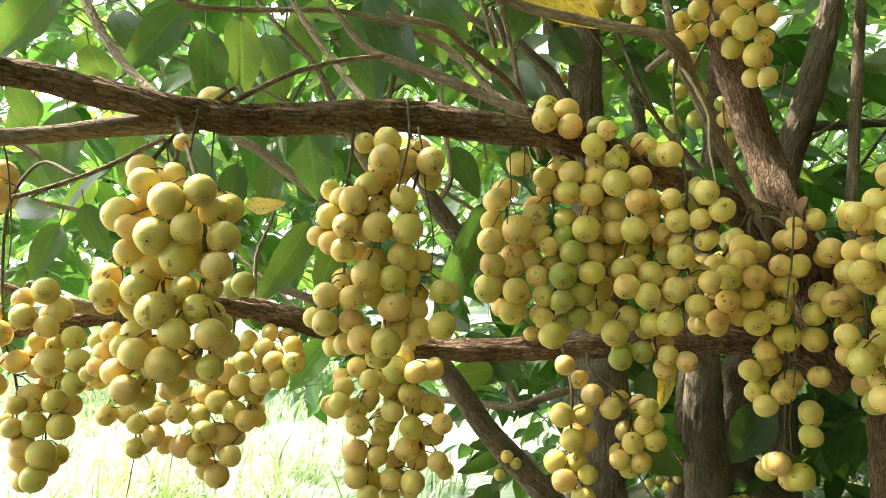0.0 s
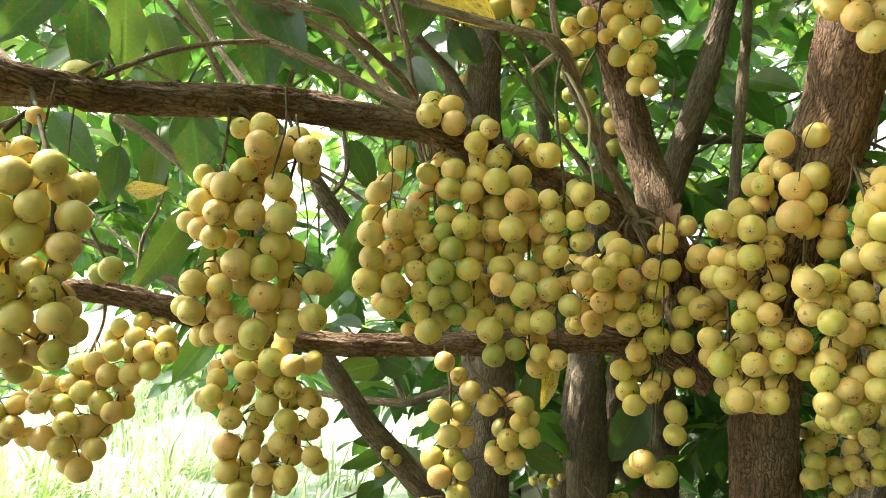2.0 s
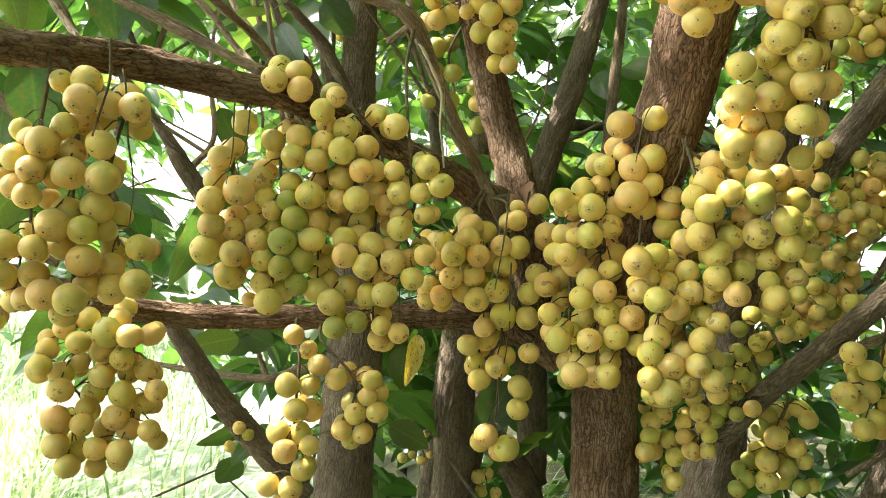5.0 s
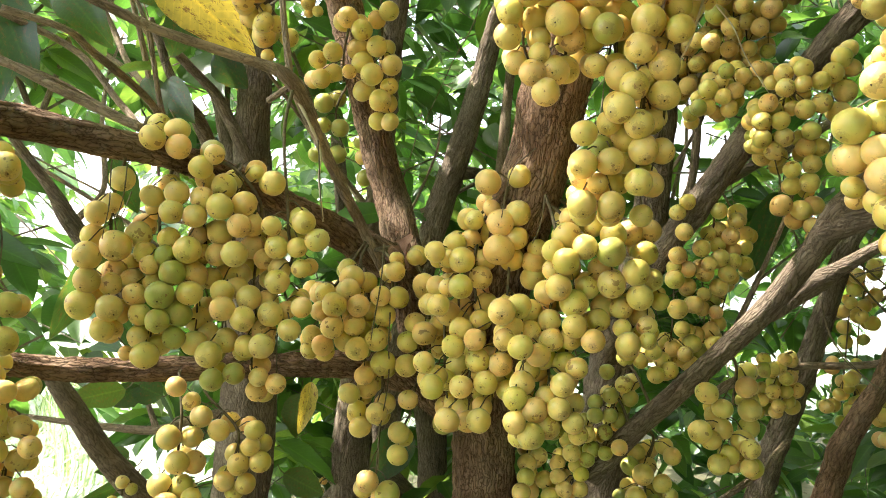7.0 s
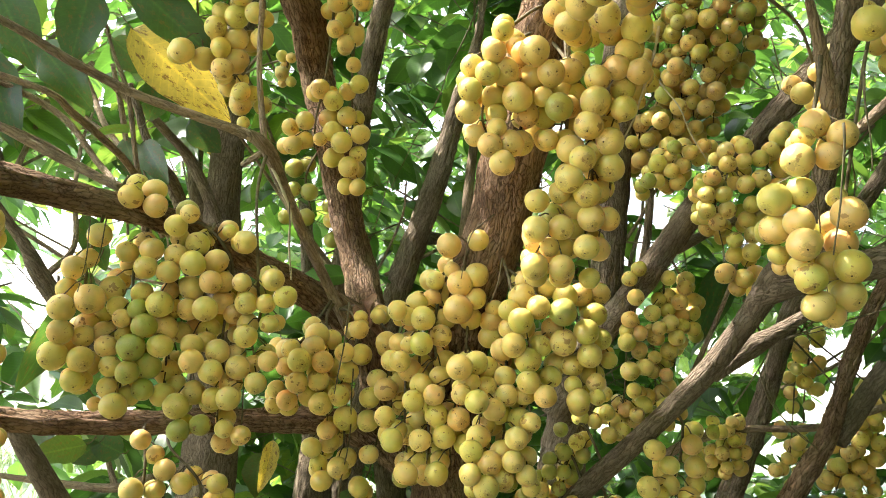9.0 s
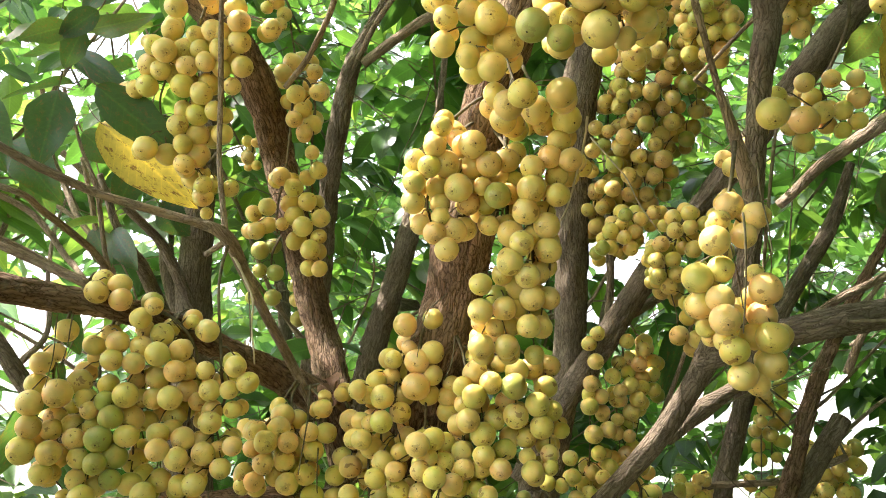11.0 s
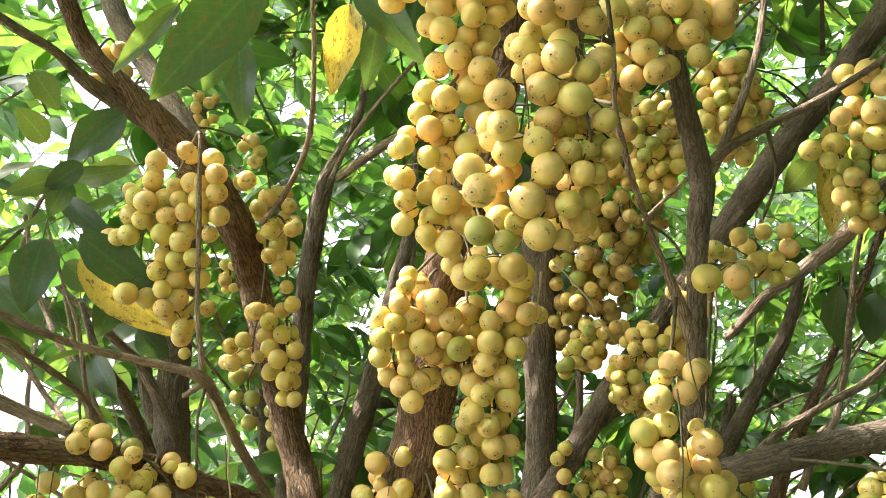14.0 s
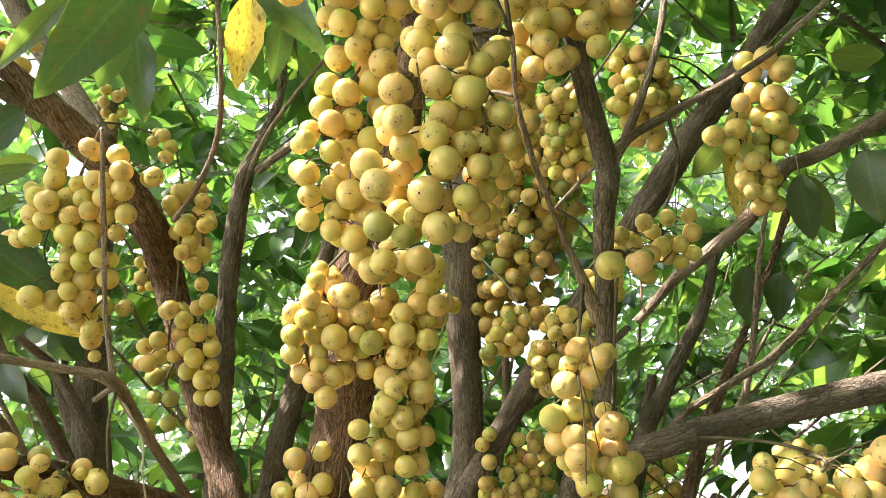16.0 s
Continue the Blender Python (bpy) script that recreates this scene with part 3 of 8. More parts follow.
limb(tree_a, "branch", [(-0.389, 1.093, 1.882, 0.004), (-0.349, 1.114, 1.858, 0.005), (-0.245, 1.144, 1.861, 0.004), (-0.152, 1.174, 1.869, 0.004), (-0.071, 1.194, 1.854, 0.005), (0.013, 1.195, 1.816, 0.005), (0.069, 1.146, 1.747, 0.005), (0.103, 1.077, 1.701, 0.004), (0.148, 1.078, 1.648, 0.004)])
limb(tree_a, "branch", [(-0.165, 1.044, 1.865, 0.004), (-0.135, 1.045, 1.821, 0.004), (-0.097, 1.025, 1.775, 0.005), (-0.045, 1.006, 1.748, 0.005), (0.032, 0.996, 1.714, 0.006), (0.108, 0.987, 1.685, 0.006)])
limb(tree_a, "branch", [(-0.219, 1.093, 1.882, 0.003), (-0.18, 1.045, 1.814, 0.004), (-0.133, 0.996, 1.746, 0.004), (-0.09, 0.957, 1.692, 0.004)])
limb(tree_a, "branch", [(-0.215, 0.797, 1.655, 0.003), (-0.198, 0.817, 1.673, 0.003), (-0.163, 0.876, 1.708, 0.003), (-0.123, 0.946, 1.738, 0.003), (-0.074, 1.016, 1.762, 0.004)])
limb(tree_a, "branch", [(-0.384, 0.845, 1.79, 0.005), (-0.347, 0.816, 1.733, 0.005), (-0.307, 0.787, 1.689, 0.004), (-0.269, 0.757, 1.655, 0.005)])
limb(tree_a, "branch", [(-0.482, 0.899, 1.573, 0.003), (-0.456, 0.949, 1.592, 0.003), (-0.41, 0.998, 1.623, 0.003), (-0.364, 1.047, 1.663, 0.004)])
limb(tree_a, "branch", [(-0.362, 1.491, 2.011, 0.005), (-0.299, 1.493, 1.932, 0.005), (-0.236, 1.494, 1.864, 0.006), (-0.204, 1.495, 1.801, 0.008), (-0.13, 1.498, 1.653, 0.008)])
limb(tree_a, "branch", [(0.06, 1.392, 1.977, 0.004), (0.084, 1.393, 1.898, 0.005), (0.104, 1.395, 1.82, 0.005), (0.119, 1.395, 1.776, 0.005), (0.153, 1.397, 1.663, 0.005)])
limb(tree_a, "branch", [(0.09, 1.492, 1.979, 0.006), (0.122, 1.493, 1.895, 0.008), (0.164, 1.494, 1.832, 0.009), (0.197, 1.545, 1.789, 0.015), (0.275, 1.657, 1.658, 0.017)])
limb(tree_c, "branch", [(-0.005, 1.79, 2.101, 0.007), (0.058, 1.791, 2.05, 0.008), (0.134, 1.792, 2, 0.009), (0.197, 1.792, 1.949, 0.01), (0.265, 1.744, 1.839, 0.01)])
limb(tree_b, "branch", [(1.229, 1.508, 1.631, 0.009), (1.251, 1.471, 1.819, 0.01), (1.232, 1.443, 2.043, 0.011)])
limb(tree_b, "branch", [(1.1593, 1.2819, 1.3287, 0.0090), (1.1918, 1.2462, 1.3625, 0.0095), (1.2380, 1.2170, 1.3870, 0.0090), (1.3000, 1.1910, 1.4020, 0.0070), (1.4340, 1.1370, 1.4170, 0.0070), (1.5530, 1.0840, 1.4650, 0.0070)])
limb(tree_b, "branch", [(1.29, 1.404, 0.75, 0.032), (1.336, 1.327, 1.133, 0.027), (1.356, 1.302, 1.251, 0.026), (1.401, 1.287, 1.373, 0.024), (1.451, 1.276, 1.532, 0.022), (1.511, 1.289, 1.648, 0.02), (1.538, 1.251, 1.825, 0.012)])
limb(tree_a, "branch", [(1.181, 1.093, 0.936, 0.026), (1.228, 1.027, 1.242, 0.022), (1.24, 1.014, 1.3, 0.02), (1.3, 0.997, 1.401, 0.018), (1.342, 0.999, 1.492, 0.016), (1.386, 1, 1.586, 0.015), (1.438, 0.985, 1.695, 0.014), (1.494, 0.943, 1.824, 0.01), (1.564, 0.891, 1.986, 0.009), (1.631, 0.837, 2.169, 0.008)])
limb(tree_a, "branch", [(1.343, 1.012, 1.401, 0.02), (1.456, 1.002, 1.539, 0.019)])
limb(tree_a, "branch", [(0.9330, 0.8511, 1.4930, 0.0060), (0.9506, 0.8045, 1.5354, 0.0142), (0.9764, 0.7787, 1.5613, 0.0110), (1.0064, 0.7517, 1.5882, 0.0080), (1.0416, 0.7228, 1.6213, 0.0060)])
limb(tree_a, "branch", [(1.113, 1.144, 1.473, 0.005), (1.14, 1.12, 1.559, 0.005), (1.161, 1.101, 1.634, 0.004), (1.175, 1.084, 1.708, 0.004), (1.174, 1.07, 1.802, 0.004)])
limb(tree_a, "branch", [(0.9035, 0.9317, 1.2193, 0.0040), (0.9933, 0.9443, 1.2580, 0.0055), (1.1132, 1.0115, 1.2935, 0.0060)])


# ---- thin boughs rising behind the laden limbs ----
def boughs():
    rng = np.random.default_rng(77)
    verts, faces, uvs = [], [], []
    for x0, y0, lean, count in ((-0.5, 1.75, -0.5, 7), (0.1, 1.9, -0.35, 8), (0.75, 2.1, 0.1, 7), (1.4, 2.1, 0.45, 9), (2.3, 2.0, 0.7, 11), (2.3, 2.3, 0.5, 7)):
        for k in range(count):
            p = np.array((x0 + rng.normal(0, 0.12), y0 + rng.normal(0, 0.15), rng.uniform(1.35, 1.9)))
            way = np.array((lean + rng.normal(0, 0.45), rng.normal(0, 0.3), rng.uniform(0.25, 1.0)))
            way /= np.linalg.norm(way)
            r, long = rng.uniform(0.003, 0.0085), rng.uniform(0.6, 1.3)
            bend = rng.normal(0, 0.12, 3)
            line = [(*(p + way * long * u + bend * long * u * u + rng.normal(0, 0.012, 3)), r * (1 - 0.65 * u)) for u in np.linspace(0, 1, 6)]
            v, f, u = tube(spline(line, 5), 7, 0.05, k, len(verts))
            verts, faces, uvs = verts + v, faces + f, uvs + u
    tagged(new("branches", mesh_from("branches", verts, faces, [BARK_TWIG], uvs)), "thin brown boughs among the leaves behind the fruit", "branch", kind="stuff")


boughs()


# ---- leaves ----
def leaf_shape(rows, curl, fold, wave, seed):
    """A pointed oval leaf, 1 long along y, with its midrib as a fold: vertices, faces and uv."""
    verts, faces, uvs = [], [], []
    cols = 5
    for i in range(rows + 1):
        u = i / rows
        w = 0.19 * (math.sin(math.pi * min(1, u ** 0.85)) ** 0.75) * (1.12 - 0.25 * u) * (1 + 0.09 * wave * math.sin(u * 23 + seed * 3) * math.sin(u * 7 + seed)) + 0.004
        for k in range(cols):
            s = (k / (cols - 1)) * 2 - 1
            z = -curl * u * u + fold * abs(s) * w + wave * math.sin(u * 9 + seed + s) * abs(s) * 0.05
            verts.append((s * w, u, z))
            uvs.append((s * 0.5, u))
    for i in range(rows):
        for k in range(cols - 1):
            a = i * cols + k
            faces.append((a, a + 1, a + cols + 1, a + cols))
    return np.array(verts), np.array(faces), np.array(uvs)


LEAF_MESHES = []
for k, (curl, fold, wave) in enumerate(((0.12, 0.3, 0.3), (0.25, 0.45, 0.6), (0.02, 0.2, 0.5), (0.35, 0.3, 0.4))):
    v, f, u = leaf_shape(20, curl, fold, wave, k * 1.7)
    LEAF_MESHES.append((mesh_from("leaf", v, f, [LEAF_NEAR], u), mesh_from("yellow_leaf", v, f, [LEAF_YELLOW], u)))


def turned(way, twist):
    """The turn that lays a leaf's length along way, its face turned by twist degrees from level."""
    y = Vector(way).normalized()
    z = Vector((0, 0, 1)) - y * y.z
    z = z.normalized() if z.length > 0.05 else Vector((0, -1, 0))
    x = y.cross(z)
    m = Matrix((x, y, z)).transposed().to_4x4()
    return m @ pose(0, 0, 0, 0, twist, 0)


def leaf(parent, base, tip, twist=0, kind=0, yellow=False, wide=1.0):
    """A leaf from its stem end to its tip."""
    way = Vector(tip) - Vector(base)
    ob = part("leaf", LEAF_MESHES[kind][1 if yellow else 0], parent, "yellow leaf with brown stains" if yellow else "")
    ob.matrix_basis = Matrix.Translation(base) @ turned(way, twist) @ Matrix.Diagonal((way.length * wide, way.length, way.length, 1))
    back = -way.normalized() * 0.16 * way.length
    start = Vector(base)
    line = np.array([[*(start - back * 0.1), 0.0011], [*(start + back * 0.5 + Vector((0, 0, 0.003))), 0.001], [*(start + back + Vector((0, 0, 0.012))), 0.0013]])
    v, f, u = tube(spline(line, 4), 6)
    part("leaf_stalk", mesh_from("leaf_stalk", v, f, [STALK], u), parent)
    return ob


def stem(points, radius, pale=False):
    """A thin bare stem hanging from the boughs."""
    line = spline([(*p, radius * (0.9 - 0.45 * i / (len(points) - 1))) for i, p in enumerate(points)], 9)
    for q in line:
        for j in range(3):
            q[j] += 0.006 * noise.noise(Vector(q[:3]) * 14 + Vector((j * 5.1, 0, 0)))
        q[3] *= 1 + 0.35 * noise.noise(Vector(q[:3]) * 110)
    v, f, u = tube(line, 8)
    part("hanging_stem", mesh_from("stem", v, f, [SUNLIT_STRAW if pale else STALK], u), tree_a, "bare dry stem, coloured pale as if sunlit" if pale else "")


leaf(tree_a, (-0.116, 1.26, 2.029), (-0.037, 1.198, 1.891), 55, 0, False, 1.16)
leaf(tree_a, (-0.053, 1.353, 1.974), (0.031, 1.282, 1.878), 63, 1, False, 1.27)
leaf(tree_a, (-0.111, 1.222, 1.915), (-0.041, 1.166, 1.755), 56, 2, False, 0.94)
leaf(tree_a, (0.052, 1.464, 2.048), (0.119, 1.447, 1.99), 109, 1, False, 1.74)
leaf(tree_a, (0.156, 1.432, 1.992), (0.127, 1.457, 1.901), -122, 0, False, 1.60)
leaf(tree_c, (0.205, 1.53, 1.94), (0.269, 1.515, 1.877), 107, 2, False, 1.84)
leaf(tree_a, (-0.367, 1.244, 1.864), (-0.347, 1.196, 1.728), -9, 0, False, 1.06)
leaf(tree_a, (-0.327, 1.293, 1.902), (-0.309, 1.246, 1.758), -15, 2, False, 1.08)
leaf(tree_a, (-0.505, 1.145, 1.813), (-0.5, 1.196, 1.757), 169, 1, False, 1.75)
leaf(tree_a, (-0.409, 1.293, 1.92), (-0.499, 1.245, 1.799), -76, 0, False, 0.99)
leaf(tree_a, (-0.432, 0.895, 1.807), (-0.479, 0.846, 1.721), -65, 1, False, 1.12)
leaf(tree_a, (-0.212, 1.246, 1.72), (-0.19, 1.218, 1.599), 33, 0, False, 1.44)
leaf(tree_a, (-0.56, 1.196, 1.732), (-0.552, 1.148, 1.606), -1, 2, False, 1.22)
leaf(tree_a, (-0.343, 1.398, 1.599), (-0.264, 1.348, 1.6), 114, 2, True, 0.83)
leaf(tree_a, (-0.215, 1.299, 1.567), (-0.279, 1.251, 1.437), -84, 1, False, 0.94)
leaf(tree_a, (-0.136, 1.343, 1.936), (-0.111, 1.296, 1.756), 32, 0, False, 1.14)
leaf(tree_a, (0.094, 1.394, 1.849), (0.127, 1.346, 1.763), 47, 2, False, 1.11)
leaf(tree_a, (0.05, 1.4, 1.535), (0.011, 1.381, 1.448), -70, 1, False, 1.25)
leaf(tree_a, (-0.619, 1.299, 1.565), (-0.642, 1.251, 1.474), -35, 0, False, 1.11)
leaf(tree_a, (0.093, 1.504, 1.306), (0.006, 1.454, 1.29), -65, 2, False, 1.33)
leaf(tree_c, (0.681, 1.705, 1.203), (0.608, 1.688, 1.083), -64, 1, False, 1.67)
leaf(tree_c, (0.119, 1.606, 1.148), (0.055, 1.556, 1.148), -82, 0, False, 1.02)
leaf(tree_c, (0.115, 1.627, 1.121), (0.045, 1.557, 1.096), -81, 1, False, 0.93)
leaf(tree_c, (0.136, 1.607, 1.097), (0.093, 1.558, 1.059), -20, 2, False, 1.24)
leaf(tree_c, (0.1, 1.656, 1.148), (0.071, 1.656, 1.177), -60, 3, False, 1.98)
leaf(tree_c, (0.164, 1.667, 1.111), (0.186, 1.608, 1.069), 17, 1, False, 1.13)
leaf(tree_a, (-0.573, 1.393, 1.938), (-0.496, 1.344, 1.846), 61, 3, False, 1.05)
leaf(tree_a, (-0.33, 1.493, 1.927), (-0.289, 1.445, 1.821), 35, 3, False, 1.26)
leaf(tree_a, (-0.534, 1.396, 1.732), (-0.554, 1.398, 1.633), -141, 0, False, 1.37)
leaf(tree_a, (-0.66, 1.295, 1.77), (-0.67, 1.247, 1.689), -60, 1, False, 1.32)
leaf(tree_a, (-0.643, 1.195, 1.774), (-0.609, 1.197, 1.698), 51, 2, False, 1.27)
leaf(tree_a, (-0.499, 1.496, 1.738), (-0.411, 1.448, 1.638), 60, 0, False, 1.10)
leaf(tree_a, (-0.383, 1.497, 1.685), (-0.404, 1.499, 1.58), -95, 1, False, 1.37)
leaf(tree_a, (-0.696, 1.299, 1.597), (-0.576, 1.199, 1.572), 95, 2, False, 0.55)
leaf(tree_c, (-0.341, 1.597, 1.709), (-0.352, 1.599, 1.596), -91, 2, False, 1.39)
leaf(tree_a, (-0.667, 1.498, 1.611), (-0.635, 1.5, 1.517), 89, 3, False, 1.32)
leaf(tree_a, (-0.278, 1.492, 1.969), (-0.236, 1.494, 1.874), 106, 1, False, 1.52)
leaf(tree_c, (-0.049, 1.591, 2.011), (0.007, 1.593, 1.899), 85, 0, False, 1.34)
leaf(tree_c, (-0.206, 1.6, 1.54), (-0.251, 1.601, 1.439), -117, 2, False, 1.52)
leaf(tree_c, (0.02, 1.796, 1.76), (0.083, 1.798, 1.646), 82, 0, False, 1.21)
leaf(tree_a, (0.245, 0.459, 2.113), (0.151, 0.492, 1.97), -115, 2, False, 0.93)
leaf(tree_a, (0.172, 0.549, 2.116), (0.111, 0.58, 2.036), -121, 1, False, 0.59)
leaf(tree_a, (0.23, 0.629, 2.142), (0.216, 0.638, 2.064), -138, 0, False, 1.35)
leaf(tree_a, (0.257, 0.715, 2.192), (0.274, 0.725, 2.066), 143, 2, False, 0.93)
leaf(tree_a, (0.394, 0.66, 2.24), (0.38, 0.682, 2.122), -134, 1, True, 1.07)
leaf(tree_a, (0.453, 0.718, 2.259), (0.444, 0.732, 2.159), -142, 0, False, 0.95)
leaf(tree_a, (0.382, 0.588, 2.231), (0.443, 0.54, 2.115), 93, 1, False, 0.93)
leaf(tree_a, (0.084, 1.387, 2.047), (0.256, 1.322, 1.893), 96, 0, True, 1.08)
leaf(tree_a, (0.086, 1.064, 1.993), (0.21, 1.05, 1.9), 91, 2, False, 1.12)
leaf(tree_a, (0.038, 1.079, 2.086), (-0.02, 1.061, 2.048), -96, 1, False, 1.36)
leaf(tree_a, (0.077, 1.054, 2.108), (0.025, 1.07, 2.062), -107, 0, False, 1.40)
leaf(tree_a, (0.061, 1.12, 2.104), (0.155, 1.021, 2.1), 139, 2, False, 0.68)
leaf(tree_a, (0.059, 1.071, 2.082), (0.032, 1.101, 2.025), -137, 3, False, 1.44)
leaf(tree_a, (0.129, 1.055, 2.206), (0.048, 1.063, 2.118), -86, 1, False, 1.44)
leaf(tree_a, (0.042, 1.169, 2.085), (0.138, 1.106, 2.002), 72, 0, False, 0.71)
leaf(tree_a, (0.032, 1.111, 1.995), (0.019, 1.1, 1.871), -40, 2, False, 1.43)
leaf(tree_a, (0.011, 1.174, 2.184), (-0.034, 1.126, 2.219), -112, 0, False, 1.69)
leaf(tree_a, (-0.01, 1.048, 2.248), (0.03, 1.047, 2.196), 93, 1, False, 1.73)
leaf(tree_a, (1.25, 0.414, 2.047), (1.262, 0.42, 1.935), 180, 2, False, 1.48)
leaf(tree_a, (1.194, 0.4, 2.187), (1.273, 0.363, 2.17), 143, 1, False, 1.32)
leaf(tree_a, (1.343, 0.746, 1.96), (1.34, 0.773, 1.879), -129, 0, False, 1.05)
leaf(tree_a, (1.347, 0.587, 2.082), (1.391, 0.597, 1.976), 174, 1, False, 1.11)
leaf(tree_a, (1.248, 0.625, 2.125), (1.244, 0.661, 2.022), -122, 0, True, 1.13)
leaf(tree_a, (1.303, 0.68, 2.241), (1.331, 0.733, 2.04), -176, 2, True, 0.75)
leaf(tree_a, (1.242, 0.676, 2.162), (1.212, 0.709, 2.104), -120, 3, False, 1.73)
leaf(tree_a, (1.169, 0.47, 2.017), (1.196, 0.49, 1.92), -170, 0, False, 1.23)
leaf(tree_a, (1.354, 0.749, 1.959), (1.357, 0.784, 1.848), -115, 1, False, 1.36)
leaf(tree_a, (1.413, 0.726, 1.948), (1.413, 0.755, 1.858), -111, 2, False, 1.55)
leaf(tree_a, (0.071, 1.358, 1.601), (-0.016, 1.331, 1.398), -102, 2, False, 0.70)
leaf(tree_a, (0.127, 1.445, 1.86), (0.168, 1.383, 1.778), 74, 0, False, 1.18)
leaf(tree_c, (0.437, 1.574, 1.315), (0.418, 1.528, 1.227), -29, 1, True, 0.93)
leaf(tree_a, (1.288, 1.241, 1.742), (1.2, 1.214, 1.567), -53, 0, False, 0.92)
leaf(tree_c, (0.113, 1.66, 1.294), (0.061, 1.674, 1.245), -113, 1, False, 1.95)
leaf(tree_c, (0.157, 1.649, 1.274), (0.09, 1.666, 1.303), -84, 2, False, 2.01)
leaf(tree_c, (0.107, 1.664, 1.046), (0.067, 1.675, 0.987), -113, 0, False, 1.95)
leaf(tree_c, (0.435, 1.678, 1.279), (0.418, 1.683, 1.182), -70, 1, False, 1.64)
leaf(tree_c, (0.411, 1.686, 1.11), (0.495, 1.664, 1.068), 59, 2, False, 1.67)
leaf(tree_a, (0.158, 1.250, 2.193), (0.049, 1.200, 2.147), 25, 0, False, 1.00)
leaf(tree_a, (0.057, 1.300, 2.163), (-0.049, 1.240, 2.092), 15, 2, False, 0.90)
leaf(tree_a, (0.133, 1.300, 2.131), (0.037, 1.220, 2.066), 30, 1, False, 1.00)
leaf(tree_a, (0.033, 1.350, 2.100), (-0.073, 1.280, 2.040), 10, 0, False, 1.00)
leaf(tree_a, (-0.022, 1.400, 2.232), (-0.091, 1.350, 2.159), -20, 2, False, 1.10)
leaf(tree_a, (0.190, 1.450, 2.240), (0.125, 1.400, 2.144), 40, 1, False, 1.10)
leaf(tree_a, (0.116, 1.350, 1.858), (0.030, 1.300, 1.815), 20, 2, False, 1.00)
stem([(1.136, 0.964, 1.53), (1.147, 0.967, 1.484), (1.175, 0.963, 1.439), (1.206, 0.955, 1.413), (1.231, 0.949, 1.391)], 0.0010, False)
stem([(0.898, 0.674, 1.55), (0.933, 0.659, 1.561), (0.97, 0.642, 1.578), (1.02, 0.619, 1.601)], 0.0008, False)
# sunlit stalk by the fork, its brightness put into the pale colour
stem([(0.287, 0.985, 1.756), (0.297, 0.985, 1.736), (0.307, 0.985, 1.714), (0.319, 0.985, 1.691), (0.324, 0.985, 1.675), (0.326, 0.985, 1.647), (0.330, 0.985, 1.615), (0.332, 0.985, 1.588)], 0.0026, True)
stem([(0.618, 0.902, 1.723), (0.577, 0.851, 1.698), (0.545, 0.849, 1.671), (0.535, 0.852, 1.648), (0.531, 0.853, 1.599)], 0.0012, False)
stem([(0.648, 0.611, 1.879), (0.643, 0.619, 1.838), (0.633, 0.632, 1.777), (0.622, 0.643, 1.736)], 0.0020, True)
stem([(0.929, 1.041, 2.039), (0.983, 1.03, 1.974), (1.019, 1.024, 1.922), (1.063, 1.017, 1.861)], 0.0018, True)
stem([(0.401, 0.919, 1.562), (0.399, 0.92, 1.525), (0.396, 0.921, 1.491), (0.392, 0.923, 1.444)], 0.0015, False)
stem([(0.564, 0.813, 1.627), (0.561, 0.814, 1.592), (0.554, 0.816, 1.566)], 0.0014, False)
stem([(-0.222, 0.728, 1.639), (-0.226, 0.728, 1.616), (-0.232, 0.729, 1.577)], 0.0017, False)
stem([(-0.215, 0.758, 1.634), (-0.216, 0.758, 1.61), (-0.218, 0.759, 1.578)], 0.0013, False)
stem([(-0.037, 0.837, 1.67), (-0.037, 0.838, 1.639), (-0.042, 0.838, 1.604), (-0.046, 0.839, 1.574)], 0.0019, False)
stem([(-0.027, 0.858, 1.645), (-0.019, 0.859, 1.582), (-0.01, 0.86, 1.528), (-0.011, 0.86, 1.485)], 0.0013, False)
stem([(-0.392, 0.718, 1.618), (-0.387, 0.719, 1.589), (-0.389, 0.72, 1.533), (-0.394, 0.72, 1.493)], 0.0011, False)
stem([(0.081, 0.948, 1.638), (0.079, 0.948, 1.597), (0.075, 0.949, 1.544)], 0.0012, False)
stem([(0.1, 0.948, 1.637), (0.095, 0.948, 1.604), (0.087, 0.949, 1.571)], 0.0012, False)
stem([(0.452, 1.099, 1.57), (0.45, 1.1, 1.52), (0.446, 1.101, 1.443)], 0.0014, False)
stem([(0.435, 1.001, 1.476), (0.438, 1.002, 1.406), (0.433, 1.003, 1.322), (0.432, 1.004, 1.266)], 0.0013, False)
stem([(0.648, 0.34, 1.738), (0.655, 0.348, 1.706), (0.666, 0.357, 1.662)], 0.0012, False)
stem([(0.639, 0.358, 1.695), (0.649, 0.368, 1.652), (0.66, 0.38, 1.598)], 0.0014, False)
stem([(0.303, 0.863, 1.674), (0.309, 0.874, 1.63), (0.315, 0.886, 1.585)], 0.0011, False)
stem([(0.742, 0.491, 1.721), (0.752, 0.493, 1.682), (0.765, 0.495, 1.638), (0.775, 0.499, 1.583)], 0.0012, False)
stem([(0.776, 0.475, 1.74), (0.785, 0.479, 1.69), (0.785, 0.487, 1.64)], 0.0010, False)
stem([(0.458, 0.305, 1.973), (0.463, 0.314, 1.937), (0.467, 0.325, 1.896)], 0.0010, False)
stem([(-0.439, 1.155, 1.231), (-0.451, 1.156, 1.182), (-0.459, 1.156, 1.15)], 0.0012, False)
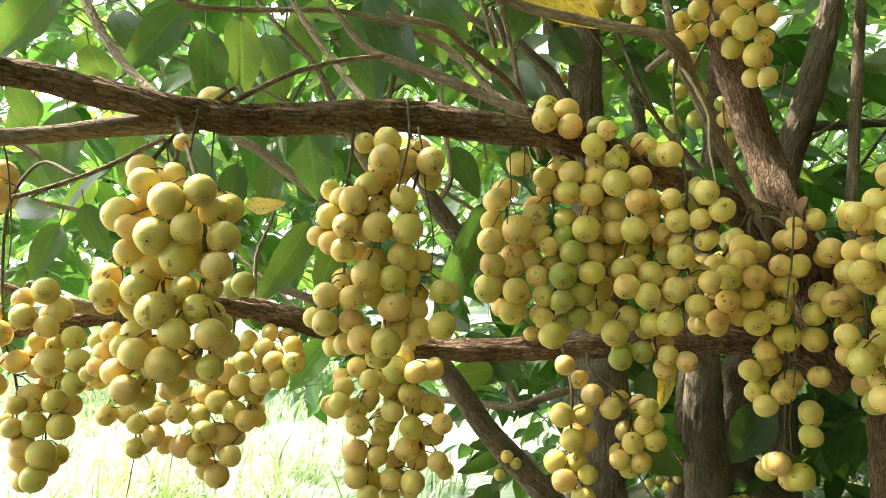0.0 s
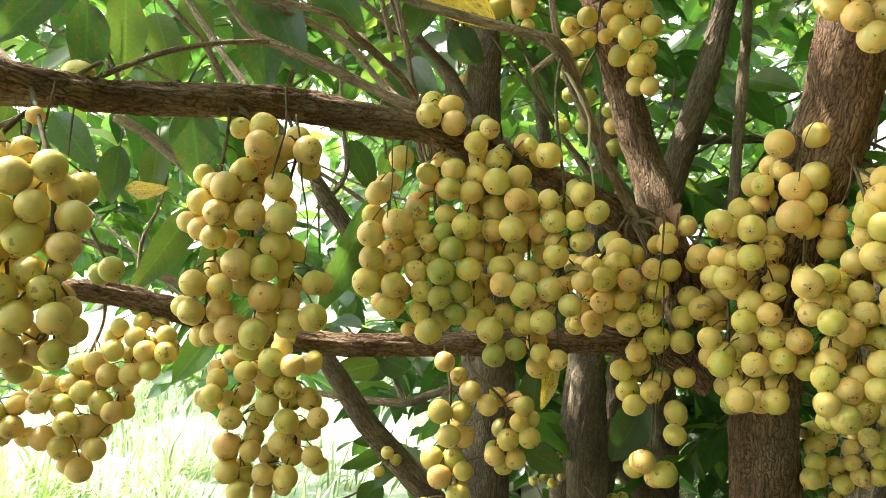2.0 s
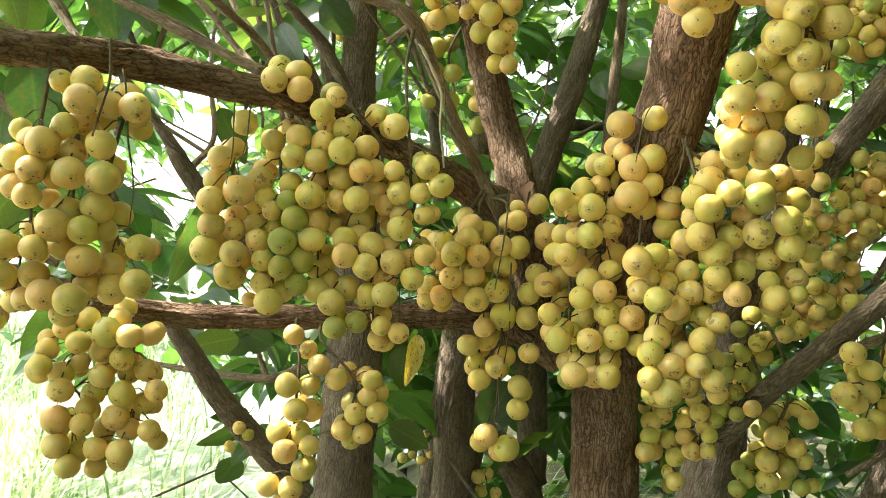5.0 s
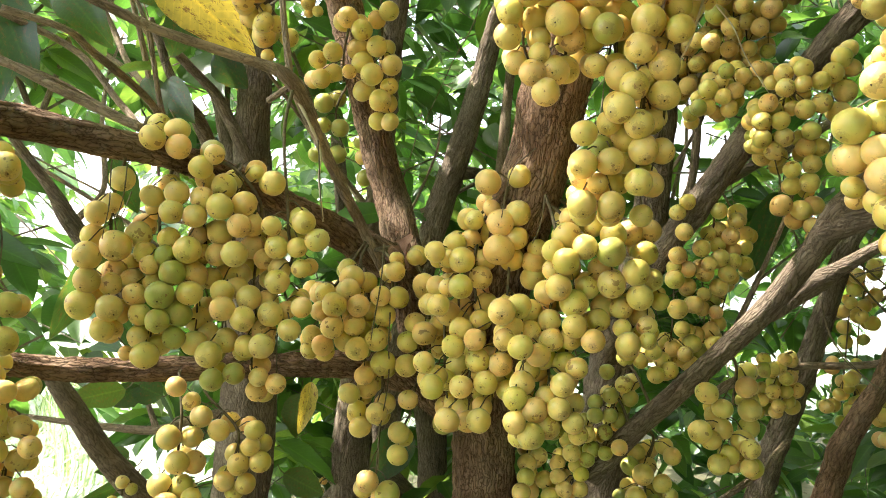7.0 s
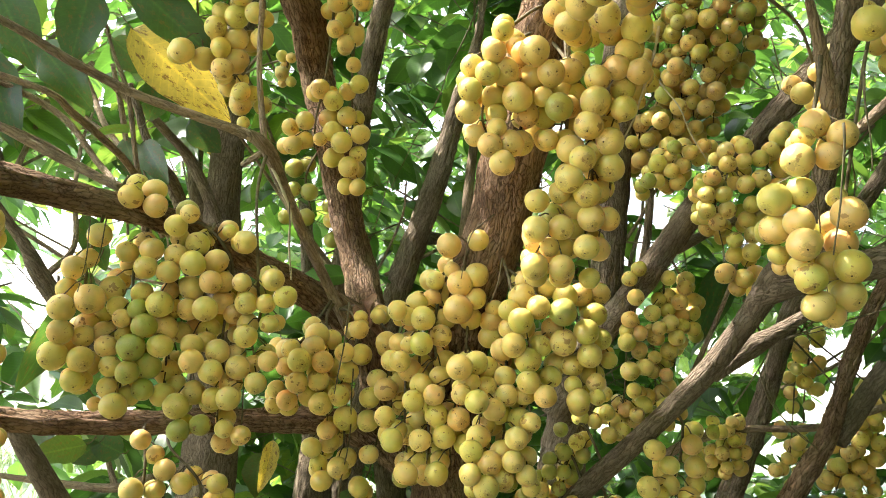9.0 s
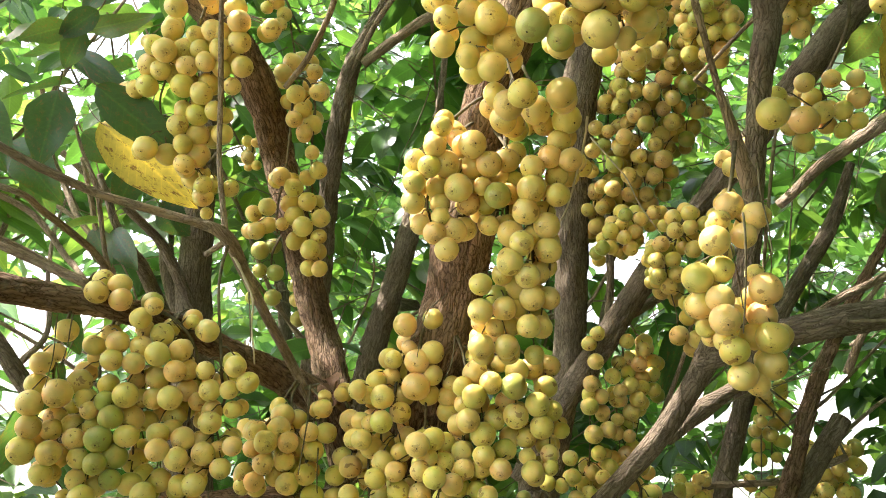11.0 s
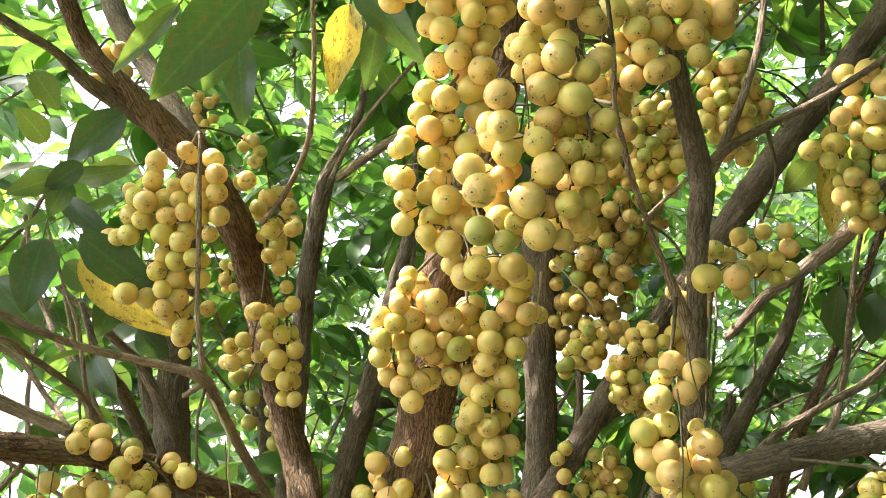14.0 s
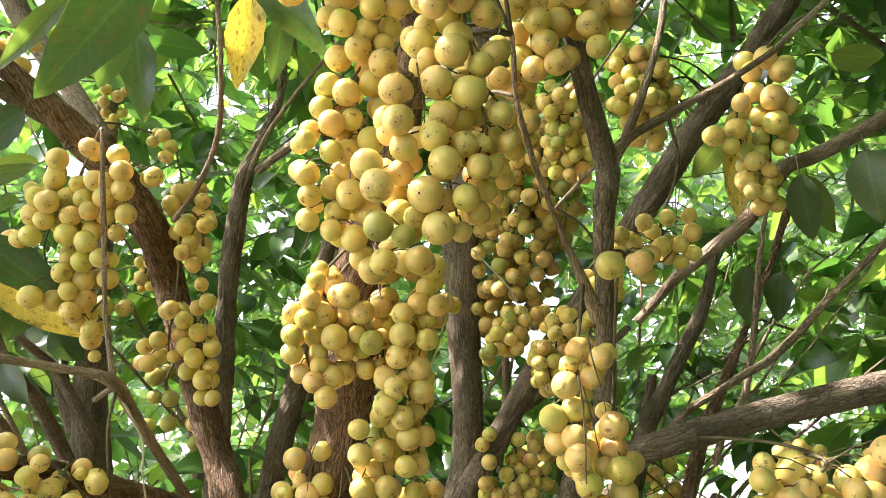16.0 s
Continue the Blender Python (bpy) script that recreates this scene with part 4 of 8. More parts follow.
stem([(0.604, 1.029, 2.084), (0.575, 1.059, 1.964), (0.537, 1.091, 1.852), (0.505, 1.118, 1.759)], 0.0013, False)
stem([(0.87, 0.691, 1.508), (0.891, 0.69, 1.464), (0.921, 0.683, 1.432), (0.942, 0.677, 1.419)], 0.0010, False)
stem([(0.86, 0.635, 1.546), (0.91, 0.612, 1.566), (0.962, 0.589, 1.589)], 0.0012, False)


def foliage(name, label, twigs, size, seed, keep, rows=4):
    """Sprays of leaves on short twigs, one mesh. keep(x, y, z) tells where a spray may stand."""
    rng = np.random.default_rng(seed)
    base, faces0, uv0 = leaf_shape(rows, 0.16, 0.3, 0.4, 0.5)
    base[:, 0] *= 1.25
    V, Fc, U, n, slots = [], [], [], 0, []
    for c in twigs:
        if not keep(*c):
            continue
        head = rng.uniform(0, 6.28)
        axis = np.array([math.cos(head), math.sin(head), rng.uniform(-0.5, 0.25)])
        for j in range(int(rng.integers(5, 10))):
            p = c + axis * (j * 0.028 * size / 0.14)
            turn = head + (1 if j % 2 else -1) * rng.uniform(0.5, 1.3)
            drop = rng.uniform(-1.1, 0.15)
            way = Vector((math.cos(turn), math.sin(turn), drop)).normalized()
            s = size * rng.uniform(0.6, 1.2)
            m = np.array(turned(way, rng.uniform(-50, 50)).to_3x3()) * s
            V.append(base @ m.T + p)
            Fc.append(faces0 + n)
            U.append(uv0)
            n += len(base)
            slots += [0] * len(faces0)
        # the bare twig itself, three-sided
        a, e = c - axis * size * rng.uniform(0.8, 2.5) * (1, 1, rng.uniform(0.2, 3)), c + axis * size * 1.4
        w = np.array([[1, 0, 0], [-0.5, 0.87, 0], [-0.5, -0.87, 0.3]]) * size * rng.uniform(0.012, 0.03)
        V.append(np.vstack([a + w * 1.6, e + w * 0.5]))
        Fc.append(np.array([[n, n + 1, n + 4, n + 3], [n + 1, n + 2, n + 5, n + 4], [n + 2, n, n + 3, n + 5]]))
        U.append(np.zeros((6, 2)))
        n += 6
        slots += [1] * 3
    me = mesh_from(name, np.vstack(V), np.vstack(Fc), [LEAF, TWIG], np.vstack(U), True, slots)
    return tagged(new(name, me), label, "foliage", kind="stuff")


def clearing(x, y, z):
    """The wedge of the camera's view over the meadow, kept free of leaves to fit it."""
    return x < -0.02 * y - 0.05 and z < 1.5 - 0.16 * y


def scatter(count, lo, hi, seed):
    return np.random.default_rng(seed).uniform(lo, hi, (count, 3))


# gaps in the foliage, cut along sightlines from the camera's walk to fit its view
VIEW_GAPS = [Vector(g[:3]).normalized() for g in ((-0.02, 0.99, 0.13), (-0.35, 0.92, 0.20), (-0.43, 0.87, 0.22), (-0.48, 0.88, 0.03), (0.56, 0.81, 0.19), (-0.10, 0.99, -0.04), (-0.07, 0.99, 0.11), (0.54, 0.82, 0.18), (0.09, 0.97, 0.20), (0.06, 1.00, 0.03), (-0.12, 0.90, 0.42), (-0.05, 0.99, 0.16), (0.01, 0.98, 0.22), (0.06, 0.95, 0.32), (0.18, 0.91, 0.39), (-0.12, 0.98, 0.18), (0.63, 0.77, 0.04), (0.73, 0.68, 0.06), (0.74, 0.67, -0.07), (0.61, 0.78, -0.17), (0.31, 0.92, 0.23), (-0.06, 1.00, 0.07), (-0.03, 0.84, 0.54), (0.32, 0.85, 0.43), (0.69, 0.57, 0.44), (0.38, 0.92, 0.03), (0.77, 0.61, 0.18), (0.558, 0.804, 0.208), (0.562, 0.808, 0.178), (0.537, 0.828, 0.163), (0.541, 0.830, 0.135), (0.575, 0.798, 0.179), (0.580, 0.780, 0.235))]


# wider cuts, likewise along the camera's sightlines
WIDE_VIEW_GAPS = [Vector(g) for g in ((0.561, 0.799, 0.214), (0.558, 0.810, 0.181), (0.542, 0.824, 0.167), (0.575, 0.798, 0.179), (-0.071, 0.989, 0.132), (-0.115, 0.992, 0.046), (0.658, 0.753, 0.01), (0.692, 0.72, -0.06), (0.742, 0.67, 0.02), (0.736, 0.674, -0.06), (0.657, 0.735, -0.165), (0.713, 0.685, -0.14))]


def view_gap(x, y, z, near=0.024):
    # direction from an eye point on the camera's walk
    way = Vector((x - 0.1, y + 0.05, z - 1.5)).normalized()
    return any((way - g).length < near for g in VIEW_GAPS) or any((way - g).length < 0.052 for g in WIDE_VIEW_GAPS)


def crowns(x, y, z):
    return not clearing(x, y, z) and not view_gap(x, y, z) and noise.noise(Vector((x * 1.7, y * 1.7, z * 1.7))) > -0.28


foliage("foliage", "green leafy twigs of the orchard trees", scatter(860, (-1.7, 1.75, 1.0), (3.2, 3.2, 3.6), 5), 0.155, 6, lambda x, y, z: crowns(x, y, z) and not (x < 0.15 and z < 1.3), 5)
foliage("undergrowth", "dark leafy undergrowth between the trunks", scatter(440, (0.0, 2.1, 0.1), (5.0, 4.2, 1.7), 15), 0.16, 16, lambda x, y, z: 0.12 * y - 0.1 < x < 0.8 * y + 0.4 * noise.noise(Vector((x * 2, y * 2, z * 2))) and not view_gap(x, y, z), 4)
foliage("foliage", "sunlit leafy shoots at the edge of the clearing", scatter(175, (1.5, 2.1, 0.7), (4.4, 4.4, 2.1), 61), 0.15, 62, lambda x, y, z: 0.72 * y < x < 1.25 * y, 4)
foliage("undergrowth", "low leafy weeds on the orchard floor", scatter(300, (0.2, 2.6, 0.03), (6.0, 7.5, 0.95), 31), 0.17, 32, lambda x, y, z: x > 0.13 * y and z < 0.95 - 0.5 * abs(noise.noise(Vector((x, y, 0)))), 3)
foliage("foliage", "dense sunlit foliage behind the fruit trees", scatter(2100, (-2.2, 3.2, 0.6), (9.5, 6.5, 5.5), 7), 0.2, 8, lambda x, y, z: crowns(x, y, z) and (z > 2.0 or noise.noise(Vector((x * 1.3, y * 1.3, z * 1.3 + 9))) > 0.0), 3)
# unseen canopy, added to block sun and sky light on the fruit
foliage("foliage", "unseen leaf canopy added overhead to dim sun and sky", scatter(480, (-3.2, -3.4, 2.8), (0.1, 2.2, 4.6), 9), 0.18, 10, lambda x, y, z: z > 2.7 + 0.15 * y, 3)
# added thicker on the right, so that light falls from the left
foliage("foliage", "unseen denser leaf canopy added to block light from the right", scatter(1900, (0.1, -3.4, 2.7), (4.6, 2.2, 4.6), 19), 0.18, 20, lambda x, y, z: z > 2.7 + 0.15 * y, 3)
# placed to fit the camera's view, darkening the background above the fork
foliage("foliage", "leafy crown added along the view to darken a bright patch", scatter(40, (0.25, 1.9, 2.35), (1.35, 3.0, 3.7), 51), 0.16, 52, lambda x, y, z: z > 0.35 * y + 1.6, 4)
# unseen belt behind the camera, added to cut light from that side
foliage("tree_belt", "unseen leaf belt added behind the camera to block sky light", scatter(2600, (-8, -8, 0.3), (9, -4.5, 7.5), 17), 0.42, 18, lambda x, y, z: noise.noise(Vector((x * 0.6, y * 0.6, z * 0.6))) > -0.25, 2)
# unseen low belt, added to stop light coming in level from the left
foliage("tree_belt", "unseen low leaf belt added on the left to block low light", scatter(700, (-8.5, -6.0, 0.2), (-3.6, 0.8, 2.1), 43), 0.38, 44, lambda x, y, z: x < -3.4 - 0.3 * y, 2)
# unseen belt, added to block light from the right
foliage("tree_belt", "unseen leaf belt added on the right to block side light", scatter(2200, (3.4, -5.0, 0.1), (6.5, 2.6, 6.5), 41), 0.36, 42, lambda x, y, z: x > 0.9 * y + 1.6, 2)
# unseen leaves out of view, added to shade the right-hand bunches
foliage("foliage", "unseen leaf mass added on the right to shade the bunches", scatter(700, (1.5, -3.2, 0.3), (4.6, 0.6, 3.6), 21), 0.2, 22, lambda x, y, z: y < 0.35 * x - 0.7, 2)
foliage("tree_belt", "leafy trees closing the orchard's edge", scatter(2900, (-9, 9, 1.2), (22, 13, 11), 13), 0.42, 14, lambda x, y, z: (2.2 < z < 6 or x > 1) and (z > 3.2 or noise.noise(Vector((x * 0.7, y * 0.7, z * 0.7))) > -0.05) and not view_gap(x, y, z), 2)
foliage("hedge", "far belt of green trees beyond the meadow", scatter(1300, (-26, 24, 0.2), (30, 30, 9), 11), 1.1, 12, lambda x, y, z: z < 6 + 3 * noise.noise(Vector((x * 0.25, 0, 0))) and not view_gap(x, y, z), 2)


# ---- fruit ----
def fruit_mesh(seed, squash, lobes):
    """A round fruit of radius 1 with a faint seam and a dried tip at its lower pole."""
    cols, rings = 20, 12
    verts, faces, slots = [(0, 0, 0.95 * squash)], [], []
    for i in range(1, rings):
        a = math.pi * i / rings
        for k in range(cols):
            t = 2 * math.pi * k / cols
            r = 1 + lobes * math.cos(3 * t + seed) * math.sin(a) ** 2 + 0.03 * noise.noise(Vector((math.sin(a) * math.cos(t), math.sin(a) * math.sin(t), math.cos(a) + seed)) * 1.3)
            verts.append((r * math.sin(a) * math.cos(t), r * math.sin(a) * math.sin(t), r * math.cos(a) * squash - 0.05 * math.exp(-(a / 0.35) ** 2)))
    verts.append((0, 0, -squash))
    last = len(verts) - 1
    for k in range(cols):
        faces.append((0, 1 + k, 1 + (k + 1) % cols))
        slots.append(0)
    for i in range(rings - 2):
        for k in range(cols):
            p, q = 1 + i * cols + k, 1 + i * cols + (k + 1) % cols
            faces.append((p, p + cols, q + cols, q))
            slots.append(0)
    for k in range(cols):
        faces.append((last, last - cols + (k + 1) % cols, last - cols + k))
        slots.append(0)
    # the dried tip: a small ragged knob
    s = len(verts)
    for z, r in ((-0.97 * squash, 0.065), (-1.02 * squash, 0.05), (-1.04 * squash, 0.02)):
        for k in range(7):
            t = 2 * math.pi * k / 7
            rr = r * (1 + 0.25 * math.sin(k * 2.4 + seed))
            verts.append((rr * math.cos(t), rr * math.sin(t), z))
    for i in range(2):
        for k in range(7):
            p, q = s + i * 7 + k, s + i * 7 + (k + 1) % 7
            faces.append((p, q, q + 7, p + 7))
            slots.append(1)
    faces.append(tuple(s + 14 + k for k in range(7)))
    slots.append(1)
    return mesh_from("fruit", verts, faces, [SKIN, TIP], None, True, slots)


FRUITS = [fruit_mesh(1.0, 0.96, 0.01), fruit_mesh(2.3, 0.93, 0.02), fruit_mesh(4.1, 1.0, 0.008), fruit_mesh(5.2, 0.9, 0.015), fruit_mesh(7.7, 0.97, 0.025)]
chance = random.Random(11)
ALL_WOOD = np.vstack(WOOD)


def backfill(fruits):
    """Filler fruits added behind a dense bunch, away from the camera, to darken its gaps."""
    pts, more = np.array(fruits), []
    if len(pts) < 12:
        return more
    for x, y, z, r in fruits:
        near = np.linalg.norm(pts[:, :3] - (x, y, z), axis=1) < 3.3 * r
        if near.sum() < 4 or chance.random() < 0.12:
            continue
        # away from the camera's walk
        away = np.array((x - 0.1, y + 0.15, (z - 1.55) * 0.6))
        away /= np.linalg.norm(away)
        q = np.array((x, y, z)) + away * r * chance.uniform(1.5, 2.3) + np.array([chance.uniform(-0.9, 0.9) * r for k in range(3)])
        size = r * chance.uniform(0.8, 1.0)
        other = np.array(fruits + more + TAKEN)
        if np.min(np.linalg.norm(other[:, :3] - q, axis=1) - 0.82 * (other[:, 3] + size)) < 0:
            continue
        if np.min(np.linalg.norm(ALL_WOOD[:, :3] - q, axis=1) - ALL_WOOD[:, 3] - 0.7 * size) < 0:
            continue
        more.append((*q, size))
    TAKEN.extend(fruits + more)
    return more


TAKEN = []


def bunch(fruits, green=(), ochre_shade=0.0):
    """One hanging bunch: fruits as x, y, z, radius; its stalk runs from the nearest wood above it down among the fruits."""
    fruits = fruits + backfill(fruits)
    pts = np.array(fruits)
    order = pts[np.argsort(-pts[:, 2])]
    high, low = order[: max(1, len(order) // 5)].mean(axis=0), order[-max(1, len(order) // 5):].mean(axis=0)
    mid = pts.mean(axis=0)
    # where it hangs from
    off = ALL_WOOD[:, :3] - order[0, :3]
    cost = np.linalg.norm(off * (1, 1, 0.7), axis=1) + 0.5 * np.maximum(0, -off[:, 2] + 0.01)
    hook = ALL_WOOD[int(np.argmin(cost))]
    root = new("fruit_bunch")
    root.location = hook[:3]
    tone = "yellow-green" if len(green) * 3 > len(pts) else "shade-tinted ochre" if ochre_shade else "ripe yellow"
    word = "small" if pts[:, 3].mean() < 0.0138 else "round"
    few = "few" if len(pts) < 9 else "many"
    tagged(root, "bunch of " + few + " " + word + " " + tone + " fruits hanging from the bark", "fruit", "fruit bunches on the trees")
    here = hook[:3]
    first = np.array([*(here + (order[0, :3] - here) * 0.5), 0.0022])
    first[2] = max(first[2], order[0, 2] + 0.01)
    line = [np.array([*here, 0.0028]), first]
    steps = max(2, min(6, len(pts) // 4))
    for i in range(steps):
        cut = order[i * len(order) // steps: (i + 1) * len(order) // steps]
        c = 0.6 * cut.mean(axis=0) + 0.4 * mid
        line.append(np.array([c[0], c[1], cut[:, 2].mean(), 0.0022 - 0.0002 * i]))
    line = spline(line, 5)
    line[:, :3] -= here
    verts, faces, uvs = tube(line, 6)
    for x, y, z, r in fruits:
        p = np.array((x, y, z)) - here
        top = p + (0, 0, r * 0.85)
        d = np.linalg.norm(line[:, :3] - (top + (0, 0, r * 0.8)), axis=1)
        a = line[int(np.argmin(d)), :3]
        bend = (a + top) / 2 + (0, 0, 0.004)
        v, f, u = tube(np.array([[*a, 0.0009], [*bend, 0.0008], [*top, 0.001]]), 5)
        part("pedicel", mesh_from("pedicel", v, f, [STALK], u), root)
    part("stalk", mesh_from("stalk", verts, faces, [STALK], uvs), root, "thin brown stalk")
    for i, (x, y, z, r) in enumerate(fruits):
        p = np.array((x, y, z)) - here
        out = np.array((x - mid[0], y - mid[1], 0.0))
        size = np.linalg.norm(out)
        out = out / size if size > 0.002 else np.array((0.0, -1.0, 0.0))
        down = Vector((out[0] + chance.uniform(-0.6, 0.6), out[1] + chance.uniform(-0.9, 0.5), -1.0 + chance.uniform(-0.5, 0.7))).normalized()
        ob = part("fruit", FRUITS[chance.randrange(len(FRUITS))], root)
        ob.matrix_basis = Matrix.Translation(p) @ (-down).to_track_quat("Z", "Y").to_matrix().to_4x4() @ pose(0, 0, 0, 0, 0, chance.uniform(0, 360)) @ Matrix.Diagonal((r, r, r, 1))
        # ochre of the far bunches is partly their own, partly painted shade
        ob.color = (0.85 if i in green else max(0.0, chance.gauss(0.03, 0.12)), max(0.0, chance.gauss(ochre_shade, 0.08)), 0, 1)


bunch([(-0.292, 0.759, 1.549, 0.0132), (-0.305, 0.733, 1.465, 0.0120), (-0.236, 0.825, 1.666, 0.0168), (-0.285, 0.74, 1.425, 0.0121), (-0.294, 0.714, 1.478, 0.0130), (-0.29, 0.716, 1.408, 0.0118), (-0.296, 0.705, 1.422, 0.0099), (-0.298, 0.695, 1.411, 0.0089), (-0.27, 0.727, 1.387, 0.0121), (-0.29, 0.696, 1.488, 0.0130), (-0.286, 0.699, 1.439, 0.0105), (-0.254, 0.745, 1.581, 0.0130), (-0.263, 0.722, 1.424, 0.0133), (-0.285, 0.68, 1.474, 0.0133), (-0.267, 0.706, 1.549, 0.0130), (-0.243, 0.736, 1.404, 0.0120), (-0.275, 0.685, 1.541, 0.0157), (-0.276, 0.681, 1.408, 0.0127), (-0.26, 0.694, 1.581, 0.0136), (-0.267, 0.684, 1.509, 0.0128), (-0.262, 0.689, 1.44, 0.0132)], (8,))
bunch([(-0.268, 0.674, 1.43, 0.0102), (-0.225, 0.739, 1.507, 0.0124), (-0.237, 0.712, 1.504, 0.0127), (-0.255, 0.682, 1.386, 0.0117), (-0.251, 0.687, 1.493, 0.0143), (-0.262, 0.671, 1.53, 0.0117), (-0.231, 0.712, 1.607, 0.0080), (-0.233, 0.704, 1.395, 0.0116), (-0.26, 0.661, 1.396, 0.0129), (-0.25, 0.673, 1.567, 0.0137), (-0.253, 0.669, 1.478, 0.0144), (-0.234, 0.696, 1.576, 0.0120), (-0.253, 0.662, 1.426, 0.0134), (-0.22, 0.698, 1.547, 0.0121), (-0.221, 0.694, 1.454, 0.0104), (-0.208, 0.711, 1.405, 0.0117), (-0.217, 0.695, 1.424, 0.0108), (-0.197, 0.722, 1.552, 0.0132), (-0.236, 0.661, 1.461, 0.0164), (-0.219, 0.685, 1.475, 0.0150), (-0.236, 0.655, 1.522, 0.0157)], ())
bunch([(-0.202, 0.706, 1.455, 0.0118), (-0.229, 0.662, 1.417, 0.0154), (-0.212, 0.682, 1.412, 0.0113), (-0.226, 0.658, 1.551, 0.0153), (-0.209, 0.683, 1.512, 0.0103), (-0.218, 0.664, 1.504, 0.0157), (-0.22, 0.661, 1.442, 0.0139), (-0.204, 0.673, 1.462, 0.0133), (-0.196, 0.684, 1.479, 0.0103), (-0.186, 0.697, 1.547, 0.0138), (-0.198, 0.677, 1.498, 0.0114), (-0.19, 0.689, 1.447, 0.0113), (-0.209, 0.656, 1.528, 0.0133), (-0.193, 0.677, 1.543, 0.0128), (-0.2, 0.664, 1.56, 0.0137), (-0.183, 0.684, 1.431, 0.0113), (-0.192, 0.666, 1.414, 0.0115), (-0.189, 0.656, 1.442, 0.0133), (-0.181, 0.665, 1.521, 0.0140), (-0.184, 0.656, 1.497, 0.0128)], ())
bunch([(-0.212, 1.146, 1.359, 0.0163), (-0.215, 1.157, 1.382, 0.0146), (-0.233, 1.148, 1.335, 0.0155), (-0.241, 1.15, 1.36, 0.0164), (-0.252, 1.174, 1.398, 0.0141), (-0.257, 1.161, 1.378, 0.0155), (-0.259, 1.15, 1.328, 0.0163), (-0.259, 1.195, 1.368, 0.0145), (-0.263, 1.177, 1.353, 0.0150), (-0.268, 1.167, 1.276, 0.0138), (-0.267, 1.211, 1.349, 0.0151), (-0.273, 1.17, 1.309, 0.0149), (-0.279, 1.144, 1.277, 0.0155), (-0.283, 1.149, 1.36, 0.0155), (-0.282, 1.173, 1.39, 0.0132), (-0.289, 1.152, 1.326, 0.0164), (-0.294, 1.188, 1.376, 0.0133), (-0.299, 1.159, 1.288, 0.0173), (-0.302, 1.149, 1.226, 0.0163), (-0.303, 1.193, 1.245, 0.0132)], ())
bunch([(-0.312, 1.168, 1.341, 0.0158), (-0.314, 1.17, 1.252, 0.0184), (-0.315, 1.188, 1.307, 0.0166), (-0.316, 1.179, 1.225, 0.0150), (-0.324, 1.159, 1.195, 0.0182), (-0.324, 1.163, 1.3, 0.0180), (-0.334, 1.183, 1.335, 0.0176), (-0.34, 1.147, 1.26, 0.0172), (-0.335, 1.202, 1.294, 0.0158), (-0.345, 1.178, 1.199, 0.0158), (-0.345, 1.178, 1.309, 0.0158), (-0.349, 1.156, 1.226, 0.0173), (-0.343, 1.213, 1.227, 0.0155), (-0.351, 1.162, 1.281, 0.0172), (-0.35, 1.229, 1.187, 0.0160), (-0.359, 1.198, 1.304, 0.0151), (-0.375, 1.162, 1.237, 0.0182), (-0.373, 1.189, 1.235, 0.0141), (-0.38, 1.153, 1.286, 0.0155), (-0.382, 1.205, 1.303, 0.0151)], ())
bunch([(-0.397, 1.172, 1.316, 0.0158), (-0.403, 1.242, 1.293, 0.0161), (-0.408, 1.192, 1.232, 0.0149), (-0.414, 1.157, 1.253, 0.0164), (-0.413, 1.168, 1.28, 0.0148), (-0.419, 1.194, 1.282, 0.0142), (-0.438, 1.159, 1.27, 0.0156), (-0.439, 1.156, 1.236, 0.0156), (-0.442, 1.195, 1.232, 0.0148), (-0.457, 1.169, 1.28, 0.0131), (-0.46, 1.189, 1.293, 0.0158), (-0.474, 1.229, 1.287, 0.0144), (-0.483, 1.157, 1.281, 0.0147), (-0.491, 1.186, 1.356, 0.0176), (-0.492, 1.187, 1.279, 0.0156), (-0.502, 1.168, 1.332, 0.0114), (-0.506, 1.168, 1.354, 0.0105), (-0.511, 1.201, 1.326, 0.0146), (-0.53, 1.215, 1.322, 0.0140)], ())
bunch([(-0.46, 1.017, 1.378, 0.0152), (-0.464, 1.017, 1.349, 0.0152), (-0.467, 1.02, 1.406, 0.0153), (-0.479, 1.04, 1.317, 0.0148), (-0.484, 1.024, 1.293, 0.0176), (-0.488, 1.03, 1.441, 0.0169), (-0.489, 1.018, 1.326, 0.0160), (-0.493, 1.038, 1.35, 0.0117), (-0.497, 1.021, 1.374, 0.0191), (-0.497, 1.038, 1.395, 0.0140), (-0.499, 1.016, 1.42, 0.0160), (-0.502, 1.019, 1.465, 0.0176), (-0.506, 1.064, 1.248, 0.0141), (-0.508, 1.023, 1.258, 0.0191), (-0.509, 1.043, 1.239, 0.0140), (-0.516, 1.02, 1.228, 0.0175), (-0.52, 1.04, 1.399, 0.0140), (-0.521, 1.03, 1.294, 0.0169)], ())
